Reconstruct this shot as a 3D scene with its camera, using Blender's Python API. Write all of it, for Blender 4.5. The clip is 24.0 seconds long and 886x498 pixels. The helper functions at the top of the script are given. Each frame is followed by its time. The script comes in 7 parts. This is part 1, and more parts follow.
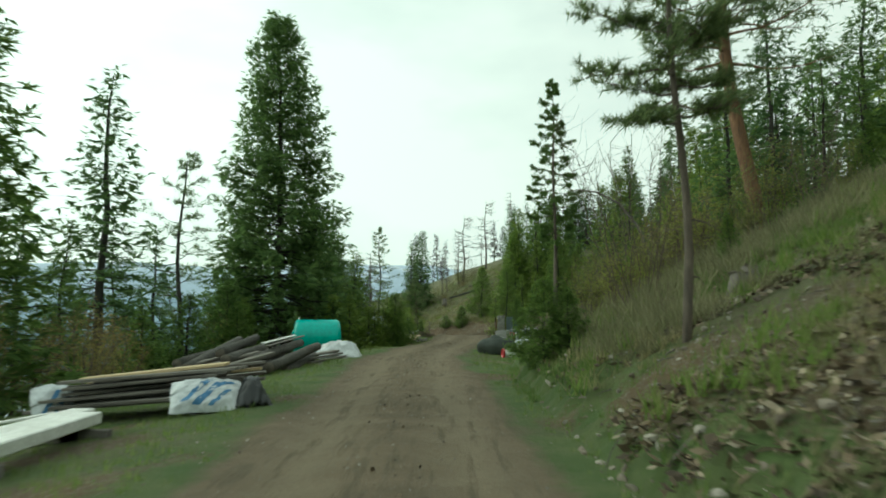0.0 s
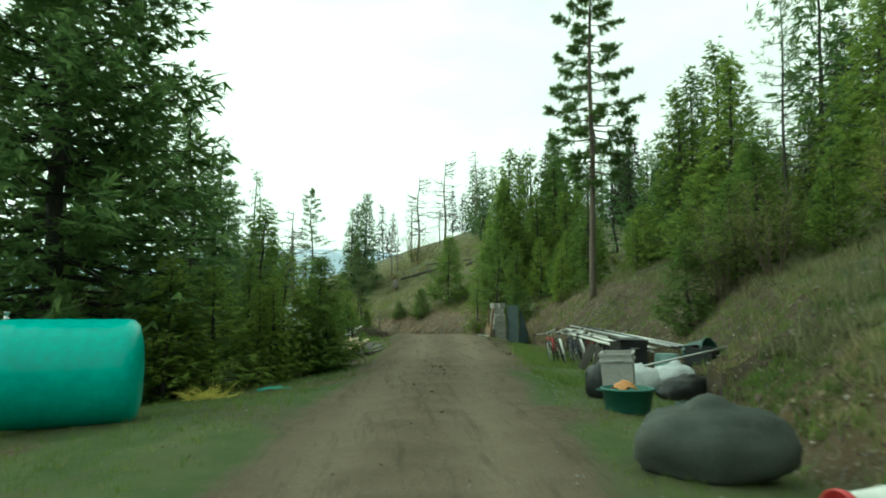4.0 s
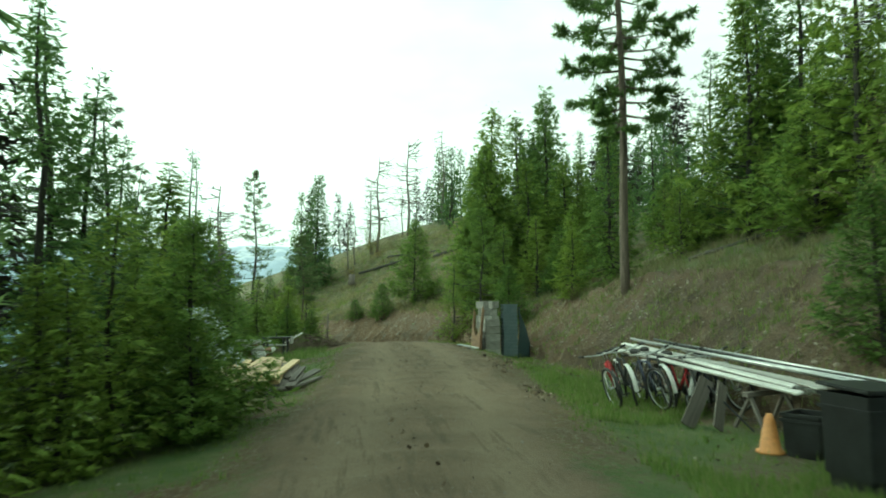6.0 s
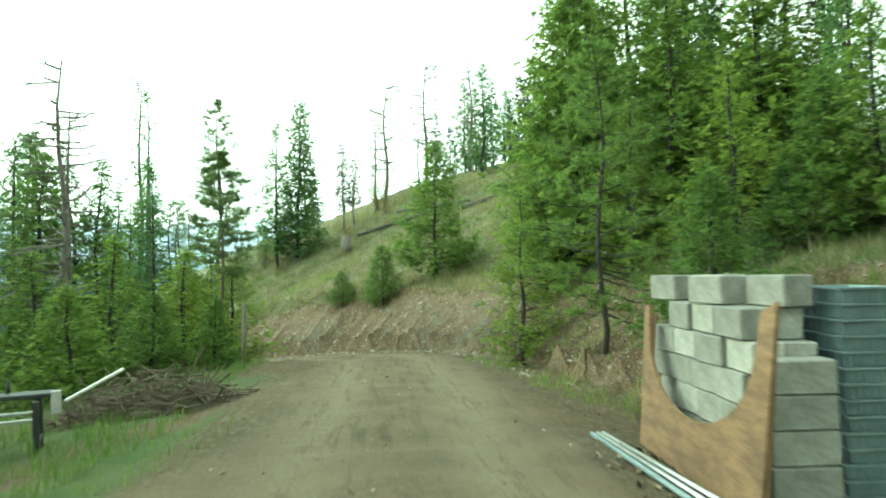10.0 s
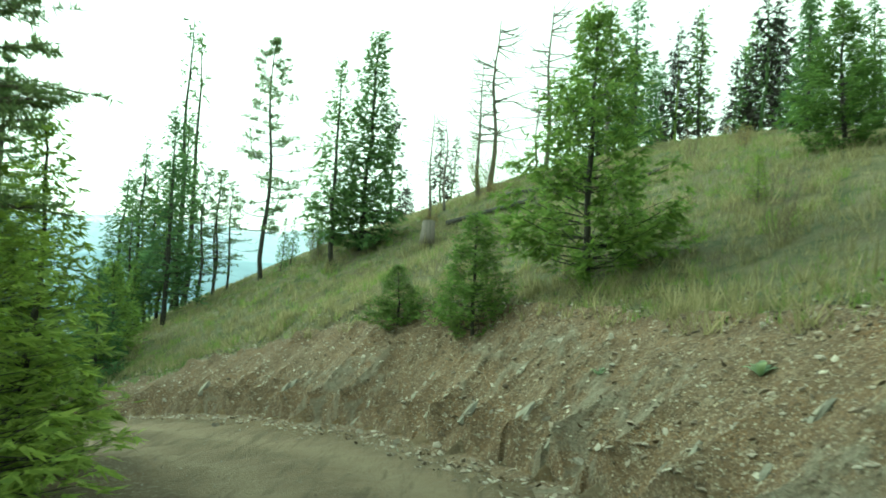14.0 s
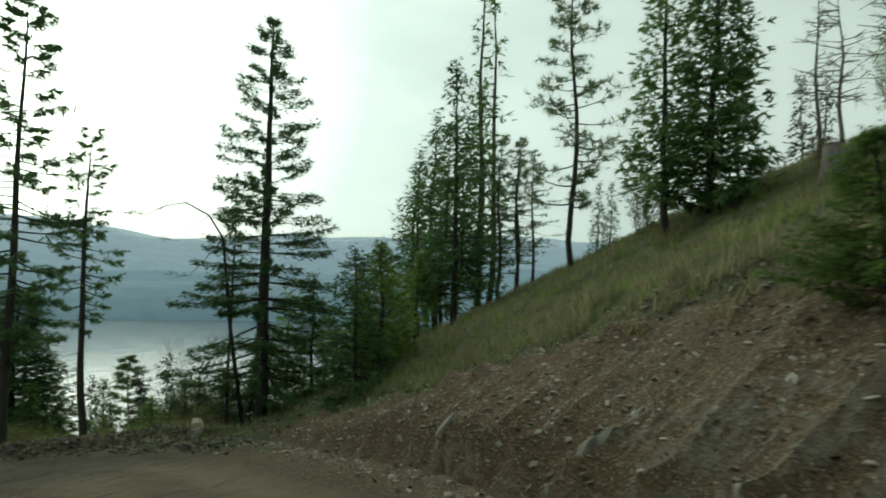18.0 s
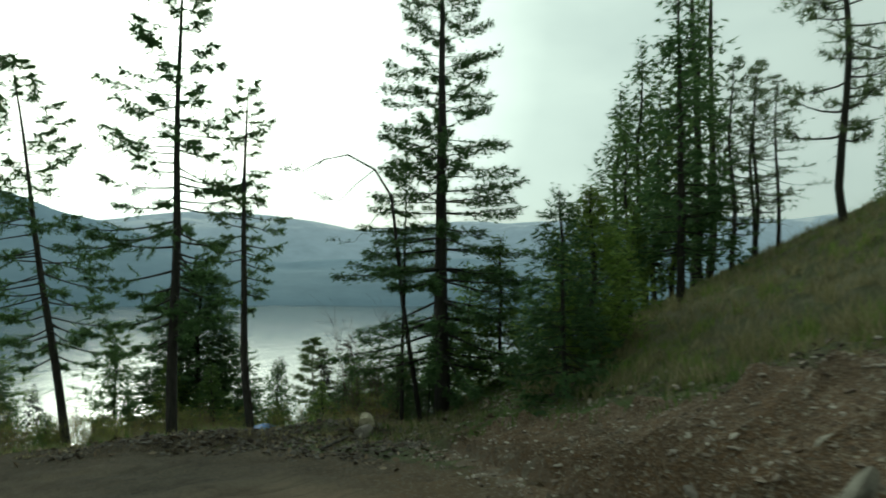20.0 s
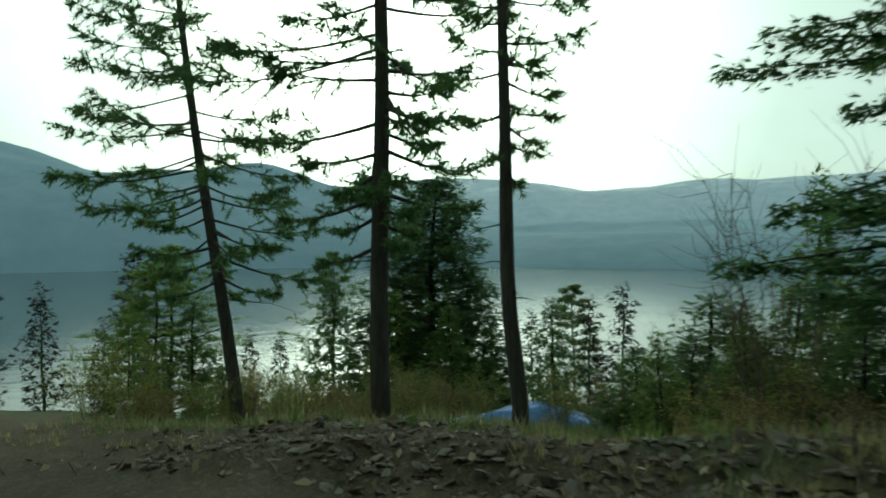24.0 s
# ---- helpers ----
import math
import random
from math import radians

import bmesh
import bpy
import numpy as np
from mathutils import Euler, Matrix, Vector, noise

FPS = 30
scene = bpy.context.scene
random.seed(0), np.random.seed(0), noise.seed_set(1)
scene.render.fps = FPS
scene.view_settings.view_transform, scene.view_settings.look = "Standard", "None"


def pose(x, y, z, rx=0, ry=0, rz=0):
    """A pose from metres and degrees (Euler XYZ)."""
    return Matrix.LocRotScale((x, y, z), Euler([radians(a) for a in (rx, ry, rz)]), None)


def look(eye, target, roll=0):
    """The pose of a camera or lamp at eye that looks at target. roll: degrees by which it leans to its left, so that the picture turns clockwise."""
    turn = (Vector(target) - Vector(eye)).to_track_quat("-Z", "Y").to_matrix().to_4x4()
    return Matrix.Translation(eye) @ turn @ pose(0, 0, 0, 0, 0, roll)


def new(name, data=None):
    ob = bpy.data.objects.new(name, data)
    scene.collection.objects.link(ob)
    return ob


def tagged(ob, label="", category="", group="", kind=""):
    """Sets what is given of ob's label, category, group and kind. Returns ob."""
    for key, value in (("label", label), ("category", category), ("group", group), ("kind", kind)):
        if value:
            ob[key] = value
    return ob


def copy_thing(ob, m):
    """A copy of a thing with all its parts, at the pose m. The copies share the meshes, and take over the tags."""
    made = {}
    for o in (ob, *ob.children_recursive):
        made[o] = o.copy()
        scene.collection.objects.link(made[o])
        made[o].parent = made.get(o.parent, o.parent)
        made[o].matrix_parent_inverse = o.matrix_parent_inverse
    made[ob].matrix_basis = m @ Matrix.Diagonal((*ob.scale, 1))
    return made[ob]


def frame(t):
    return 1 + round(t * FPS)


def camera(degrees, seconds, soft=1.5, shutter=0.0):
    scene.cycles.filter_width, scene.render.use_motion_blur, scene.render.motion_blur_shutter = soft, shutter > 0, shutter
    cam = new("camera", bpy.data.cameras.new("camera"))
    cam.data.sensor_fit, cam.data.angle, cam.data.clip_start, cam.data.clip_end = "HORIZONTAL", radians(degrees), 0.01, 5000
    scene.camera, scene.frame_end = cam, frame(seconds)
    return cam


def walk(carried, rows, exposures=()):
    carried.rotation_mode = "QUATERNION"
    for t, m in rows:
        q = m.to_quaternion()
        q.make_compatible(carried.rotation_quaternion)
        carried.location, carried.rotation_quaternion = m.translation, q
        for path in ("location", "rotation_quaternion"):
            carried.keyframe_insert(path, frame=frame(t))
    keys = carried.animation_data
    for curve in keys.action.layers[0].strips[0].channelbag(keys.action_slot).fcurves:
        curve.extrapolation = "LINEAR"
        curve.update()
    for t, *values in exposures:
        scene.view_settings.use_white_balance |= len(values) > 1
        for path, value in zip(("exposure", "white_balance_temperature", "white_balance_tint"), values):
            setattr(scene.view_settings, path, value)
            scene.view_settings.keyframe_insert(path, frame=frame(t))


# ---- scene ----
cam = camera(65.4, 24.0, soft=1.8, shutter=0.4)
METRES, EYE, TILT, LEAN, TURN = 80.0, 1.4, 6.0, 0.0, 0.0
ROWS = [
    (0.0, 0.0, 0.0, 0.0, -0.0, 0.0, 0.0),
    (0.5, -0.0028, 0.0302, -0.0024, -1.68, -0.27, -0.04),
    (1.0, -0.0048, 0.0569, -0.0043, -2.95, -0.74, -0.45),
    (1.5, -0.0059, 0.0881, -0.0072, -3.71, -1.41, -0.89),
    (2.0, -0.0071, 0.1146, -0.0099, -4.19, -1.86, -0.39),
    (2.5, -0.0085, 0.1446, -0.0127, -4.5, -1.9, -0.45),
    (4.5, -0.0115, 0.2523, -0.0231, -5.28, -1.07, -0.87),
    (5.0, -0.0103, 0.2772, -0.0256, -6.19, -1.67, -1.16),
    (5.5, -0.0081, 0.3054, -0.0284, -7.5, -1.37, -1.29),
    (6.0, -0.0058, 0.3297, -0.0303, -8.21, -1.41, -0.64),
    (6.5, -0.0031, 0.3575, -0.0337, -9.09, -1.46, 0.35),
    (7.0, 0.0007, 0.3815, -0.0358, -9.32, -3.01, 1.44),
    (7.5, 0.0038, 0.4088, -0.0392, -8.47, -3.86, 1.62),
    (8.0, 0.006, 0.432, -0.0417, -7.83, -4.47, 1.06),
    (8.5, 0.0096, 0.4575, -0.0438, -6.64, -5.04, 1.03),
    (9.0, 0.0121, 0.4803, -0.0459, -6.51, -5.3, 0.39),
    (9.5, 0.0146, 0.5071, -0.0481, -6.67, -4.21, 0.51),
    (10.0, 0.0155, 0.5289, -0.0498, -6.44, -3.89, 0.5),
    (10.5, 0.016, 0.5552, -0.0521, -6.1, -2.69, 0.77),
    (12.5, 0.0202, 0.6423, -0.0639, -4.95, -1.41, 0.05),
    (13.0, 0.0205, 0.6602, -0.0665, -2.38, -1.95, -1.42),
    (13.5, 0.0208, 0.6747, -0.0687, 0.29, -1.97, -2.14),
    (14.0, 0.021, 0.6897, -0.0709, 2.17, -2.52, -2.65),
    (14.5, 0.0214, 0.702, -0.0729, 4.6, -2.86, -2.84),
    (15.0, 0.0209, 0.714, -0.0753, 7.74, -3.35, -2.0),
    (15.5, 0.0202, 0.7245, -0.0772, 10.22, -3.1, -1.98),
    (16.0, 0.0182, 0.7391, -0.0803, 14.01, -2.74, -1.62),
    (16.5, 0.0147, 0.75, -0.0826, 16.31, -1.83, -1.16),
    (17.0, 0.0096, 0.7637, -0.0854, 19.55, -1.23, -0.71),
    (17.5, 0.0055, 0.7755, -0.0878, 23.92, -1.67, 0.26),
    (18.0, -0.0011, 0.789, -0.0912, 28.57, -1.95, 1.47),
    (18.5, -0.0081, 0.7998, -0.0938, 32.25, -2.41, 2.38),
    (20.5, -0.0546, 0.8419, -0.1056, 47.21, -2.23, 3.66),
    (21.0, -0.0685, 0.8505, -0.1092, 51.22, -1.93, 3.71),
    (21.5, -0.0814, 0.8584, -0.1129, 53.32, -1.91, 4.01),
    (22.0, -0.0966, 0.8684, -0.1175, 55.26, -2.31, 4.23),
    (22.5, -0.1104, 0.8766, -0.1212, 56.07, -3.5, 4.64),
    (23.0, -0.1273, 0.8848, -0.1255, 57.81, -3.85, 5.2),
    (23.5, -0.1433, 0.891, -0.1298, 60.12, -4.03, 5.16),
    (24.0, -0.1604, 0.8956, -0.1332, 62.26, -4.07, 5.4),
]
POSES = [(t, pose(0, 0, EYE, TILT, LEAN, TURN) @ pose(METRES * x, METRES * y, METRES * z, 90 + pitch, roll, yaw))
         for t, x, y, z, yaw, pitch, roll in ROWS]
walk(cam, POSES, [(0.0, -0.2, 6500, -16), (4.8, 0.22, 6480, -28), (6.5, 0.28, 6480, -31), (9.0, 0.82, 6500, -30), (10.2, 1.3, 6500, -30), (14.0, 0.90, 6380, -35), (16.2, 0.54, 6420, -34),
                  (17.2, -0.25, 6450, -20), (18.5, -0.9, 6450, -13), (20.5, -1.0, 6300, -18), (22.4, -1.25, 6250, -24), (23.4, -1.0, 6250, -25), (24.0, -0.88, 6250, -26)])

# ---- light: bright broken overcast, the sun low behind cloud over the lake ----
SUN_YAW, SUN_UP = 68.0, 18.0
world = bpy.data.worlds.new("overcast_sky")
scene.world = world
world.use_nodes = True
wn, wl = world.node_tree.nodes, world.node_tree.links
wn.clear()
w_out = wn.new("ShaderNodeOutputWorld")
w_bg = wn.new("ShaderNodeBackground")
w_sky = wn.new("ShaderNodeTexSky")
w_sky.sky_type, w_sky.sun_disc = "NISHITA", False
w_sky.sun_elevation, w_sky.sun_rotation = radians(SUN_UP), radians(-SUN_YAW)
w_dim = wn.new("ShaderNodeMix")
w_dim.data_type, w_dim.blend_type = "RGBA", "MULTIPLY"
w_dim.inputs[0].default_value = 1.0
w_dim.inputs[7].default_value = (0.11, 0.11, 0.11, 1)
wl.new(w_sky.outputs[0], w_dim.inputs[6])
w_tc = wn.new("ShaderNodeTexCoord")
w_map = wn.new("ShaderNodeMapping")
w_map.inputs["Scale"].default_value = (1.0, 1.0, 2.6)
w_noise = wn.new("ShaderNodeTexNoise")
w_noise.inputs["Scale"].default_value, w_noise.inputs["Detail"].default_value = 1.7, 5.0
w_noise.inputs["Roughness"].default_value = 0.55
w_ramp = wn.new("ShaderNodeValToRGB")
w_ramp.color_ramp.elements[0].position, w_ramp.color_ramp.elements[1].position = 0.36, 0.62
w_ramp.color_ramp.elements[0].color = (0.70, 0.70, 0.70, 1)
w_ramp.color_ramp.elements[1].color = (1, 1, 1, 1)
w_cloud = wn.new("ShaderNodeMix")
w_cloud.data_type = "RGBA"
# cloud: even grey-white, brighter towards the hidden sun
SUN_DIR = Vector((-math.sin(radians(SUN_YAW)) * math.cos(radians(SUN_UP)), math.cos(radians(SUN_YAW)) * math.cos(radians(SUN_UP)), math.sin(radians(SUN_UP))))
w_dot = wn.new("ShaderNodeVectorMath")
w_dot.operation = "DOT_PRODUCT"
w_dot.inputs[1].default_value = tuple(SUN_DIR)
wl.new(w_tc.outputs["Generated"], w_dot.inputs[0])
w_glow = wn.new("ShaderNodeValToRGB")
for at in (0.6, 0.85, 0.95):
    w_glow.color_ramp.elements.new(at)
for k, (at, c) in zip(w_glow.color_ramp.elements, [(0.0, (1.00, 1.035, 1.04)), (0.6, (1.22, 1.28, 1.29)), (0.85, (1.62, 1.70, 1.70)), (0.95, (3.0, 3.0, 2.95)), (1.0, (7.5, 7.4, 7.0))]):
    k.position, k.color = at, (*c, 1)
wl.new(w_dot.outputs["Value"], w_glow.inputs[0])
wl.new(w_glow.outputs[0], w_cloud.inputs[7])
wl.new(w_tc.outputs["Generated"], w_map.inputs[0])
wl.new(w_map.outputs[0], w_noise.inputs[0])
wl.new(w_noise.outputs[0], w_ramp.inputs[0])
wl.new(w_ramp.outputs[0], w_cloud.inputs[0])
wl.new(w_dim.outputs[2], w_cloud.inputs[6])
wl.new(w_cloud.outputs[2], w_bg.inputs[0])
w_bg.inputs[1].default_value = 1.0
wl.new(w_bg.outputs[0], w_out.inputs[0])

sun = new("sun", bpy.data.lights.new("sun", "SUN"))
sun.data.energy, sun.data.angle, sun.data.color = 0.6, radians(14), (1.0, 0.93, 0.82)
sun.matrix_world = look((0, 0, 60), tuple(Vector((0, 0, 60)) - SUN_DIR))
# ---- the lie of the land ----
H_EYE = 1.35
_pts = [m.translation.copy() for _, m in POSES]
PATH = [(0.0, -60.0, 0.0), (0.0, -8.0, 0.0)]
PATH += [(p.x, p.y, p.z - H_EYE) for p in _pts]
PATH += [(-15.0, 72.6, -3.5), (-18.0, 72.0, -4.0), (-23.0, 69.0, -5.0), (-30.0, 62.0, -6.5), (-36.0, 54.0, -8.0)]
TOE = [  # x, y, z, height of the cut bank, slope of the hill above it
    (1.5, -60, 0.0, 0.5, 0.50), (1.5, 5, 0.1, 0.7, 0.54), (1.8, 15, 0.2, 0.7, 0.54), (2.4, 22, 0.22, 0.8, 0.45),
    (4.3, 29, 0.17, 1.6, 0.48), (5.5, 34, 0.08, 2.3, 0.45), (5.6, 40, 0.08, 2.45, 0.44), (5.3, 44, 0.10, 2.5, 0.41),
    (5.2, 47, 0.08, 2.0, 0.40), (4.9, 51, 0.15, 1.5, 0.40), (4.3, 55, 0.10, 1.6, 0.40), (3.8, 59, 0.0, 2.0, 0.40), (2.6, 63, -0.4, 2.2, 0.38),
    (0.2, 67.2, -0.85, 2.1, 0.35), (-4, 71.0, -1.5, 1.9, 0.33), (-8, 74.0, -2.4, 1.5, 0.34), (-12, 76.6, -3.1, 0.9, 0.38),
    (-15.5, 79.5, -3.7, 0.4, 0.40), (-17.5, 85, -3.4, 0.2, 0.40), (-19, 96, -2.0, 0.0, 0.40), (-22, 125, 1.0, 0.0, 0.36), (-22, 600, 5.0, 0.0, 0.30)]


def resample(points, step):
    a = np.array(points, float)
    d = np.concatenate([[0], np.cumsum(np.linalg.norm(np.diff(a[:, :2], axis=0), axis=1))])
    s = np.arange(0, d[-1], step)
    return s, np.stack([np.interp(s, d, a[:, i]) for i in range(a.shape[1])], 1)


def smooth(a, b, x):
    u = np.clip((x - a) / (b - a), 0, 1)
    return u * u * (3 - 2 * u)


PATH_S, PATH_P = resample(PATH, 0.5)
TOE_S, TOE_P = resample(TOE, 0.5)
for _i in (0, 1, 2, 3, 4):
    for _k in range(6):
        TOE_P[1:-1, _i] = (TOE_P[:-2, _i] + 2 * TOE_P[1:-1, _i] + TOE_P[2:, _i]) / 4
TOE_T = np.gradient(TOE_P[:, :2], axis=0)
TOE_T /= np.linalg.norm(TOE_T, axis=1)[:, None]


def near(points, x, y):
    """Index of, and distance to, the nearest of the points."""
    best = np.full(x.shape, 1e18)
    idx = np.zeros(x.shape, int)
    for i in range(len(points)):
        d = (x - points[i, 0]) ** 2 + (y - points[i, 1]) ** 2
        m = d < best
        best[m], idx[m] = d[m], i
    return idx, np.sqrt(best)


def lumps(x, y, size, seed=0.0):
    """Cheap smooth noise, about -1 to 1."""
    u, v = x / size + seed, y / size - 1.7 * seed
    return (np.sin(1.3 * u + 2.1 * np.sin(0.7 * v)) + np.sin(1.7 * v + 1.3 * np.sin(1.1 * u + 0.4)) + np.sin(0.9 * u - 1.6 * v + np.sin(2.3 * u))) / 3


BERM = ((-21.8, 72.6, -4.5), (-20.4, 73.9, -3.98), (-18.4, 75.5, -3.62), (-16.0, 77.5, -3.3), (-13.0, 79.6, -3.0))


def land(x, y):
    """Height of the ground, the distance from the road's middle, and the distance up the hill from the toe of the bank."""
    x, y = np.asarray(x, float), np.asarray(y, float)
    ip, dp = near(PATH_P[::2], x, y)
    ip *= 2
    it, dt = near(TOE_P[::2], x, y)
    it *= 2
    side = TOE_T[it, 1] * (x - TOE_P[it, 0]) - TOE_T[it, 0] * (y - TOE_P[it, 1])
    dt = np.where(side > 0, dt, -dt)
    s = PATH_S[ip]
    # far from the track its two legs blend into one slope
    total, share = np.zeros(x.shape), np.zeros(x.shape)
    for px, py, pz in PATH_P[::8]:
        k = 1 / ((x - px) ** 2 + (y - py) ** 2 + 9) ** 2
        total += k * pz
        share += k
    level = PATH_P[ip, 2] + (total / share - PATH_P[ip, 2]) * smooth(9, 20, dp)
    edge = 7.0 - 3.2 * smooth(105, 122, s)
    over = np.maximum(dp - edge, 0)
    low = level - 0.12 * np.maximum(dp - 2, 0) * (1 - smooth(-4, 0, x)) * (1 - smooth(57, 63, y)) - 0.22 * over * smooth(0, 3, over) - 0.12 * np.maximum(over - 12, 0)
    # the verges by the bicycles and the lumber lie below the track
    low = low - 0.22 * (smooth(1.5, 3.0, dp) * smooth(0, 1, x) + smooth(1.1, 2.4, dp) * smooth(0, 1, -x)) * smooth(27, 33, y) * (1 - smooth(50, 56, y))
    # ruts and crown of the track
    low = low - 0.05 * np.exp(-((dp - 0.75) / 0.22) ** 2) * (dp < 2) + 0.02 * lumps(x, y, 0.5, 3)
    for (ax, ay, az), (bx, by, bz) in zip(BERM, BERM[1:]):
        u = np.clip(((x - ax) * (bx - ax) + (y - ay) * (by - ay)) / ((bx - ax) ** 2 + (by - ay) ** 2), 0, 1)
        db = np.hypot(x - ax - u * (bx - ax), y - ay - u * (by - ay))
        low = np.maximum(low, az + (bz - az) * u - 0.55 * np.sqrt(db * db + 0.09) + 0.16 + 0.06 * lumps(x, y, 0.5, 1))
    toe_z, bank, slope = TOE_P[it, 2], TOE_P[it, 3], TOE_P[it, 4]
    d = np.maximum(dt, 0)
    run = bank / 0.95
    rise = np.minimum(d, run) * 0.95 + slope * np.maximum(d - run, 0) - 0.5 * slope * np.maximum(d - 45, 0) - 0.45 * slope * np.maximum(d - 110, 0)
    rough = 0.10 * lumps(x, y, 1.1, 2) + 0.05 * lumps(x, y, 0.45, 5)
    hill = toe_z + rise + rough * smooth(0, 0.8, d) + 0.35 * lumps(x, y, 7, 4) * smooth(3, 10, d)
    # the grassy knoll round which the track bends
    plane = 1.25 + 0.41 * 14 * np.tanh(x / 14) + 0.27 * 32 * np.tanh((y - 70) / 32) + 0.22 * lumps(x, y, 5, 4) + rough * 0.6
    plane = np.where(x < -14, plane - 0.35 * (-14 - x), plane)
    knoll = np.minimum(toe_z + (0.95 - 0.45 * smooth(70, 78, y)) * d + rough * smooth(0, 0.8, d), plane + 0.05 * (toe_z - plane))
    wk = smooth(57, 65, y - 0.25 * x)
    hill = hill * (1 - wk) + np.maximum(knoll, toe_z - 0.1 * d) * wk
    w = smooth(-2.2, 0.0, dt)
    z = np.where(dt > 0, hill, low * (1 - w) + toe_z * w)
    off = smooth(2.5, 6, dp)
    z = z + 0.06 * lumps(x, y, 0.9, 7) * off * (dt <= 0) + 0.25 * lumps(x, y, 6, 8) * smooth(8, 16, dp) * (dt <= 0)
    return np.maximum(z, -140.0), dp, dt


def cells(u, v, seed=0.0):
    """Smooth random values, 0 to 1, one to a unit square."""
    iu, iv = np.floor(u), np.floor(v)
    fu, fv = u - iu, v - iv
    fu, fv = fu * fu * (3 - 2 * fu), fv * fv * (3 - 2 * fv)

    def at(a, b):
        k = np.sin(a * 127.1 + b * 311.7 + seed * 74.7) * 43758.5453
        return k - np.floor(k)

    return (at(iu, iv) * (1 - fu) + at(iu + 1, iv) * fu) * (1 - fv) + (at(iu, iv + 1) * (1 - fu) + at(iu + 1, iv + 1) * fu) * fv


def bank_place(x, y):
    """Metres along the foot of the bank, metres up from it, and the bank's width."""
    it, dt = near(TOE_P[::2], x, y)
    it *= 2
    dx, dy = x - TOE_P[it, 0], y - TOE_P[it, 1]
    side = TOE_T[it, 1] * dx - TOE_T[it, 0] * dy
    return TOE_S[it] + TOE_T[it, 0] * dx + TOE_T[it, 1] * dy, np.where(side > 0, dt, -dt), np.maximum(TOE_P[it, 3] * 1.08, 0.4)


BANK_S = (87.0, 145.0)


def bank_span(s, d, top, a, b, c):
    """1 on the dug face, fading between a and b metres from its foot, and over 0.3 m from c metres past its top."""
    return smooth(a, b, d) * (1 - smooth(top + c, top + c + 0.3, d)) * smooth(BANK_S[0], BANK_S[0] + 1.5, s) * (1 - smooth(BANK_S[1] - 2, BANK_S[1], s))


def bank_relief(s, d, top):
    """How far the dug face of the bank stands proud, and how much of it is bare bedrock."""
    on_face = smooth(-0.25, 0.15, d) * (1 - smooth(top - 0.35, top + 0.05, d)) * smooth(BANK_S[0], BANK_S[0] + 1.5, s) * (1 - smooth(BANK_S[1] - 2, BANK_S[1], s))
    stony = 0.3 + 0.7 * smooth(115, 119, s)
    low = 1 - smooth(0.42 * top, 0.85 * top, d + 0.5 * (cells(s / 0.7, s * 0, 9) - 0.5))
    warp = s / 0.15 + 1.8 * cells(s / 0.5, d / 0.25, 3)
    ridge = 1 - np.abs(2 * cells(warp, d / 0.19 + 1.5 * cells(s / 0.3, d / 0.3, 11), 1) - 1)
    patch = smooth(0.46, 0.74, cells(s / 1.6, d / 0.8, 2))
    rock = low * patch * stony * ridge ** 2
    lift = 0.055 * rock + 0.05 * (cells(s / 0.75, d / 0.55, 4) - 0.4) + 0.04 * (cells(s / 0.22, d / 0.2, 5) - 0.4) + 0.035 * (cells(s / 0.10, d / 0.10, 6) - 0.4)
    lip = 0.17 * np.exp(-((d - top + 0.22) / 0.12) ** 2) * cells(s / 0.5, s * 0, 8)
    return on_face * (smooth(0.05, 0.85, d) * (lift + lip) + 0.03), on_face, rock


def face(x, y):
    """land(), with the relief of the dug bank on it."""
    z, dp, dt = land(x, y)
    return z + bank_relief(*bank_place(np.asarray(x, float), np.asarray(y, float)))[0], dp, dt


def ground_at(x, y):
    return float(land(np.array([x]), np.array([y]))[0][0])


# ---- materials ----
def material(name, rough=0.8, metal=0.0):
    m = bpy.data.materials.new(name)
    m.use_nodes = True
    b = m.node_tree.nodes["Principled BSDF"]
    b.inputs["Roughness"].default_value, b.inputs["Metallic"].default_value = rough, metal
    return m, m.node_tree.nodes, m.node_tree.links, b


def noise_tex(n, l, scale, detail=4.0, rough=0.6, stretch=None):
    tc = n.new("ShaderNodeTexCoord")
    tx = n.new("ShaderNodeTexNoise")
    tx.inputs["Scale"].default_value, tx.inputs["Detail"].default_value, tx.inputs["Roughness"].default_value = scale, detail, rough
    if stretch:
        mp = n.new("ShaderNodeMapping")
        mp.inputs["Scale"].default_value = stretch
        l.new(tc.outputs["Object"], mp.inputs[0])
        l.new(mp.outputs[0], tx.inputs[0])
    else:
        l.new(tc.outputs["Object"], tx.inputs[0])
    return tx.outputs[0]


def ramp(n, l, src, stops):
    r = n.new("ShaderNodeValToRGB")
    e = r.color_ramp.elements
    while len(e) < len(stops):
        e.new(0.5)
    for k, (pos, col) in zip(e, stops):
        k.position, k.color = pos, (*col, 1)
    l.new(src, r.inputs[0])
    return r.outputs[0]


def mix(n, l, fac, a, b, mode="MIX"):
    m = n.new("ShaderNodeMix")
    m.data_type, m.blend_type = "RGBA", mode
    for sock, v in ((m.inputs[0], fac), (m.inputs[6], a), (m.inputs[7], b)):
        if isinstance(v, (int, float)):
            sock.default_value = v
        elif isinstance(v, tuple):
            sock.default_value = (*v, 1)
        else:
            l.new(v, sock)
    return m.outputs[2]


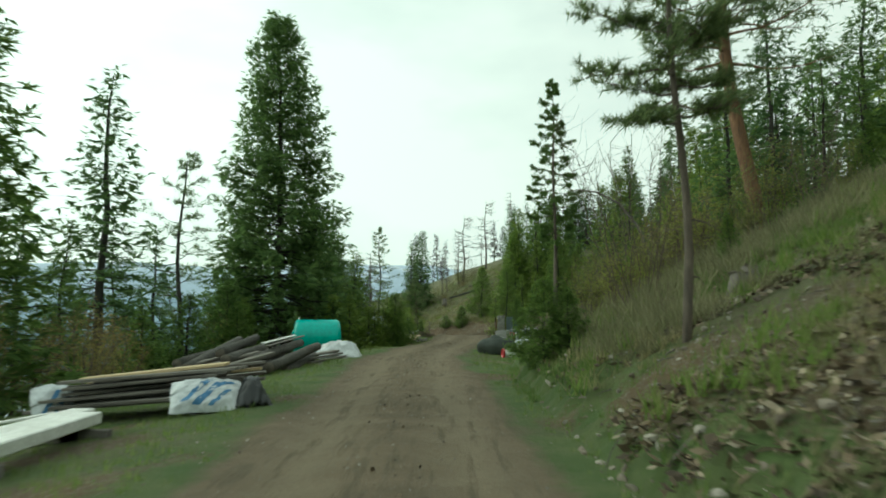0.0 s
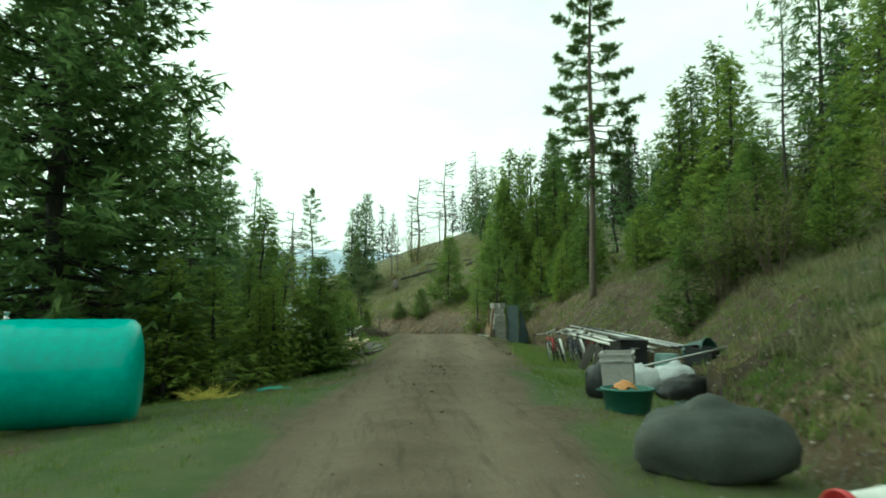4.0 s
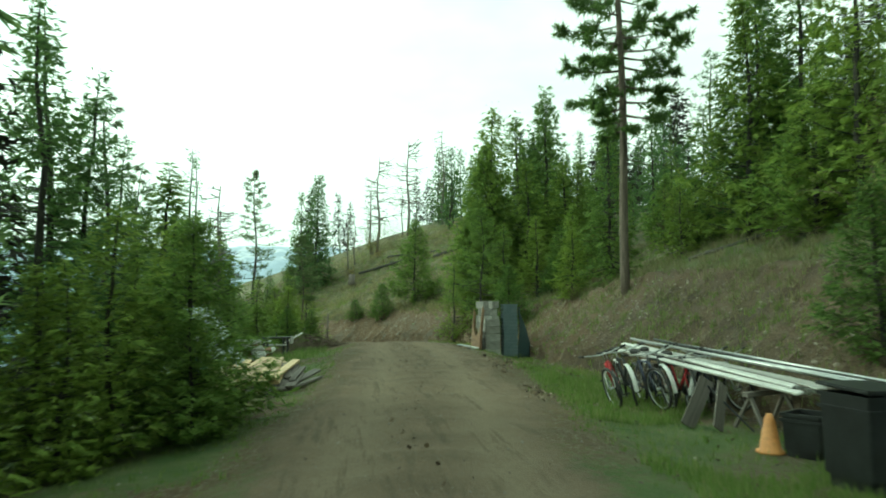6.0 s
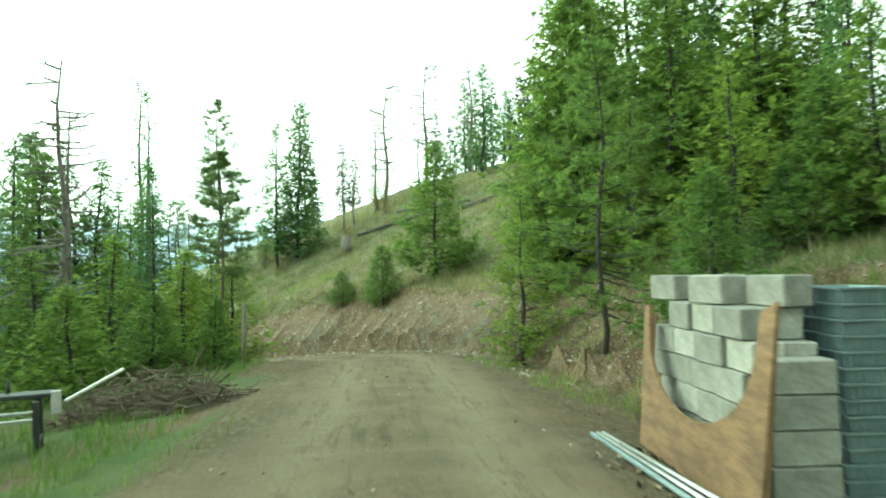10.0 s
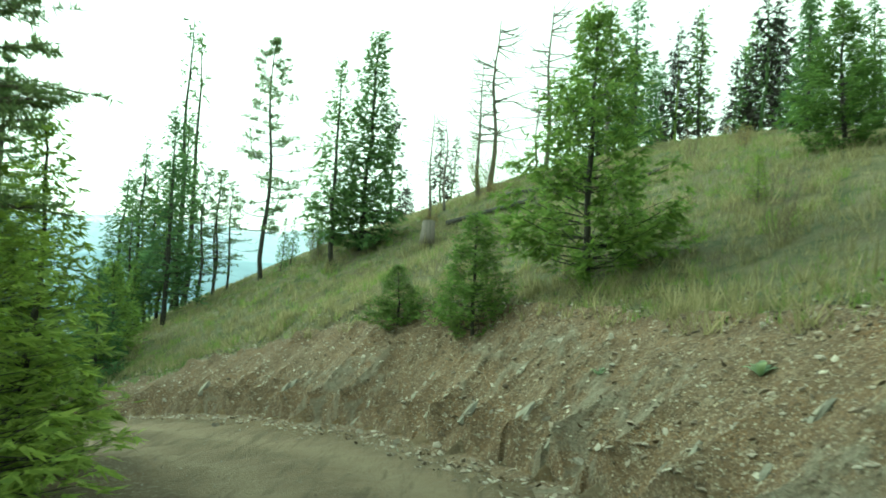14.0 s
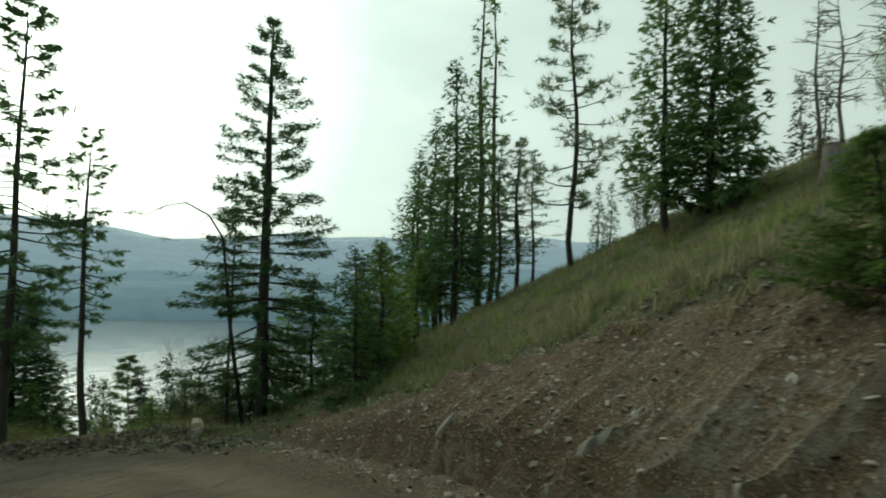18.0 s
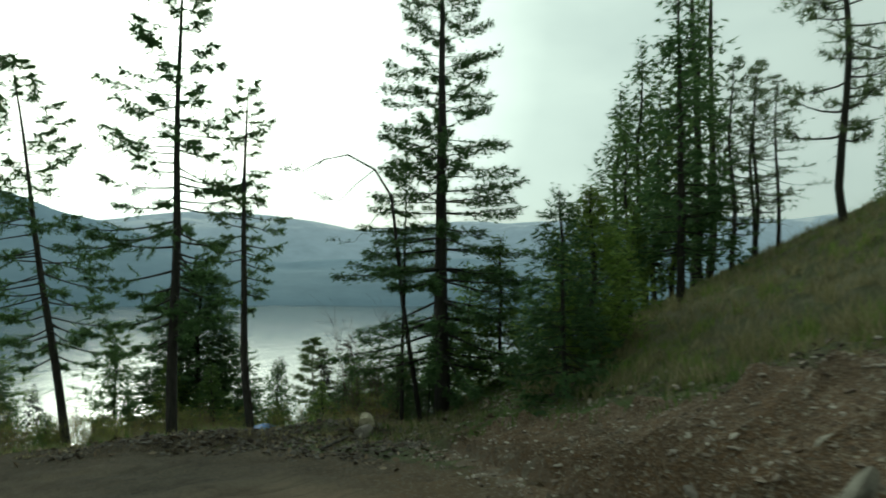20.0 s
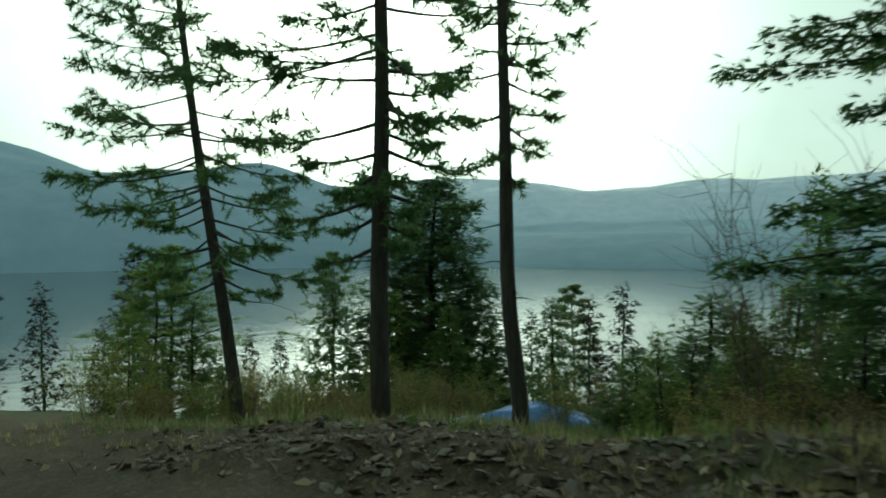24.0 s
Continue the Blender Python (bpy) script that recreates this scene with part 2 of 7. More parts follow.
def bump(n, l, b, src, strength=0.4, dist=0.02):
    k = n.new("ShaderNodeBump")
    k.inputs["Strength"].default_value, k.inputs["Distance"].default_value = strength, dist
    l.new(src, k.inputs["Height"])
    l.new(k.outputs[0], b.inputs["Normal"])


def simple(name, c1, c2, scale=6.0, rough=0.7, metal=0.0, bumps=0.25, stretch=None, vary=0.0, dist=0.01):
    """Two tones by noise at two scales, with fine relief; vary: spread of brightness from piece to piece."""
    m, n, l, b = material(name, rough, metal)
    big = noise_tex(n, l, scale, 5, 0.6, stretch)
    fine = noise_tex(n, l, scale * 7, 3, 0.6, stretch)
    col = mix(n, l, ramp(n, l, big, [(0.3, (0, 0, 0)), (0.7, (1, 1, 1))]), c1, c2)
    col = mix(n, l, 0.35, col, ramp(n, l, fine, [(0.25, (0.45, 0.45, 0.45)), (0.75, (1.4, 1.4, 1.4))]), "MULTIPLY")
    if vary:
        oi = n.new("ShaderNodeObjectInfo")
        col = mix(n, l, 1.0, col, ramp(n, l, oi.outputs["Random"], [(0, (1 - vary,) * 3), (1, (1 + vary,) * 3)]), "MULTIPLY")
    l.new(col, b.inputs["Base Color"])
    if bumps:
        bump(n, l, b, fine, bumps, dist)
    return m


def foliage(name, dark, light, tip, vary=0.25):
    m, n, l, b = material(name, 0.75)
    g = n.new("ShaderNodeNewGeometry")
    col = ramp(n, l, g.outputs["Random Per Island"], [(0.0, dark), (0.7, light), (1.0, tip)])
    oi = n.new("ShaderNodeObjectInfo")
    col = mix(n, l, 1.0, col, ramp(n, l, oi.outputs["Random"], [(0, (1 - vary, 1 - vary * 0.8, 1 - vary * 0.6)), (1, (1 + vary, 1 + vary * 0.7, 1 + vary * 0.3))]), "MULTIPLY")
    l.new(col, b.inputs["Base Color"])
    b.inputs["Specular IOR Level"].default_value = 0.25
    t = n.new("ShaderNodeBsdfTranslucent")
    l.new(col, t.inputs[0])
    mx = n.new("ShaderNodeMixShader")
    mx.inputs[0].default_value = 0.58
    l.new(b.outputs[0], mx.inputs[1])
    l.new(t.outputs[0], mx.inputs[2])
    l.new(mx.outputs[0], n["Material Output"].inputs[0])
    return m


M_FIR = foliage("fir_needles", (0.092, 0.160, 0.066), (0.152, 0.248, 0.092), (0.208, 0.315, 0.110))
M_MID = foliage("green_fir_needles", (0.110, 0.180, 0.054), (0.180, 0.272, 0.074), (0.250, 0.342, 0.094))
M_YOUNG = foliage("young_fir_needles", (0.125, 0.205, 0.056), (0.205, 0.305, 0.078), (0.285, 0.385, 0.100))
M_SPRING = foliage("spring_fir_needles", (0.150, 0.225, 0.052), (0.245, 0.335, 0.078), (0.325, 0.415, 0.105))
M_PINE = foliage("pine_needles", (0.098, 0.150, 0.072), (0.163, 0.227, 0.104), (0.227, 0.286, 0.130))
M_SHRUB = foliage("shrub_leaves", (0.169, 0.195, 0.058), (0.260, 0.286, 0.085), (0.351, 0.351, 0.111))
M_BRUSH = foliage("autumn_leaves", (0.195, 0.150, 0.065), (0.293, 0.234, 0.091), (0.351, 0.305, 0.111))
M_GRASS = foliage("grass_blades", (0.130, 0.210, 0.050), (0.190, 0.270, 0.075), (0.290, 0.290, 0.140))
M_DRY = foliage("dry_grass_blades", (0.195, 0.186, 0.095), (0.305, 0.284, 0.155), (0.410, 0.370, 0.225))
M_BARK = simple("bark", (0.032, 0.031, 0.028), (0.075, 0.068, 0.056), 5, 0.95, bumps=0.8, stretch=(3, 3, 0.5), dist=0.03)
M_PBARK = simple("pine_bark", (0.10, 0.062, 0.038), (0.27, 0.145, 0.075), 4, 0.95, bumps=0.8, stretch=(3, 3, 0.6), dist=0.03)
M_GBARK = simple("grey_bark", (0.085, 0.070, 0.056), (0.20, 0.160, 0.125), 4, 0.95, bumps=0.8, stretch=(3, 3, 0.5), dist=0.03)
M_DEAD = simple("dead_wood", (0.10, 0.085, 0.07), (0.21, 0.185, 0.16), 5, 0.9, bumps=0.5, stretch=(3, 3, 0.4))
M_TWIG = simple("twigs", (0.10, 0.075, 0.055), (0.18, 0.14, 0.105), 5, 0.9, bumps=0)
M_ROCK = simple("rock", (0.20, 0.175, 0.145), (0.42, 0.38, 0.32), 3, 0.9, bumps=0.5, vary=0.3, dist=0.02)


def ground_material():
    m, n, l, b = material("hillside_ground", 0.95)

    def attr(name):
        a = n.new("ShaderNodeAttribute")
        a.attribute_name = name
        return a.outputs["Fac"]

    def grit(scale, part):
        """Scattered small stones: the share of cells above part."""
        tc, vo = n.new("ShaderNodeTexCoord"), n.new("ShaderNodeTexVoronoi")
        vo.inputs["Scale"].default_value, vo.inputs["Randomness"].default_value = scale, 1.0
        l.new(tc.outputs["Object"], vo.inputs[0])
        sp = n.new("ShaderNodeSeparateColor")
        l.new(vo.outputs["Color"], sp.inputs[0])
        return ramp(n, l, sp.outputs[0], [(part, (0, 0, 0)), (part + 0.06, (0.8, 0.8, 0.8))])

    big, mid, fine = noise_tex(n, l, 0.35, 4), noise_tex(n, l, 1.6, 5), noise_tex(n, l, 14, 6, 0.7)
    grain = noise_tex(n, l, 60, 3, 0.7)
    green = mix(n, l, ramp(n, l, mid, [(0.35, (0, 0, 0)), (0.65, (1, 1, 1))]), (0.092, 0.155, 0.036), (0.160, 0.196, 0.066))
    green = mix(n, l, ramp(n, l, big, [(0.52, (0, 0, 0)), (0.66, (0.75, 0.75, 0.75))]), green, (0.150, 0.125, 0.070))
    dry = mix(n, l, ramp(n, l, mid, [(0.35, (0, 0, 0)), (0.62, (1, 1, 1))]), (0.080, 0.105, 0.038), (0.225, 0.205, 0.112))
    dry = mix(n, l, ramp(n, l, fine, [(0.5, (0, 0, 0)), (0.7, (0.7, 0.7, 0.7))]), dry, (0.080, 0.064, 0.040))
    dry = mix(n, l, ramp(n, l, noise_tex(n, l, 0.8, 6, 0.7), [(0.54, (0, 0, 0)), (0.64, (0.7, 0.7, 0.7))]), dry, (0.105, 0.084, 0.052))
    soil = mix(n, l, ramp(n, l, mid, [(0.3, (0, 0, 0)), (0.7, (1, 1, 1))]), (0.120, 0.078, 0.035), (0.215, 0.144, 0.068))
    soil = mix(n, l, ramp(n, l, big, [(0.45, (0, 0, 0)), (0.62, (0.55, 0.55, 0.55))]), soil, (0.140, 0.118, 0.078))
    soil = mix(n, l, ramp(n, l, fine, [(0.5, (0, 0, 0)), (0.72, (0.8, 0.8, 0.8))]), soil, (0.082, 0.064, 0.036))
    soil = mix(n, l, grit(26, 0.80), soil, (0.270, 0.230, 0.160))
    soil = mix(n, l, grit(55, 0.72), soil, (0.190, 0.148, 0.090))
    track = mix(n, l, ramp(n, l, mid, [(0.3, (0, 0, 0)), (0.7, (1, 1, 1))]), (0.172, 0.126, 0.074), (0.270, 0.204, 0.126))
    track = mix(n, l, ramp(n, l, fine, [(0.52, (0, 0, 0)), (0.75, (0.7, 0.7, 0.7))]), track, (0.105, 0.080, 0.046))
    track = mix(n, l, grit(40, 0.86), track, (0.240, 0.200, 0.140))
    rut = mix(n, l, ramp(n, l, fine, [(0.3, (0, 0, 0)), (0.7, (1, 1, 1))]), (0.270, 0.208, 0.132), (0.355, 0.282, 0.186))
    track = mix(n, l, attr("rut"), track, rut)
    track = mix(n, l, ramp(n, l, noise_tex(n, l, 1.6, 6, 0.65, (4, 0.4, 1)), [(0.52, (0, 0, 0)), (0.66, (0.65, 0.65, 0.65))]), track, (0.125, 0.094, 0.052))
    wobble = n.new("ShaderNodeMath")
    wobble.operation = "SUBTRACT"
    l.new(fine, wobble.inputs[0])
    wobble.inputs[1].default_value = 0.5

    def mask(name, lo=0.4, hi=0.6):
        add = n.new("ShaderNodeMath")
        add.operation = "MULTIPLY_ADD"
        l.new(wobble.outputs[0], add.inputs[0])
        add.inputs[1].default_value = 0.9
        l.new(attr(name), add.inputs[2])
        return ramp(n, l, add.outputs[0], [(lo, (0, 0, 0)), (hi, (1, 1, 1))])

    col = mix(n, l, mask("dry", 0.3, 0.7), green, dry)
    col = mix(n, l, mask("soil"), col, soil)
    col = mix(n, l, mask("track", 0.3, 0.7), col, track)
    # shade past the bend, painted as a dark earth colour over track and soil
    soil_and_shade = mix(n, l, ramp(n, l, mid, [(0.35, (0, 0, 0)), (0.7, (1, 1, 1))]), (0.044, 0.039, 0.025), (0.092, 0.080, 0.052))
    col = mix(n, l, mask("soil_and_shade", 0.2, 0.9), col, soil_and_shade)
    col = mix(n, l, 0.4, col, ramp(n, l, grain, [(0.25, (0.4, 0.4, 0.4)), (0.75, (1.45, 1.45, 1.45))]), "MULTIPLY")
    l.new(col, b.inputs["Base Color"])
    bump(n, l, b, mix(n, l, 0.5, fine, grain), 1.0, 0.14)
    return m


M_GROUND = ground_material()


# ---- mesh helpers ----
def mesh_object(name, verts, faces, mat, parent=None, label="", smooth_faces=False):
    me = bpy.data.meshes.new(name)
    me.from_pydata(verts, [], faces)
    me.materials.append(mat)
    if smooth_faces:
        me.shade_smooth()
    ob = new(name, me)
    if parent:
        ob.parent = parent
    if label:
        ob["label"] = label
    return ob


def part(name, bm, mat, parent, label=""):
    me = bpy.data.meshes.new(name)
    bm.to_mesh(me)
    bm.free()
    me.materials.append(mat)
    ob = new(name, me)
    ob.parent = parent
    if label:
        ob["label"] = label
    return ob


class Geo:
    """Vertices and faces gathered for one mesh."""

    def __init__(self):
        self.v, self.f = [], []

    def tube(self, pts, radii, sides=6, cap=True):
        base = len(self.v)
        pts = [Vector(p) for p in pts]
        for i, p in enumerate(pts):
            d = (pts[min(i + 1, len(pts) - 1)] - pts[max(i - 1, 0)]).normalized()
            a = d.cross(Vector((0.31, 0.95, 0.1)))
            a = a.normalized() if a.length > 1e-4 else Vector((1, 0, 0))
            b = d.cross(a)
            for k in range(sides):
                t = 2 * math.pi * k / sides
                self.v.append(tuple(p + (a * math.cos(t) + b * math.sin(t)) * radii[i]))
        for i in range(len(pts) - 1):
            for k in range(sides):
                k2 = (k + 1) % sides
                self.f.append((base + i * sides + k, base + i * sides + k2, base + (i + 1) * sides + k2, base + (i + 1) * sides + k))
        if cap:
            self.f.append(tuple(base + k for k in reversed(range(sides))))
            self.f.append(tuple(base + (len(pts) - 1) * sides + k for k in range(sides)))

    def leaf(self, p, d, up, length, width):
        """One flat spray: a pointed lozenge from p along d."""
        s = d.cross(up)
        s = s.normalized() * width if s.length > 1e-5 else Vector((width, 0, 0))
        i = len(self.v)
        q = p + d * (length * 0.45)
        self.v += [tuple(p), tuple(q + s), tuple(p + d * length), tuple(q - s)]
        self.f.append((i, i + 1, i + 2, i + 3))

    def blade(self, p, d, up, length, width):
        """One narrow pointed needle cluster from p along d."""
        s = d.cross(up)
        s = s.normalized() * width if s.length > 1e-5 else Vector((width, 0, 0))
        i = len(self.v)
        self.v += [tuple(p - s), tuple(p + s), tuple(p + d * length)]
        self.f.append((i, i + 1, i + 2))

    def box(self, size, m):
        i = len(self.v)
        for z in (-0.5, 0.5):
            for x, y in ((-0.5, -0.5), (0.5, -0.5), (0.5, 0.5), (-0.5, 0.5)):
                self.v.append(tuple(m @ Vector((x * size[0], y * size[1], z * size[2]))))
        self.f += [(i + 3, i + 2, i + 1, i), (i + 4, i + 5, i + 6, i + 7), (i, i + 1, i + 5, i + 4), (i + 1, i + 2, i + 6, i + 5), (i + 2, i + 3, i + 7, i + 6), (i + 3, i, i + 4, i + 7)]

    def make(self, name, mat, parent=None, label="", smooth_faces=False):
        return mesh_object(name, self.v, self.f, mat, parent, label, smooth_faces)


def unit(rng):
    a, z = rng.uniform(0, 2 * math.pi), rng.uniform(-1, 1)
    r = math.sqrt(1 - z * z)
    return Vector((r * math.cos(a), r * math.sin(a), z))


# ---- trees ----
def fir(seed, h, spread, bare=0.06, whorls=34, per=6, sprays=30, mat=None, size=0.36, gap=0.12, droop=0.25, label="", bark=None, power=0.85, girth=1.0, sway=1.0):
    """A fir: tapering stem, whorls of drooping limbs, flat sprays of needles along them."""
    rng = random.Random(seed)
    root = new("fir_tree")
    wood, green = Geo(), Geo()
    n = 10
    lean = [Vector((0, 0, 0))]
    for i in range(n):
        lean.append(lean[-1] + Vector((rng.gauss(0, 0.006) * h * sway, rng.gauss(0, 0.006) * h * sway, 0)))
    stem = [lean[i] + Vector((0, 0, h * i / n - 0.15)) for i in range(n + 1)]
    wood.tube(stem, [girth * (0.012 * h * (1 - i / n) ** 0.8 + 0.012) for i in range(n + 1)], 8)
    for w in range(whorls):
        u = bare + (1 - bare) * (w + rng.uniform(0, 1)) / whorls
        z = u * h
        k = u * n
        c = stem[min(int(k), n - 1)].lerp(stem[min(int(k) + 1, n)], k - int(k))
        full = min(1.0, (u - bare) / 0.10 + 0.45)
        reach = spread * ((1 - u) ** power * 0.97 + 0.03) * full
        a0 = rng.uniform(0, 6.3)
        for j in range(per):
            if rng.random() < gap:
                continue
            a = a0 + j * 6.283 / per + rng.gauss(0, 0.3)
            length = reach * rng.uniform(0.6, 1.12)
            out = Vector((math.cos(a), math.sin(a), 0))
            rise = 0.35 * u - droop * (1 - u) + rng.gauss(0, 0.10)
            pts = []
            for q in range(5):
                s = q / 4
                pts.append(c + out * (length * s) + Vector((0, 0, length * (rise * s - droop * 0.5 * s * s + 0.18 * s ** 4))))
            wood.tube(pts[::2], [max(0.004, 0.004 * h * (1 - u) * (1 - 0.22 * q)) for q in (0, 2, 4)], 3, False)
            count = max(5, int(sprays * (0.35 + 0.65 * length / spread)))
            for q in range(count):
                s = 0.15 + 0.85 * math.sqrt((q + rng.random()) / count)
                x = s * 4
                p = pts[min(int(x), 3)].lerp(pts[min(int(x) + 1, 4)], x - int(x))
                side = rng.choice((-1, 1))
                p = p + Vector((rng.gauss(0, 0.3), rng.gauss(0, 0.3), rng.gauss(-0.1, 0.45))) * size
                d = (out * rng.uniform(0.3, 1.0) + Vector((-out.y, out.x, 0)) * side * rng.uniform(0.15, 1.0) + Vector((0, 0, rng.uniform(-0.6, 0.5)))).normalized()
                m = size * rng.uniform(0.6, 1.25) * (0.55 + 0.45 * (1 - u))
                up = Vector((rng.gauss(0, 0.6), rng.gauss(0, 0.6), 1)).normalized()
                across = d.cross(up)
                green.blade(p, d, up, m * 1.15, m * rng.uniform(0.09, 0.14))
                for turn, at, ln in ((0.75, 0.1, 0.75), (-0.75, 0.2, 0.75), (0.55, 0.45, 0.6)):
                    d2 = (d + across * turn * rng.uniform(0.7, 1.4) + Vector((0, 0, rng.uniform(-0.35, 0.15)))).normalized()
                    green.blade(p + d * m * at, d2, up, m * ln, m * rng.uniform(0.09, 0.14))
    wood.make("trunk", bark or M_BARK, root, smooth_faces=True)
    green.make("crown", mat or M_FIR, root)
    return tagged(root, label or "dark green fir tree growing on the hillside", "tree", "conifers")


def pine(seed, h, spread, bare=0.4, limbs=46, tufts=9, mat=None, bark=None, label="", needle=0.26, lean=0.0, girth=1.0, cover=12):
    """A pine: long bare stem and irregular limbs that end in tufts of needles."""
    rng = random.Random(seed)
    root = new("pine_tree")
    wood, green = Geo(), Geo()
    n = 10
    stem = [Vector((lean * h * (i / n) ** 1.3 + 0.012 * h * math.sin(i * 0.9 + seed) * (i > 0), 0.010 * h * math.sin(i * 0.7 + 2 * seed) * (i > 0), h * i / n - 0.2)) for i in range(n + 1)]
    wood.tube(stem, [girth * (0.0115 * h * (1 - i / n) ** 0.7 + 0.012) for i in range(n + 1)], 9)
    for w in range(limbs):
        u = bare + (1 - bare) * ((w + rng.random()) / limbs)
        k = u * n
        c = stem[min(int(k), n - 1)].lerp(stem[min(int(k) + 1, n)], k - int(k))
        v = (u - bare) / (1 - bare)
        reach = spread * (0.22 + 0.78 * math.sin(min(1, 0.16 + v * 0.84) * math.pi) ** 0.9) * (1 - 0.55 * v) * 1.5
        a = w * 2.4 + rng.gauss(0, 0.5)
        length = reach * rng.uniform(0.45, 1.1)
        out = Vector((math.cos(a), math.sin(a), 0))
        rise = rng.uniform(-0.25, 0.25) + 0.5 * v
        pts = [c]
        for q in range(1, 6):
            s = q / 5
            pts.append(c + out * length * s + Vector((rng.gauss(0, 0.03) * length, rng.gauss(0, 0.03) * length, length * (rise * s - 0.35 * s * (1 - s)))))
        wood.tube(pts, [max(0.005, 0.0034 * h * (1 - 0.7 * v) * (1 - q / 6)) for q in range(6)], 4, False)
        for q in range(tufts):
            s = rng.uniform(0.35, 1.0)
            x = s * 5
            p = pts[min(int(x), 4)].lerp(pts[min(int(x) + 1, 5)], x - int(x))
            e = p + Vector((out.x * 0.5 + rng.gauss(0, 0.6), out.y * 0.5 + rng.gauss(0, 0.6), rng.uniform(-0.05, 0.3))) * (0.24 * length + 0.10)
            wood.tube([p, e], [0.008, 0.004], 3, False)
            for b in range(cover):
                d = (unit(rng) + (e - p).normalized() * 0.6 + Vector((0, 0, 0.15))).normalized()
                m = needle * rng.uniform(0.7, 1.3)
                green.blade(e - (e - p) * rng.uniform(-0.1, 0.45), d, unit(rng), m * 1.1, m * rng.uniform(0.045, 0.085))
    for w in range(int(10 * bare)):
        z = rng.uniform(0.15, bare)
        k = z * n
        c = stem[int(k)].lerp(stem[int(k) + 1], k - int(k))
        a = rng.uniform(0, 6.3)
        out = Vector((math.cos(a), math.sin(a), rng.uniform(-0.3, 0.1)))
        wood.tube([c, c + out * spread * 0.22, c + out * spread * rng.uniform(0.3, 0.5) + Vector((0, 0, -0.1))], [0.02, 0.012, 0.005], 3, False)
    wood.make("trunk", bark or M_BARK, root, smooth_faces=True)
    green.make("crown", mat or M_PINE, root)
    return tagged(root, label or "tall pine with a bare stem and open crown", "tree", "conifers")


def layered_pine(seed, h, reach, bare=0.3, limbs=56, lean=(0.0, 0.0), kink=(0.0, 0.0), twigs=16, cover=34, needle=0.12, droop=0.22, gap=0.12, power=0.6, girth=1.0, mat=None, bark=None, label=""):
    """A straight-stemmed conifer: drooping limbs with turned-up tips and flat fans of twigs, feathered with short needles."""
    rng = random.Random(seed)
    root = new("pine_tree")
    wood, green = Geo(), Geo()
    n = 16

    def stem_at(z):
        k = math.exp(-(z / 1.5) ** 2)
        return Vector((lean[0] * z + kink[0] * k + 0.03 * math.sin(0.8 * z + seed), lean[1] * z + kink[1] * k + 0.03 * math.cos(0.7 * z + seed), z))

    stem = [stem_at(h * i / n - 0.25) for i in range(n + 1)]
    wood.tube(stem, [girth * (0.0105 * h * (1 - i / n) ** 0.75 + 0.012) for i in range(n + 1)], 10)
    for w in range(limbs):
        if rng.random() < gap:
            continue
        u = bare + (1 - bare) * ((w + rng.random()) / limbs)
        v = (u - bare) / (1 - bare)
        c = stem_at(u * h)
        a = w * 2.4 + rng.gauss(0, 0.6)
        length = reach * ((1 - v) ** power * 0.92 + 0.08) * rng.uniform(0.5, 1.15) * (0.4 + 0.6 * min(1, v / 0.25))
        out = Vector((math.cos(a), math.sin(a), 0))
        side = Vector((-out.y, out.x, 0))
        rise = 0.45 * v - droop * (1 - v) + rng.gauss(0, 0.10)
        bend = rng.gauss(0, 0.12)
        pts = [c + out * (length * q / 6) + side * (bend * length * (q / 6) ** 2) + Vector((0, 0, length * (rise * q / 6 - droop * 0.9 * (q / 6) * (1 - (q / 6) ** 2))))
               for q in range(7)]
        wood.tube(pts, [max(0.004, 0.0030 * h * (1 - 0.75 * v) * (1 - q / 7)) for q in range(7)], 4, False)
        for t in range(max(4, int(twigs * (0.4 + 0.6 * length / reach)))):
            f = 0.22 + 0.78 * math.sqrt(rng.random())
            x = f * 6
            p = pts[min(int(x), 5)].lerp(pts[min(int(x) + 1, 6)], x - int(x))
            d = (out * rng.uniform(0.3, 1.0) + side * rng.choice((-1, 1)) * rng.uniform(0.2, 1.0) + Vector((0, 0, rng.uniform(-0.65, 0.5)))).normalized()
            ln = (0.16 + 0.22 * length * (1.15 - f)) * rng.uniform(0.6, 1.3)
            e = p + d * ln + Vector((0, 0, -0.08 * ln))
            wood.tube([p, e], [0.006, 0.003], 3, False)
            for b in range(int(cover * (0.5 + 0.5 * ln / 0.4))):
                g = rng.uniform(0.1, 1.05)
                m = needle * rng.uniform(0.6, 1.25)
                green.blade(p.lerp(e, g), (d * 0.75 + unit(rng)).normalized(), unit(rng), m, m * rng.uniform(0.06, 0.11))
    for w in range(int(16 * bare)):
        c = stem_at(rng.uniform(0.12, bare) * h)
        a = rng.uniform(0, 6.3)
        out = Vector((math.cos(a), math.sin(a), rng.uniform(-0.4, 0.05)))
        k = reach * rng.uniform(0.15, 0.45)
        wood.tube([c, c + out * k * 0.6, c + out * k + Vector((0, 0, -0.1 * k))], [0.016, 0.009, 0.004], 3, False)
    wood.make("trunk", bark or M_BARK, root, smooth_faces=True)
    green.make("crown", mat or M_PINE, root)
    return tagged(root, label or "straight pine with layered limbs", "tree", "conifers")


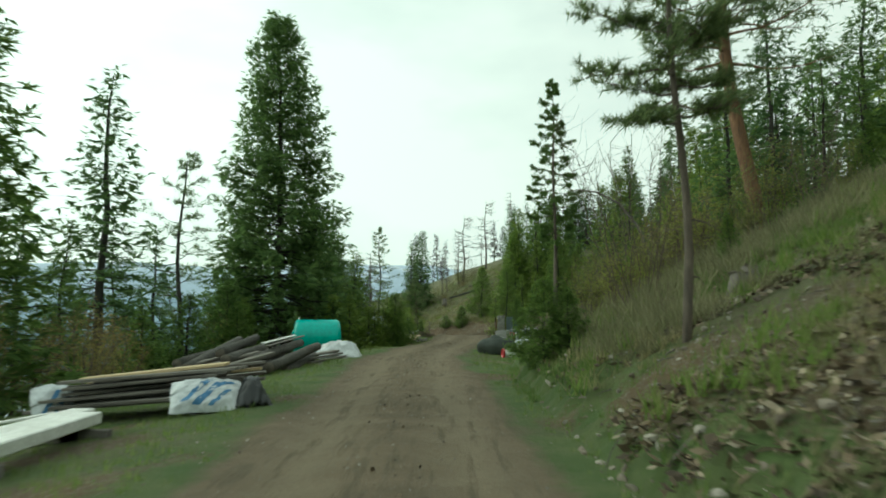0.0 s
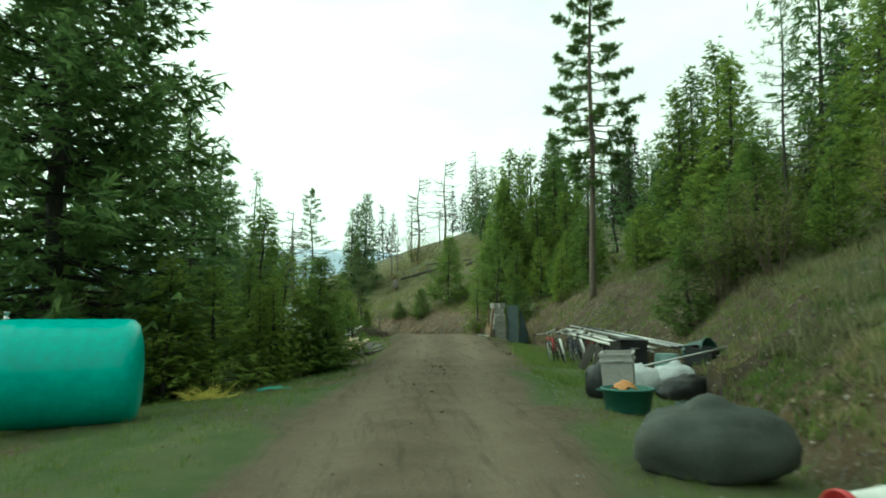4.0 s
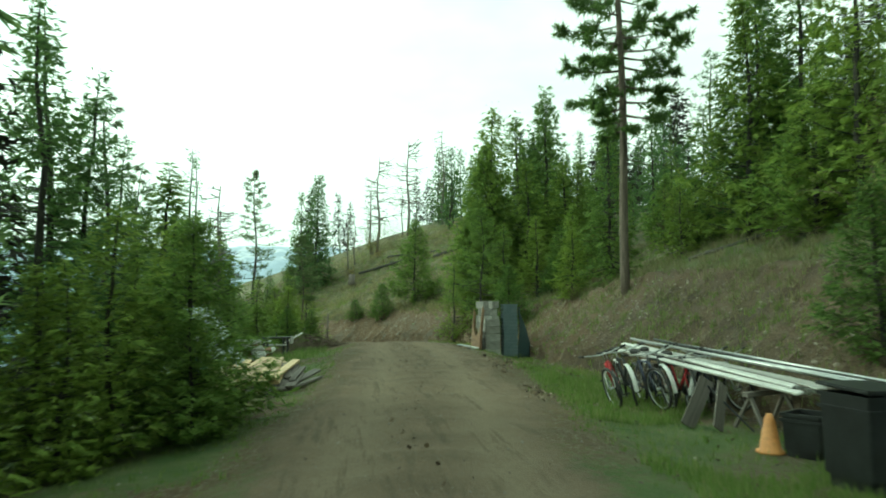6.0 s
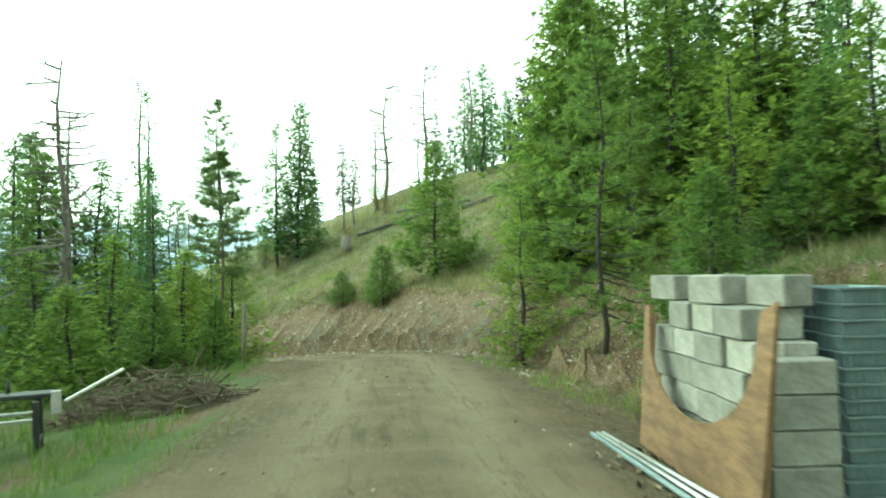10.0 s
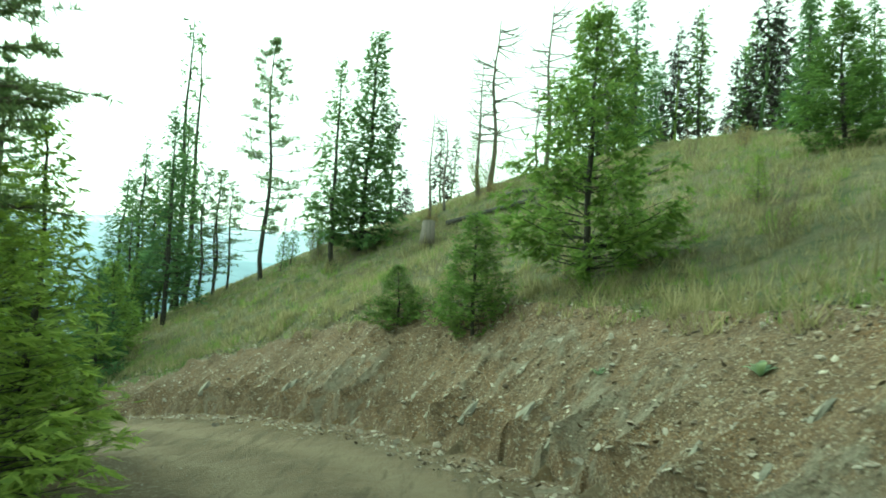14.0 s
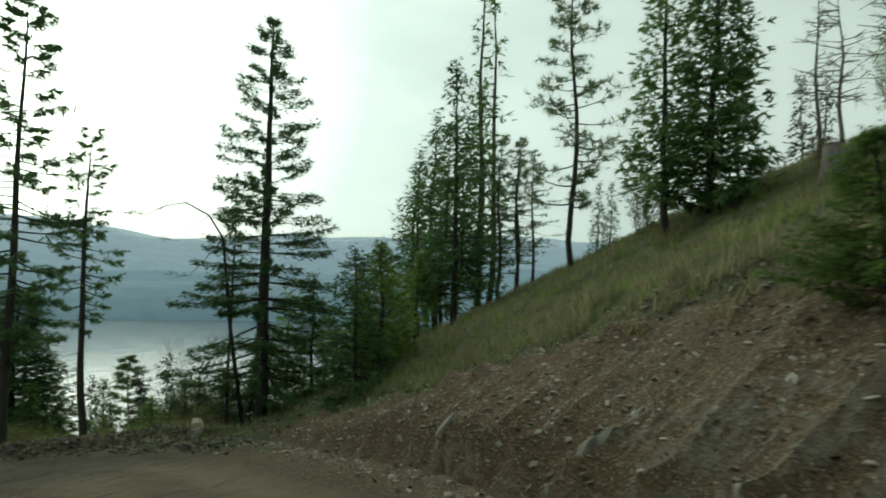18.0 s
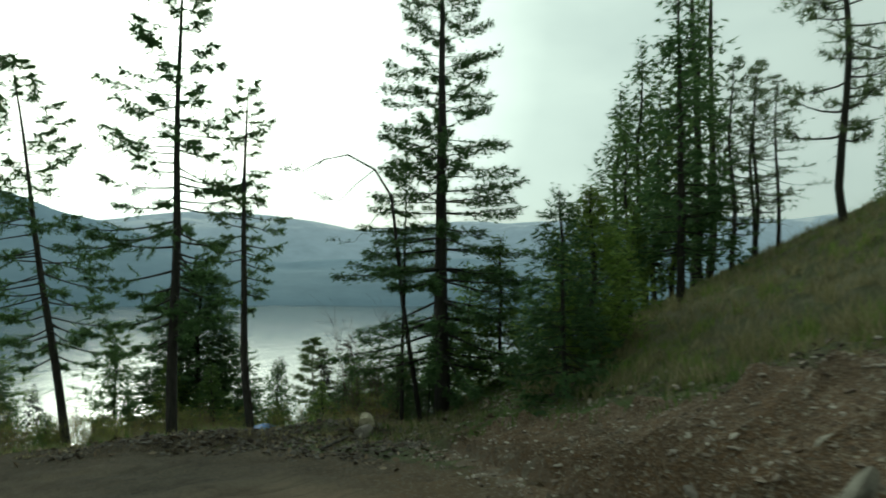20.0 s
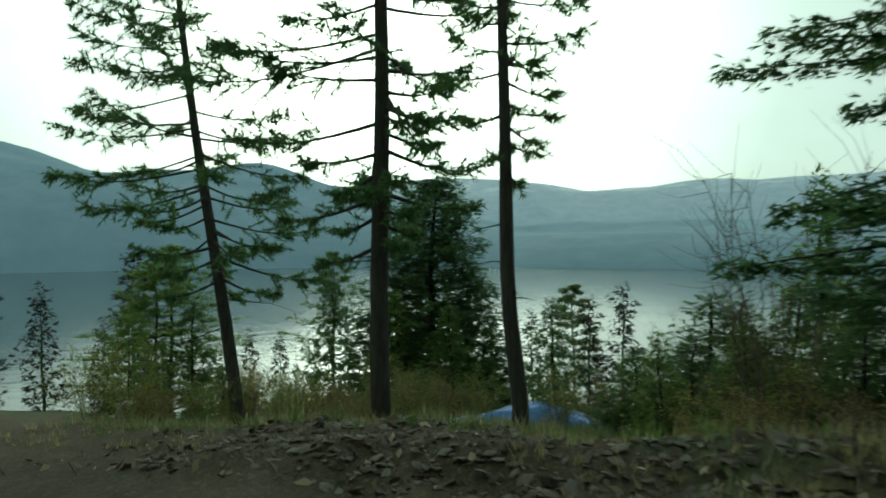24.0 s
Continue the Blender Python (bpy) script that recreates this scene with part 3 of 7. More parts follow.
def snag(seed, h, label=""):
    rng = random.Random(seed)
    root = new("dead_tree")
    wood = Geo()
    stem = [Vector((0.01 * h * math.sin(i + seed), 0.01 * h * math.cos(1.3 * i + seed), h * i / 8 - 0.15)) for i in range(9)]
    wood.tube(stem, [0.013 * h * (1 - i / 8) + 0.02 for i in range(9)], 7)
    wood.make("trunk", M_DEAD, root, smooth_faces=True)
    limb = Geo()
    for w in range(46):
        u = rng.uniform(0.3, 0.99)
        c = stem[int(u * 8)].lerp(stem[int(u * 8) + 1], u * 8 - int(u * 8))
        a, ln = rng.uniform(0, 6.3), rng.uniform(0.5, 1.9) * (1.2 - 0.6 * u)
        out = Vector((math.cos(a), math.sin(a), rng.uniform(-0.25, 0.35)))
        mid = c + out * ln * 0.5
        end = c + out * ln + Vector((rng.gauss(0, 0.12), rng.gauss(0, 0.12), rng.uniform(-0.15, 0.25)))
        limb.tube([c, mid, end], [0.034, 0.024, 0.010], 3, False)
        for _ in range(3):
            limb.tube([mid, mid + (out + unit(rng) * 0.9).normalized() * ln * 0.4], [0.016, 0.007], 3, False)
    limb.make("branchwork", M_DEAD, root)["kind"] = "stuff"
    return tagged(root, label or "grey dead standing tree with broken limbs", "dead tree", "snags")


def shrub(seed, h, stems=14, leaves=30, mat=None, label="", leaf=0.07, name="shrub", wood_mat=None, spread=0.45, fork=9, girth=1.0):
    """Thin stems that fork from one root; leaves on the outer twigs (none: bare)."""
    rng = random.Random(seed)
    root = new(name)
    wood, green, twig = Geo(), Geo(), Geo()
    for s in range(stems):
        a, t = rng.uniform(0, 6.3), rng.uniform(0.05, spread)
        out = Vector((math.cos(a) * t, math.sin(a) * t, 1)).normalized()
        ln = h * rng.uniform(0.6, 1.05)
        pts = [Vector((math.cos(a) * 0.05 * h, math.sin(a) * 0.05 * h, -0.1))]
        for q in range(1, 6):
            pts.append(pts[-1] + (out + unit(rng) * 0.18) * ln / 5)
        wood.tube(pts, [girth * 0.0055 * h * (1 - q / 6) ** 1.2 + 0.003 for q in range(6)], 4, False)
        for q in range(fork):
            x = rng.uniform(1.2, 5)
            p = pts[min(int(x), 4)].lerp(pts[min(int(x) + 1, 5)], x - int(x))
            d = (out * 0.6 + unit(rng) * 0.8).normalized()
            e = p + d * h * rng.uniform(0.10, 0.25)
            (wood if leaves else twig).tube([p, p.lerp(e, 0.5) + unit(rng) * 0.02 * h, e], [girth * (0.003 * h + 0.002), girth * (0.002 * h + 0.001), 0.0015], 3, False)
            for b in range(leaves):
                o = p.lerp(e, rng.uniform(0.2, 1.05)) + unit(rng) * 0.05 * h
                green.leaf(o, unit(rng), unit(rng), leaf * rng.uniform(0.5, 1.1), leaf * 0.27)
    wood.make("stem", wood_mat or M_TWIG, root)
    if twig.f:
        twig.make("branchwork", wood_mat or M_TWIG, root)["kind"] = "stuff"
    if green.f:
        green.make("foliage", mat or M_SHRUB, root)
    return tagged(root, label or "shrub with fresh yellow-green leaves", "shrub", "shrubs")


# ---- the ground: one sheet that reaches the horizon ----
def axis(lo, hi, step, far):
    mid = list(np.arange(lo, hi + 1e-6, step))
    out, d = [], step
    a, b = [lo], [hi]
    while a[-1] > -far or b[-1] < far:
        d *= 1.22
        a.append(a[-1] - d)
        b.append(b[-1] + d)
    return np.array(sorted(a[1:]) + mid + b[1:])


def build_ground():
    xs, ys = axis(-30, 26, 0.30, 4500), axis(-8, 96, 0.30, 4500)
    gx, gy = np.meshgrid(xs, ys)
    x, y = gx.ravel(), gy.ravel()
    z, dp, dt = land(x, y)
    place = bank_place(x, y)
    z = z - 0.22 * bank_span(*place, -0.3, -0.05, -0.45)
    nx, ny = len(xs), len(ys)
    i = np.arange(nx * ny).reshape(ny, nx)
    f = np.stack([i[:-1, :-1], i[:-1, 1:], i[1:, 1:], i[1:, :-1]], -1).reshape(-1, 4)
    me = bpy.data.meshes.new("ground")
    me.from_pydata(np.stack([x, y, z], 1).tolist(), [], f.tolist())
    me.materials.append(M_GROUND)
    me.shade_smooth()
    it, _ = near(TOE_P[::2], x, y)
    bank = TOE_P[it * 2, 3]
    edge = 1.35 + 0.25 * lumps(x, y, 1.5, 9)
    masks = {
        "track": (1 - smooth(edge - 0.25, edge + 0.55, dp)) * smooth(-33, -29, x),
        "rut": np.exp(-((dp - 0.8) / 0.3) ** 2),
        "soil": np.maximum.reduce([
            np.clip(0.5 + 0.55 * lumps(x, y, 3.3, 5) + 0.3 * lumps(x, y, 1.2, 8), 0, 0.9) * smooth(7, 11, dp) * (dt <= 0),
            smooth(-1.3, 0.2, dt) * (1 - smooth(bank * 1.05 - 0.5, bank * 1.05 + 0.5, dt)) * smooth(0.3, 1.4, bank),
            0.62 * (1 - smooth(1.7, 3.2, dp)) * smooth(28, 34, y),
            (1 - smooth(2.4, 3.6, dp)) * smooth(52, 57, y),
            0.85 * (1 - smooth(-19, -16, x)) * (1 - smooth(5.5, 8, dp)) * (1 - smooth(0.0, 0.8, dt)),
            np.clip(0.22 + 0.6 * lumps(x, y, 1.5, 12) + 0.35 * lumps(x, y, 0.6, 4), 0, 0.8) * (1 - smooth(4.5, 6.5, dp)) * (1 - smooth(0.0, 0.8, dt)),
            0.95 * smooth(1.5, 2.2, x) * smooth(47, 49, y) * (1 - smooth(60, 62, y)) * (1 - smooth(0.3, 1.0, dt)),
            np.clip(0.45 - 0.25 * smooth(11, 15, y) + 0.5 * lumps(x, y, 1.7, 3), 0, 1) * smooth(0.2, 1.0, dt) * (1 - smooth(2.6, 5.0, dt)) * (1 - smooth(20, 28, y)),
            np.clip(0.6 + 0.5 * lumps(x, y, 1.3, 2), 0, 1) * smooth(0.0, 0.6, dt) * (1 - smooth(2.0, 3.6, dt)) * (1 - smooth(8, 11, y))]),
        # where shade is painted into the ground colour: past the bend, below the bank
        "soil_and_shade": (1 - smooth(-14, -7, x)) * smooth(66, 70, y) * (0.62 + 0.2 * lumps(x, y, 1.6, 11)) * (1 - smooth(0.3, 1.5, dt)),
        "dry": np.clip(0.5 * (1 - smooth(6, 16, np.abs(y - 66))) * (dt > 1.5) + smooth(0.5, 4, dt) * 0.75 + 0.25 * lumps(x, y, 4, 6), 0, 1),
    }
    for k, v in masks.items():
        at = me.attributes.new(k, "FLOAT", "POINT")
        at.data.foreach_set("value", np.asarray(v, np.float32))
    return tagged(new("ground", me), "hillside ground with a rutted dirt track and grassy verges", "ground", kind="structure")


build_ground()


def bank_material():
    m, n, l, b = material("dug_earth", 0.95)
    a = n.new("ShaderNodeAttribute")
    a.attribute_name = "rock"
    big, mid, fine = noise_tex(n, l, 0.7, 4), noise_tex(n, l, 3.0, 5), noise_tex(n, l, 16, 6, 0.7)
    grain = noise_tex(n, l, 70, 3, 0.7)
    soil = mix(n, l, ramp(n, l, mid, [(0.3, (0, 0, 0)), (0.7, (1, 1, 1))]), (0.092, 0.058, 0.030), (0.185, 0.112, 0.054))
    soil = mix(n, l, ramp(n, l, big, [(0.45, (0, 0, 0)), (0.62, (0.6, 0.6, 0.6))]), soil, (0.128, 0.096, 0.058))
    soil = mix(n, l, ramp(n, l, noise_tex(n, l, 1.1, 3, 0.6, (1, 1, 2)), [(0.52, (0, 0, 0)), (0.66, (0.75, 0.75, 0.75))]), soil, (0.185, 0.110, 0.050))
    soil = mix(n, l, ramp(n, l, fine, [(0.5, (0, 0, 0)), (0.7, (0.8, 0.8, 0.8))]), soil, (0.070, 0.052, 0.032))
    stone = mix(n, l, ramp(n, l, fine, [(0.3, (0, 0, 0)), (0.7, (1, 1, 1))]), (0.120, 0.105, 0.078), (0.270, 0.245, 0.190))
    stone = mix(n, l, ramp(n, l, noise_tex(n, l, 6, 5, 0.7, (1, 1, 0.3)), [(0.45, (0, 0, 0)), (0.6, (0.8, 0.8, 0.8))]), stone, (0.110, 0.088, 0.058))
    chips = []
    for scale, part in ((17, 0.80), (34, 0.66), (80, 0.55)):
        tc, vo = n.new("ShaderNodeTexCoord"), n.new("ShaderNodeTexVoronoi")
        vo.inputs["Scale"].default_value = scale
        l.new(tc.outputs["Object"], vo.inputs[0])
        sp = n.new("ShaderNodeSeparateColor")
        l.new(vo.outputs["Color"], sp.inputs[0])
        hue = ramp(n, l, sp.outputs[1], [(0.0, (0.045, 0.032, 0.020)), (0.5, (0.130, 0.086, 0.048)), (0.8, (0.200, 0.150, 0.095)), (0.93, (0.300, 0.265, 0.200)), (1.0, (0.430, 0.400, 0.320))])
        soil = mix(n, l, ramp(n, l, sp.outputs[0], [(part, (0, 0, 0)), (part + 0.05, (0.85, 0.85, 0.85))]), soil, hue)
        chips.append(vo.outputs["Distance"])
    # patchy darker brown earth, mixed in by the mask
    h = n.new("ShaderNodeAttribute")
    h.attribute_name = "soil_and_shade"
    soil = mix(n, l, h.outputs["Fac"], soil, mix(n, l, ramp(n, l, mid, [(0.4, (0, 0, 0)), (0.7, (1, 1, 1))]), (0.040, 0.030, 0.018), (0.085, 0.068, 0.036)))
    col = mix(n, l, ramp(n, l, a.outputs["Fac"], [(0.32, (0, 0, 0)), (0.75, (0.75, 0.75, 0.75))]), soil, stone)
    col = mix(n, l, 0.4, col, ramp(n, l, grain, [(0.25, (0.4, 0.4, 0.4)), (0.75, (1.45, 1.45, 1.45))]), "MULTIPLY")
    l.new(col, b.inputs["Base Color"])
    bump(n, l, b, mix(n, l, 0.5, mix(n, l, 0.5, fine, grain), mix(n, l, 0.5, chips[0], chips[1])), 1.0, 0.06)
    return m


def build_bank():
    """The dug face beside the track, from the bicycles round to the bend."""
    s = np.arange(BANK_S[0], BANK_S[1], 0.045)
    o = [np.interp(s, TOE_S, c) for c in (TOE_P[:, 0], TOE_P[:, 1], TOE_T[:, 0], TOE_T[:, 1], TOE_P[:, 3] * 1.08)]
    u = np.linspace(0, 1, 64)
    off = -0.6 + (o[4][:, None] + 0.85) * u[None]
    x = o[0][:, None] + o[3][:, None] * off
    y = o[1][:, None] - o[2][:, None] * off
    x, y = x.ravel(), y.ravel()
    place = bank_place(x, y)
    lift, on_face, rock = bank_relief(*place)
    z = land(x, y)[0] + lift + 0.012 - 0.12 * (1 - bank_span(*place, -0.55, -0.35, -0.05))
    nr, nc = off.shape
    i = np.arange(nr * nc).reshape(nr, nc)
    f = np.stack([i[:-1, :-1], i[1:, :-1], i[1:, 1:], i[:-1, 1:]], -1).reshape(-1, 4)
    ob = mesh_object("bank", np.stack([x, y, z], 1).tolist(), f.tolist(), bank_material())
    at = ob.data.attributes.new("rock", "FLOAT", "POINT")
    at.data.foreach_set("value", rock.astype(np.float32))
    # darker earth along the stretch behind the bicycles, in uneven patches
    at = ob.data.attributes.new("soil_and_shade", "FLOAT", "POINT")
    at.data.foreach_set("value", ((1 - smooth(103, 107, place[0])) * (0.45 + 0.5 * cells(place[0] / 1.3, place[1] / 0.6, 7))).astype(np.float32))
    tagged(ob, "dug bank of brown stony earth with bare bedrock ribs", "bank", kind="structure")


build_bank()


# ---- lake and far mountains ----
def lake_and_mountains():
    m, n, l, b = material("lake_water", 0.12)
    b.inputs["Base Color"].default_value = (0.05, 0.075, 0.085, 1)
    bump(n, l, b, noise_tex(n, l, 0.05, 5, 0.6, (1, 0.25, 1)), 0.16, 2.0)
    mesh_object("water", [(-4600, -4600, -92), (300, -4600, -92), (300, 4600, -92), (-4600, 4600, -92)], [(0, 1, 2, 3)], m)
    tagged(bpy.data.objects["water"], "calm grey lake far below the hillside", "lake", kind="structure")
    hm, n, l, b = material("hazy_mountain", 1.0)
    tc = n.new("ShaderNodeTexCoord")
    sep = n.new("ShaderNodeSeparateXYZ")
    l.new(tc.outputs["Object"], sep.inputs[0])
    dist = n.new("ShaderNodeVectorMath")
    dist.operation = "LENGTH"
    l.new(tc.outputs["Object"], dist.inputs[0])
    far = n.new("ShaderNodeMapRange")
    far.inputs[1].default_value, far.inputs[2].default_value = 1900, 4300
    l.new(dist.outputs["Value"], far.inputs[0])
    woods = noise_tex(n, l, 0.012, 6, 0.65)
    # distance haze painted into the colour: bluer, then paler farther off
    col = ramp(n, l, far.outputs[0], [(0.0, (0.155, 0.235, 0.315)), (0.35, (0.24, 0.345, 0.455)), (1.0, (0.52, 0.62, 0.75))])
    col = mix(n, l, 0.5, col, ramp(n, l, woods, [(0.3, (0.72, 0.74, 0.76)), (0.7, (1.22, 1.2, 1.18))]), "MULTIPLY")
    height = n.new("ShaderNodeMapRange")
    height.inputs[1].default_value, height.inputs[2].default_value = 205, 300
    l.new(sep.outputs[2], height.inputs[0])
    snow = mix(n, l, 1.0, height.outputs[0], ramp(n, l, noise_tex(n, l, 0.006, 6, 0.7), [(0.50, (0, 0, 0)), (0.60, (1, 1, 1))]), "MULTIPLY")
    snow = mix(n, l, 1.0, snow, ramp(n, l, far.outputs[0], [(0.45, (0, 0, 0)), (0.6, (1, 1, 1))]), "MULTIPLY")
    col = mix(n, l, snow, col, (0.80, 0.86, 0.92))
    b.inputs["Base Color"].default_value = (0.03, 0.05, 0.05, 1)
    # the ridges give off this haze colour themselves instead of being lit
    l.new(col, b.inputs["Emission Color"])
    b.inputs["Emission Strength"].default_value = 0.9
    th = np.radians(np.linspace(-25, 200, 300))
    rs = np.concatenate([np.linspace(1880, 2900, 30), np.linspace(2960, 4700, 26)])
    tt, rr = np.meshgrid(th, rs)
    x, y = -np.sin(tt) * rr, np.cos(tt) * rr
    deg = np.degrees(tt)
    near_h = np.interp(deg, [-25, 20, 40, 55, 62, 72, 85, 100, 130, 200], [180, 170, 150, 120, 190, 280, 350, 420, 460, 420])
    far_h = np.interp(deg, [-25, 20, 32, 50, 56, 70, 100, 200], [380, 380, 390, 320, 390, 330, 340, 340])
    hz = near_h * np.clip((rr - 1880) / 800, 0, 1) ** 0.75 * (1 - 0.35 * smooth(2700, 2960, rr)) * (1 + 0.16 * lumps(x, y, 260, 1) + 0.06 * lumps(x, y, 90, 2))
    hz = np.where(rr > 2950, far_h * smooth(2950, 4400, rr) * (1 + 0.10 * lumps(x, y, 330, 3) + 0.04 * lumps(x, y, 120, 4)) + 40, hz) - 92.5
    nr, nt = tt.shape
    i = np.arange(nr * nt).reshape(nr, nt)
    f = np.stack([i[:-1, :-1], i[:-1, 1:], i[1:, 1:], i[1:, :-1]], -1).reshape(-1, 4)
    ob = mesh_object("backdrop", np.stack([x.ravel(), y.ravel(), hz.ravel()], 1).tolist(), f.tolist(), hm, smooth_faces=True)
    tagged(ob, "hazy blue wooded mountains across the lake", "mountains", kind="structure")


lake_and_mountains()


# ---- trees and shrubs ----
KINDS = {
    "fir": [fir(11, 12, 2.7, sprays=19, size=0.62, mat=M_MID), fir(12, 12, 2.3, gap=0.15, sprays=19, size=0.58, mat=M_MID), fir(13, 12, 3.1, whorls=34, droop=0.3, sprays=20, size=0.6, mat=M_MID)],
    "dense": [fir(14, 16, 3.6, bare=0.02, whorls=60, per=8, sprays=56, gap=0.05, size=0.46, label="big dense dark green fir beside the log pile", power=0.55)],
    "lanky": [fir(21, 12, 2.4, bare=0.14, whorls=28, per=5, sprays=24, gap=0.25, size=0.5, label="tall thin fir with gaps between its limbs"),
              fir(22, 12, 2.2, bare=0.2, whorls=26, per=5, sprays=22, gap=0.3, size=0.5, label="thin open fir with a ragged crown")],
    "sparse": [fir(23, 12, 1.6, bare=0.3, whorls=20, per=4, sprays=9, gap=0.45, size=0.5, label="dying fir with hardly any needles")],
    "young": [fir(31, 3, 1.0, bare=0.02, whorls=24, per=8, sprays=32, gap=0.08, size=0.15, droop=-0.22, mat=M_YOUNG, label="young bright green fir on the slope"),
              fir(32, 3, 0.9, bare=0.02, whorls=25, per=8, sprays=30, gap=0.1, size=0.15, droop=-0.15, mat=M_YOUNG, label="young green fir beside the track"),
              fir(33, 3, 1.15, bare=0.02, whorls=23, per=8, sprays=32, gap=0.1, size=0.16, droop=-0.18, mat=M_YOUNG, label="bushy young fir growing in the roadside woods")],
    "pine": [pine(41, 14, 2.4, bare=0.3, limbs=44, cover=11), pine(42, 14, 2.2, bare=0.4, limbs=36, cover=11), pine(43, 12, 2.2, bare=0.2, limbs=46, cover=10)],
    "snag": [snag(51, 9), snag(52, 10), snag(53, 7)],
    "bare": [shrub(61, 3.5, 12, 0, label="leafless shrub with thin grey twigs", name="bare_shrub", fork=26, girth=0.32)],
    "shrub": [shrub(62, 4, 18, 17, M_SHRUB, leaf=0.11), shrub(64, 4, 16, 18, M_SHRUB, leaf=0.10, spread=0.65)],
    "brush": [shrub(63, 4, 18, 15, M_BRUSH, "shrub with yellowish-brown leaves", leaf=0.10, spread=0.65)],
    "near17": [fir(24, 12, 2.5, bare=0.08, whorls=40, per=6, sprays=250, gap=0.16, size=0.13, sway=0.25, girth=1.0, droop=0.3, power=0.7, label="tall fir with layered open limbs above the bend")],
    "far": [fir(71, 12, 2.3, whorls=20, per=5, sprays=6, size=0.85), fir(72, 12, 1.9, whorls=20, per=5, sprays=7, size=0.8, bare=0.15, gap=0.2, mat=M_MID), fir(73, 12, 2.7, whorls=22, per=6, sprays=6, size=0.9)],
}
KINDS["pine0"] = [layered_pine(44, 16, 2.6, bare=0.30, limbs=104, twigs=32, cover=38, gap=0.2, power=0.8, needle=0.19, girth=0.8, mat=M_MID, bark=M_GBARK, label="tall straight pine standing alone above the cut bank")]
KINDS["orange"] = [pine(46, 15, 2.8, bare=0.36, limbs=50, tufts=16, bark=M_PBARK, needle=0.28, cover=18, lean=-0.11, girth=1.25, label="old pine with orange bark leaning over the slope")]
KINDS["nearpine"] = [pine(47, 7, 1.05, bare=0.45, limbs=46, tufts=18, needle=0.13, cover=32, girth=0.75, bark=M_GBARK, label="slender pine at the foot of the slope")]
KINDS["fir0"] = [fir(15, 11, 2.1, bare=0.05, whorls=38, per=7, sprays=18, gap=0.08, size=0.5, label="dark pointed fir on the knoll", power=0.75)]
KINDS["pine1"] = [pine(48, 13, 2.2, bare=0.2, limbs=54, tufts=13, needle=0.26, cover=14, label="tall thin pine with a see-through crown")]
KINDS["pineL"] = [layered_pine(49, 13.6, 4.1, bare=0.22, limbs=112, lean=(-0.166, -0.103), twigs=38, cover=46, gap=0.25, power=0.8, mat=M_FIR, label="leaning pine with layered limbs above the lake")]
KINDS["pineM"] = [layered_pine(50, 16.0, 3.5, bare=0.2, limbs=128, twigs=38, cover=46, gap=0.22, power=0.7, mat=M_FIR, label="straight tall fir with ragged limbs above the lake")]
KINDS["pineN"] = [layered_pine(55, 10.6, 1.5, bare=0.36, limbs=60, kink=(0.16, 0.22), twigs=18, cover=36, gap=0.22, girth=1.05, mat=M_FIR, label="thin bare-stemmed pine with a bent foot above the lake")]
KINDS["bright"] = [fir(81, 8, 2.2, bare=0.03, whorls=30, per=6, sprays=18, gap=0.18, size=0.42, droop=0.0, mat=M_SPRING, label="soft yellow-green fir on the slope"),
                   fir(82, 8, 2.5, bare=0.02, whorls=28, per=7, sprays=17, gap=0.2, size=0.44, droop=-0.08, mat=M_SPRING, label="broad yellow-green fir on the slope", power=0.7)]
KINDS["knollfir"] = [fir(83, 5, 1.7, bare=0.02, whorls=32, per=7, sprays=44, gap=0.12, size=0.23, droop=-0.12, mat=M_YOUNG, label="fresh green young fir on the rim of the bank", power=0.8),
                     fir(84, 5, 1.85, bare=0.02, whorls=30, per=7, sprays=44, gap=0.12, size=0.23, droop=-0.05, mat=M_YOUNG, label="bushy fresh green fir on the knoll", power=0.75)]
KINDS["under"] = [fir(37, 4, 1.5, bare=0.02, whorls=22, per=7, sprays=24, gap=0.1, size=0.24, label="dark bushy young fir under the taller trees"),
                  fir(38, 4, 1.3, bare=0.02, whorls=22, per=7, sprays=24, gap=0.12, size=0.22, droop=0.1, mat=M_MID, label="green bushy young fir under the taller trees")]
KINDS["nearfir"] = [fir(36, 4.5, 1.4, bare=0.02, whorls=23, per=6, sprays=30, gap=0.16, size=0.18, droop=-0.1, mat=M_SPRING, label="yellow-green young fir close beside the track")]
KINDS["highfir"] = [fir(25, 12, 1.9, bare=0.46, whorls=30, per=5, sprays=130, gap=0.25, size=0.12, sway=0.4, girth=0.8, label="tall fir with a long bare stem above the bend")]
KINDS["softpine"] = [pine(58, 9, 2.1, bare=0.14, limbs=64, tufts=13, needle=0.19, cover=22, mat=M_MID, girth=0.75, label="broad soft-needled pine at the foot of the bank")]
TALL = {k: [max(c[2] for c in o.children[0].bound_box) for o in v] for k, v in KINDS.items()}
turns = random.Random(8)


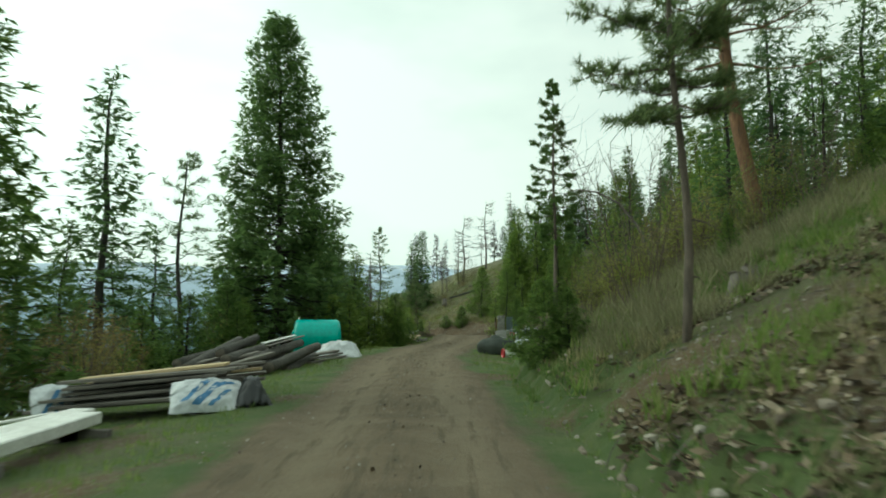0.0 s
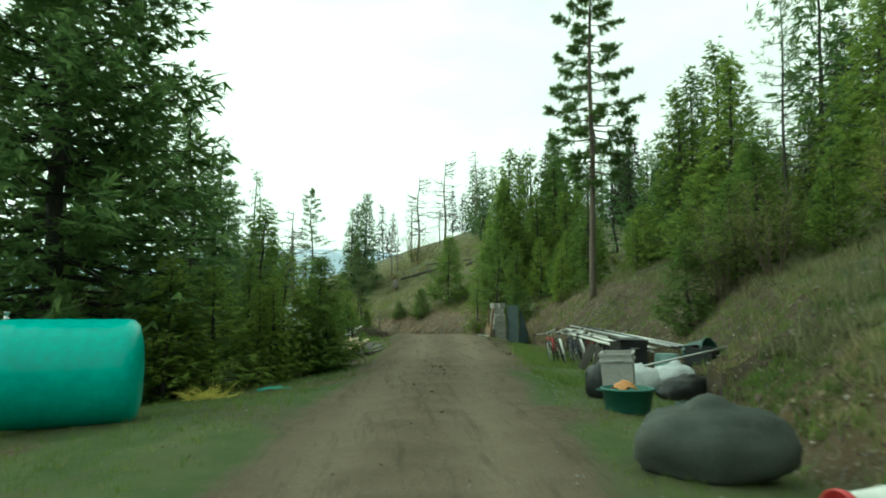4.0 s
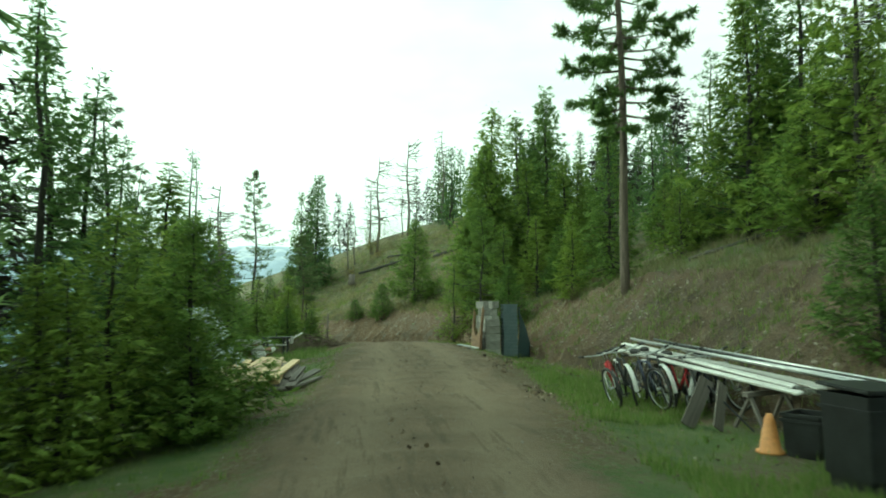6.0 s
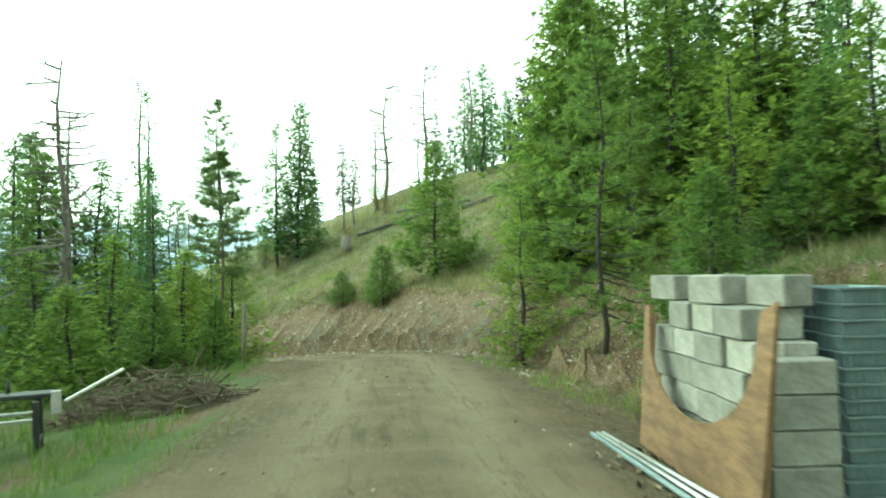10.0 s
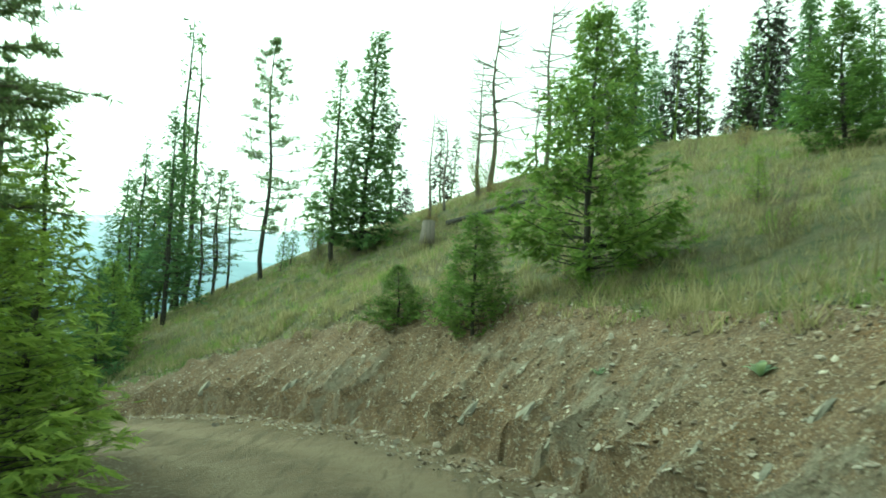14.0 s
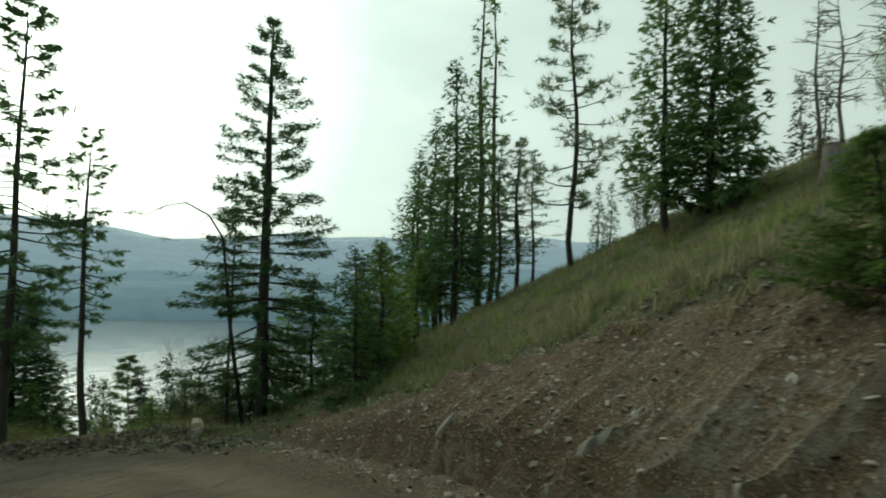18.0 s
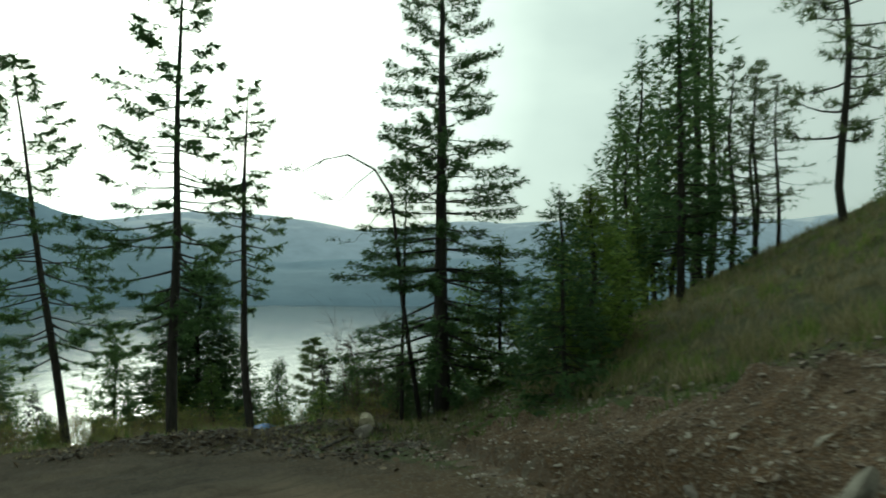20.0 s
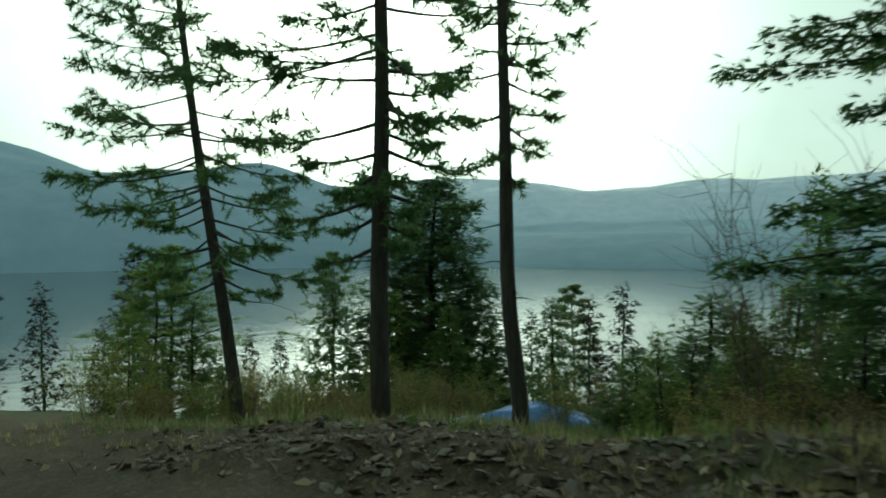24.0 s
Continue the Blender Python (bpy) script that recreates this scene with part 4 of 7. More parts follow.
def stand(kind, x, y, h, wide=1.0, z=None, exact=False):
    """A plant of that kind and height on the ground at x, y."""
    reach = float(land(np.array([x]), np.array([y]))[1][0])
    if exact:
        pass
    elif reach > 6.5 and kind + "_far" in KINDS:
        kind += "_far"
    elif kind == "young" and reach < 6 and h > 2.6:
        kind = "nearfir"
    elif kind == "fir" and reach > 11:
        kind = "far"
    i = turns.randrange(len(KINDS[kind]))
    s = h / TALL[kind][i]
    a = 0 if kind in ("orange", "pineL", "pineN") else turns.uniform(0, 360)
    w = s * wide
    m = pose(x, y, ground_at(x, y) if z is None else z, 0, 0, a) @ Matrix.Diagonal((w, w, s, 1))
    return copy_thing(KINDS[kind][i], m)


stand("fir", -10.0, 13.9, 10.5, 1.2)
stand("lanky", -14.3, 27.9, 14.6, 1.2)
stand("pine", -15.2, 39.8, 15.8, 1)
stand("fir", -13.3, 45.8, 13.4, 1.1)
stand("fir", -16.4, 26.9, 9.8, 1.2)
stand("brush", -9.5, 15.9, 2.8, 1)
stand("brush", -9.3, 17.9, 2.8, 1)
stand("brush", -10.2, 21.9, 2.8, 1)
stand("brush", -8.3, 11.9, 2.8, 1)
stand("young", -10.0, 26.9, 3.7, 1.2)
stand("young", -9.4, 29.8, 4.3, 1.2)
stand("young", -10.3, 23.9, 3.3, 1.2)
stand("fir", -6.5, 47.7, 4.3, 1.3)
stand("fir", -3.5, 45.8, 3.0, 1.3)
stand("dense", -8.3, 34.3, 18.4, 1)
stand("orange", 7.7, 16.9, 12.7, 1)
stand("nearpine", 2.9, 8.3, 6.2, 1)
stand("knollfir", 1.95, 13.7, 1.8, 1.4)
stand("knollfir", 2.4, 13.3, 1.2, 1.5)
stand("shrub", 3.8, 14.9, 1.9, 1)
stand("shrub", 5.4, 17.9, 2.0, 1)
stand("shrub", 3.6, 16.9, 1.8, 1)
stand("shrub", 8.4, 19.9, 1.9, 1)
stand("shrub", 11.1, 21.9, 1.7, 1)
stand("shrub", 11.7, 19.9, 1.9, 1)
stand("bare", 4.0, 14.0, 4.5, 1.2)
stand("bare", 3.5, 10.9, 0.9, 0.6)
stand("fir", 13.9, 27.9, 6.6, 1)
stand("fir", 14.2, 25.9, 6.5, 1)
stand("fir", 14.9, 23.9, 4.5, 1)
stand("fir", 18.2, 31.8, 5.5, 1)
stand("bright", 13.7, 35.8, 6.8, 1)
stand("young", 5.8, 13.9, 1.1, 1)
stand("fir", 13.9, 40.1, 10.2, 0.9)
stand("bright", 13.7, 37.2, 7.4, 1.1)
stand("pine", 9.7, 35.5, 7.5, 0.6)
stand("bright", 10.2, 43.4, 6.9, 1)
stand("bright", 13.5, 32.2, 7.3, 1)
stand("bright", 12.6, 28.2, 6.1, 1)
stand("shrub", 7.8, 23.6, 1.5, 1)
stand("shrub", 9.9, 25.4, 2.0, 1)
stand("young", 7.8, 34.6, 2.6, 1.2)
stand("young", 6.6, 34.7, 2.4, 1.2)
stand("shrub", 9.2, 30.5, 2.4, 1.2)
stand("young", 8.9, 32.5, 2.4, 1)
stand("pine0", 7.3, 44.7, 15.6, 1)
stand("bright", 10.0, 39.1, 6.6, 1.1)
stand("young", 8.8, 35.2, 3.4, 1.2)
stand("young", 9.8, 40.2, 3.6, 1.2)
stand("young", 10.2, 46.1, 2.4, 1.3)
stand("shrub", 7.3, 34.4, 2.6, 1.2)
stand("shrub", 8.0, 33.3, 2.6, 1.2)
stand("pine", 20.0, 62.1, 8.7, 0.8)
stand("fir", 19.0, 66.2, 8.9, 0.8)
stand("fir", 18.4, 46.2, 6.8, 1)
stand("fir", 18.0, 54.3, 10.0, 0.8)
stand("bright", 6.6, 57.6, 9.1, 0.9)
stand("fir", 9.5, 59.2, 9.2, 1)
stand("bright", 7.6, 56.5, 5.8, 1.2)
stand("bright", 9.7, 55.2, 5.0, 1.2)
stand("young", 7.7, 51.4, 2.6, 1.3)
stand("bright", 6.1, 58.6, 7.0, 1)
stand("young", 5.3, 57.7, 4.2, 1.3)
stand("knollfir", 6.0, 57.5, 7.4, 0.8)
stand("bright", 8.2, 59.9, 8.6, 1)
stand("fir", 10.1, 61.7, 9.2, 0.8)
stand("bright", 9.2, 55.7, 5.1, 1.4)
stand("fir", 15.3, 65.0, 8.3, 1)
stand("young", 7.1, 53.0, 3.3, 1.3)
stand("young", 6.3, 55.1, 3.4, 1.2)
stand("young", 5.4, 50.2, 2.4, 1.2)
stand("fir", 16.8, 62.8, 7.0, 1)
stand("fir", 15.9, 58.9, 4.5, 1)
stand("fir", 17.2, 56.7, 4.0, 1)
stand("fir", 15.4, 52.9, 2.0, 1)
stand("shrub", 6.9, 48.0, 0.9, 0.8)
stand("shrub", 7.6, 48.9, 0.9, 0.8)
stand("shrub", 10.9, 53.5, 0.9, 1)
stand("shrub", 11.2, 53.5, 0.9, 1)
stand("young", 9.4, 51.7, 1.6, 1.1)
stand("shrub", 8.3, 49.8, 0.9, 1)
stand("fir", 17.0, 58.9, 2.6, 1)
stand("fir", 16.9, 61.0, 1.8, 1)
stand("young", 10.7, 55.6, 1.2, 1.1)
stand("young", 10.9, 44.1, 0.9, 1.1)
stand("young", 11.2, 46.0, 0.9, 1)
stand("shrub", 10.1, 42.2, 0.9, 1)
stand("highfir", -17.1, 80.2, 8.7, 0.7)
stand("highfir", -17.3, 81.7, 9.6, 0.7)
stand("softpine", 4.9, 52.9, 5.0, 1)
stand("fir", 8.7, 60.8, 4.9, 1)
stand("fir", 12.2, 64.4, 6.8, 1)
stand("young", 11.8, 60.4, 4.0, 1.3)
stand("young", 11.0, 57.5, 3.5, 1.2)
stand("fir", 14.8, 61.1, 2.4, 1)
stand("young", 9.1, 56.7, 2.4, 1.2)
stand("fir", 5.6, 59.1, 4.1, 0.9)
stand("young", 8.0, 56.8, 2.0, 1.3)
stand("young", 4.2, 55.4, 3.5, 1)
stand("young", 6.7, 60.9, 3.2, 1)
stand("shrub", 7.7, 61.8, 2.4, 1)
stand("knollfir", -2.5, 36.2, 3.0, 1.25)
stand("knollfir", -2.25, 35.3, 1.6, 1.5)
stand("bright", -3.3, 35.5, 3.1, 1.3)
stand("bright", -3.8, 34.5, 2.4, 1.3)
stand("bright", -3.0, 37.5, 3.1, 1.3)
stand("bright", -3.5, 34.5, 2.4, 1.3)
stand("bright", -4.5, 33.6, 2.8, 1.5)
stand("bright", -5.3, 32.7, 3.1, 1.5)
stand("lanky", -8.6, 45.8, 11.6, 1)
stand("lanky", -8.9, 47.9, 12.3, 1)
stand("lanky", -8.0, 47.7, 10.0, 1)
stand("lanky", -8.8, 52.9, 9.8, 1)
stand("fir", -6.6, 51.5, 7.7, 1.3)
stand("pine", -8.5, 51.2, 10.8, 1)
stand("pine", -10.8, 58.7, 11.7, 0.8)
stand("lanky", -10.2, 62.6, 9.2, 1)
stand("pine", -9.8, 66.6, 9.1, 1)
stand("pine", -8.2, 54.0, 9.0, 0.8)
stand("snag", -6.4, 60.9, 9.2, 1)
stand("pine", -9.2, 62.2, 8.6, 1)
stand("fir", -8.4, 64.2, 7.9, 1)
stand("lanky", -11.2, 84.7, 9.5, 1)
stand("lanky", -9.5, 64.9, 8.6, 1)
stand("lanky", -8.5, 66.8, 8.3, 1)
stand("snag", -6.5, 61.5, 8.1, 1)
stand("pine", -9.6, 66.8, 8.8, 1)
stand("fir", -7.3, 65.6, 7.5, 1)
stand("bright", -5.0, 56.3, 3.3, 1.5)
stand("bright", -4.2, 58.2, 3.7, 1.5)
stand("bright", -2.9, 59.0, 3.2, 1.5)
stand("bright", -2.2, 61.0, 2.9, 1.5)
stand("young", -2.8, 56.0, 1.8, 1.4)
stand("young", -3.8, 55.1, 2.1, 1.4)
stand("young", -1.8, 56.9, 1.6, 1.2)
stand("nearpine", -2.4, 60.5, 5.6, 0.9)
stand("bright", -3.4, 63.3, 4.4, 1)
stand("bright", -3.9, 63.3, 3.8, 1.2)
stand("bright", -3.8, 62.3, 2.9, 1.4)
stand("bright", -3.8, 63.8, 3.1, 1.4)
stand("sparse", -14.6, 94.9, 16.0, 0.8)
stand("pine", -16.3, 92.8, 8.6, 0.9)
stand("pine", -11.5, 91.0, 6.7, 1)
stand("fir0", -2.75, 83.8, 9.6, 1)
stand("lanky", -3.8, 83.2, 8.6, 1)
stand("pine1", -8.1, 88.1, 12.2, 0.8)
stand("fir", -6.9, 87.1, 2.8, 0.9)
stand("shrub", -4.9, 85.2, 2.6, 1)
stand("snag", 2.7, 89.5, 8.8, 1)
stand("snag", 2.0, 89.4, 7.2, 1)
stand("snag", 5.8, 93.5, 9.4, 1)
stand("snag", 9.6, 95.7, 9.8, 1)
stand("snag", -0.1, 85.4, 4.8, 1)
stand("snag", 0.5, 86.4, 4.4, 1)
stand("snag", 5.3, 94.5, 5.2, 1)
stand("bare", 2.8, 88.5, 3.4, 1.5)
stand("shrub", 2.3, 88.4, 3.0, 1)
stand("bare", 6.5, 66.4, 1.7, 1)
stand("bare", 4.0, 90.5, 2.5, 1.5)
stand("knollfir", 3.8, 67.6, 5.2, 1.0)
stand("knollfir", 1.85, 67.6, 2.3, 1.2)
stand("knollfir", 0.35, 69.5, 1.35, 1.6)
stand("knollfir", 10.9, 72.8, 4.0, 1.2)
stand("nearfir", 7.5, 69.6, 1.0, 1.1)
stand("fir", 14.2, 93.8, 8.2, 0.9)
stand("fir", 13.1, 97.8, 5.8, 0.9)
stand("fir", 18.1, 96.0, 7.8, 0.9)
stand("fir", 19.4, 92.0, 7.4, 0.9)
stand("fir", 23.2, 92.1, 6.4, 1)
stand("fir", 10.6, 95.7, 2.8, 1)
stand("near17", -15.85, 80.45, 13.4, 1.22)
stand("young", -10.8, 79.6, 3.9, 1.2)
stand("fir", -14.0, 89.0, 8.6, 0.9)
stand("sparse", -14.8, 94.0, 16.9, 0.8)
stand("pine", -11.4, 88.9, 7.0, 1)
stand("pine", -10.5, 90.3, 5.7, 1)
stand("fir", -6.8, 88.4, 2.6, 1)
stand("fir", -13.4, 86.1, 6.3, 1)
stand("under", -10.2, 77.7, 3.9, 1)
stand("lanky", -14.5, 89.3, 9.8, 1)
stand("lanky", -13.6, 91.8, 10.7, 0.9)
stand("pine", -11.1, 90.1, 6.6, 1)
stand("under", -12.0, 81.7, 3.5, 1)
stand("under", -13.1, 82.0, 3.5, 1)
stand("under", -12.4, 84.2, 3.4, 1)
stand("shrub", -28.2, 73.2, 2.0, 1)
stand("fir", -29.2, 97.2, 11.6, 1)
stand("under", -20.7, 83.3, 3.3, 1.3)
stand("under", -19.0, 82.2, 3.0, 1.4)
stand("shrub", -21.7, 83.5, 2.6, 1)
stand("shrub", -33.0, 72.6, 2.7, 1)
stand("shrub", -26.6, 78.4, 2.0, 1)
stand("shrub", -25.8, 75.7, 1.4, 1.3)
stand("brush", -24.8, 76.4, 1.3, 1.3)
stand("shrub", -24.6, 78.0, 1.3, 1.3)
stand("shrub", -22.4, 80.9, 1.4, 1.3)
stand("brush", -21.2, 81.1, 1.4, 1.4)
stand("shrub", -20.5, 81.4, 1.7, 1.4)
stand("brush", -28.0, 73.6, 1.2, 1.4)
stand("pineL", -27.8, 75.3, 13.6, 1)
stand("pineM", -23.8, 76.9, 16.0, 1)
stand("pineN", -21.0, 77.6, 10.4, 1)
stand("softpine", -39.6, 75.2, 6.4, 1.35)
stand("softpine", -38.4, 74.6, 5.6, 1.5)
stand("under", -37.5, 75.6, 4.2, 1.1)
stand("softpine", -36.0, 73.6, 3.6, 1.3)
stand("softpine", -38.2, 80.9, 6.3, 1.0)
stand("under", -37.4, 80.6, 5.4, 0.8)
stand("dense", -34.2, 83.2, 8.6, 1.9)
stand("under", -32.6, 81.2, 4.0, 1.2)
stand("under", -30.6, 82.0, 3.6, 1.2)
stand("under", -25.1, 81.6, 3.0, 1.0)
stand("nearpine", -44.0, 97.0, 9.0, 1)
stand("bare", -18.5, 80.1, 4.4, 1.0)
stand("bare", -19.4, 81.6, 3.6, 1.1)
stand("bare", -24.0, 84.0, 3.0, 1.2)
stand("brush", -27.6, 80.2, 1.5, 1.4)
stand("shrub", -22.9, 80.0, 1.2, 1.4)
stand("lanky", 8.9, 21.0, 7.1, 1)
stand("lanky", 11.2, 22.9, 8.4, 1)
stand("fir", 13.3, 23.8, 6.3, 0.9)
stand("under", -17.9, 80.7, 2.2, 1.3)
stand("under", -16.7, 80.8, 1.5, 1.4)
stand("under", -19.3, 80.5, 2.2, 1.3)
stand("lanky", -15.6, 89.6, 8.7, 1.1)
stand("fir", -13.9, 90.1, 8.3, 1)
stand("fir", 7.9, 47.3, 5.6, 0.9)
stand("fir", 11.3, 44.4, 7.5, 1.1)
stand("fir", 11.7, 43.1, 8.0, 1.0)
stand("bright", 7.0, 48.4, 2.8, 1.1)
stand("bright", 8.0, 50.8, 3.2, 1.1)
stand("young", 12.1, 52.0, 3.0, 1.3)
stand("fir", 15.1, 54.5, 5.5, 1)
stand("young", 12.3, 48.9, 1.9, 1.3)
stand("fir", 16.4, 52.3, 4.5, 1.1)
stand("young", 12.3, 44.9, 1.4, 1.3)
stand("fir", 16.0, 57.4, 4.5, 1)
stand("under", 7.4, 52.0, 1.5, 1.2)
stand("under", -21.9, 80.9, 1.6, 1.7)
stand("under", -21.1, 81.4, 2.0, 1.7)
stand("under", -21.3, 83.1, 2.9, 1.7)
stand("under", -20.6, 80.2, 1.9, 1.2)
stand("under", -21.8, 82.4, 2.9, 1.7)
stand("under", -14.8, 81.7, 4.2, 1.1)
stand("under", -17.4, 82.3, 3.3, 1.5)
stand("brush", -17.5, 79.5, 1.3, 1.5)
stand("brush", -18.6, 79.2, 1.2, 1.5)

# thicket between the rubble heap and the lakeside trees
thicket = random.Random(29)
for k in range(46):
    u = k / 45
    x, y = -31.0 + 13.0 * u, 74.0 + 7.2 * u
    out = thicket.uniform(-0.6, 3.8)
    x, y = x - 0.6 * out + thicket.gauss(0, 0.3), y + 0.8 * out + thicket.gauss(0, 0.3)
    kind, h, wide = thicket.choice(("shrub", "brush", "under", "shrub", "bare")), thicket.uniform(0.9, 1.7), thicket.uniform(1.1, 1.6)
    if math.hypot(x + 22.6, y - 79.2) > 2.3:  # clear of the covered pile
        stand(kind, x, y, h, wide, exact=True)

rng = random.Random(5)


FAR = []


def woods(count, x0, x1, y0, y1, ok, kinds, lo, hi):
    """Scattered trees where ok(x, y, distance from the road, distance above the bank) allows."""
    made = 0
    for _ in range(6000):
        x, y = rng.uniform(x0, x1), rng.uniform(y0, y1)
        z, dp, dt = land(np.array([x]), np.array([y]))
        if made >= count:
            break
        if ok(x, y, dp[0], dt[0]):
            made += 1
            kind, h = rng.choice(kinds), rng.uniform(lo, hi)
            if kind == "far":
                FAR.append((rng.randrange(3), x, y, float(z[0]), h, rng.uniform(0, 6.28)))
            else:
                stand(kind, x, y, h, 1.0, float(z[0]))


woods(60, 10, 50, -5, 60, lambda x, y, p, t: 12 < t, ["far", "far", "fir"], 5, 10)
woods(50, 16, 70, 30, 120, lambda x, y, p, t: 16 < t, ["far"], 6, 11)
woods(26, 4, 30, 4, 56, lambda x, y, p, t: 4.5 < t < 16, ["young", "shrub", "brush"], 1.2, 3.0)
woods(34, -30, -9, 2, 58, lambda x, y, p, t: 10 < p, ["far", "fir", "lanky"], 6, 11)
woods(30, -16, -6, 18, 60, lambda x, y, p, t: 6.5 < p and not (38 < y < 51 and x > -7.5), ["young", "shrub"], 1.6, 3.6)
woods(95, -90, -30, -10, 150, lambda x, y, p, t: 14 < p, ["far"], 5, 9)
woods(50, -75, -28, 74, 120, lambda x, y, p, t: 9 < p and t < -9, ["young", "shrub", "brush"], 1.2, 2.6)
woods(24, -8, 40, 100, 150, lambda x, y, p, t: t > 6, ["far"], 5, 9)
woods(14, -4, 14, 72, 92, lambda x, y, p, t: t > 5, ["bare", "brush"], 0.6, 1.3)


woods(16, 9, 34, 18, 42, lambda x, y, p, t: 10 < t < 26, ["bright", "fir", "lanky"], 6, 11)
woods(12, 7, 16, 26, 46, lambda x, y, p, t: 4.0 < t < 9, ["bright"], 2.4, 4.2)
woods(30, 8, 34, 84, 108, lambda x, y, p, t: t > 8, ["far", "lanky", "fir"], 5, 8.5)
woods(10, 3, 9, 12, 24, lambda x, y, p, t: 2.0 < t < 6.5, ["brush", "bare", "shrub"], 1.6, 2.8)


def far_woods():
    """The trees that the track never comes near, joined."""
    verts, faces, slots, off = [], [], [], 0
    for i, x, y, z, h, a in FAR:
        s = h / TALL["far"][i]
        for o, slot in zip(KINDS["far"][i].children, (0, 1 + i % 2)):
            v = np.array([p.co for p in o.data.vertices]) * s
            c, d = math.cos(a), math.sin(a)
            verts += np.stack([x + v[:, 0] * c - v[:, 1] * d, y + v[:, 0] * d + v[:, 1] * c, z + v[:, 2]], 1).tolist()
            faces += [[k + off for k in p.vertices] for p in o.data.polygons]
            slots += [slot] * len(o.data.polygons)
            off += len(v)
    ob = mesh_object("far_woods", verts, faces, M_BARK)
    ob.data.materials.append(M_FIR)
    ob.data.materials.append(M_MID)
    ob.data.polygons.foreach_set("material_index", slots)
    tagged(ob, "dark green conifers covering the hillside far from the track", "woods", kind="stuff")


far_woods()
for kind in KINDS.values():
    for ob in kind:
        for o in (*ob.children, ob):
            bpy.data.objects.remove(o)


# ---- grass, stones and litter ----
def scatter(name, n, x0, x1, y0, y1, ok, mat, blade, label, seed, lean=0.5, blades=7, category="grass"):
    """Tufts of blades where ok allows, as one object."""
    r = np.random.RandomState(seed)
    x, y = r.uniform(x0, x1, n), r.uniform(y0, y1, n)
    z, dp, dt = face(x, y)
    keep = ok(x, y, dp, dt, r.uniform(0, 1, n))
    x, y, z = x[keep], y[keep], z[keep]
    k = len(x)
    size = blade * r.uniform(0.5, 1.3, (k, 1))
    a = r.uniform(0, 6.283, (k, blades))
    t = r.uniform(0.1, lean, (k, blades))
    ox, oy = r.normal(0, 0.25, (k, blades)) * size, r.normal(0, 0.25, (k, blades)) * size
    bx, by, bz = x[:, None] + ox, y[:, None] + oy, np.repeat(z[:, None] - 0.02, blades, 1)
    ln = size * r.uniform(0.6, 1.2, (k, blades))
    w = ln * 0.03 + 0.003
    px, py = -np.sin(a) * w, np.cos(a) * w
    tx, ty, tz = bx + np.cos(a) * t * ln, by + np.sin(a) * t * ln, bz + ln
    v = np.stack([np.stack([bx - px, by - py, bz], -1), np.stack([bx + px, by + py, bz], -1), np.stack([tx, ty, tz], -1)], 2).reshape(-1, 3)
    f = np.arange(len(v)).reshape(-1, 3)
    return tagged(mesh_object(name, v.tolist(), f.tolist(), mat), label, category, kind="stuff")


scatter("grass", 22000, -7, 7, 2, 50, lambda x, y, p, t, u: (p > 1.6 + 0.5 * u) & (t < 0.2) & ((y < 47) | (x < 0)), M_GRASS, 0.09, "short green grass on the verges of the track", 1)
scatter("grass", 15000, 1, 12, 2, 58, lambda x, y, p, t, u: (t > 0.2) & ((y > 9.5) | (t > 2.6) | (u < 0.4)), M_GRASS, 0.15, "green grass on the slope", 2)
scatter("dry_grass", 14000, 1, 13, 2, 60, lambda x, y, p, t, u: (t > 0.5) & (lumps(x, y, 2.2, 1) > 0.1), M_DRY, 0.18, "pale dry bunch grass on the slope", 3, 1.4, 8, "dry grass")
scatter("dry_grass", 16000, -14, 16, 62, 95, lambda x, y, p, t, u: (t > 2.1) & (lumps(x, y, 2.2, 1) > -0.35), M_DRY, 0.2, "pale dry bunch grass on the knoll", 4, 1.3, 7, "dry grass")
scatter("grass", 15000, -14, 14, 60, 92, lambda x, y, p, t, u: (t > 1.9) & (lumps(x, y, 2.2, 1) < 0.3), M_GRASS, 0.15, "green grass on the knoll", 5)
scatter("dry_grass", 5000, 1.4, 9, 2, 30, lambda x, y, p, t, u: (t > 0.4) & (lumps(x, y, 1.3, 6) > 0.1), M_DRY, 0.19, "tufts of pale dry grass on the slope", 31, 1.5, 9, "dry grass")
scatter("dry_grass", 2600, -14, 14, 62, 92, lambda x, y, p, t, u: (t > 1.9) & (lumps(x, y, 1.1, 5) > 0.15), M_DRY, 0.36, "tall tufts of bunch grass on the knoll", 44, 1.2, 12, "dry grass")
scatter("weeds", 6000, -28, -12, 72, 86, lambda x, y, p, t, u: (p > 4.8) & (t < 1), M_DRY, 0.22, "mixed weeds and dry grass behind the rubble", 6, 0.8)
scatter("weeds", 3800, -30, -14, 71, 81, lambda x, y, p, t, u: (p > 3.4) & (p < 6.2) & (t < 0) & (lumps(x, y, 1.2, 9) > -0.2), M_DRY, 0.12, "short dry grass on the crest of the rubble", 69, 0.9, 9, "dry grass")
scatter("weeds", 3500, -28, -6, 72, 86, lambda x, y, p, t, u: (p > 4.4) & (t < 3), M_GRASS, 0.22, "green weeds at the foot of the knoll", 7, 0.8)
scatter("weeds", 3200, 3, 8, 27, 57, lambda x, y, p, t, u: (t > -0.6) & (t < 1.5) & (lumps(x, y, 0.9, 2) > 0.0), M_DRY, 0.17, "dry weeds on the foot of the bank", 45, 0.9)
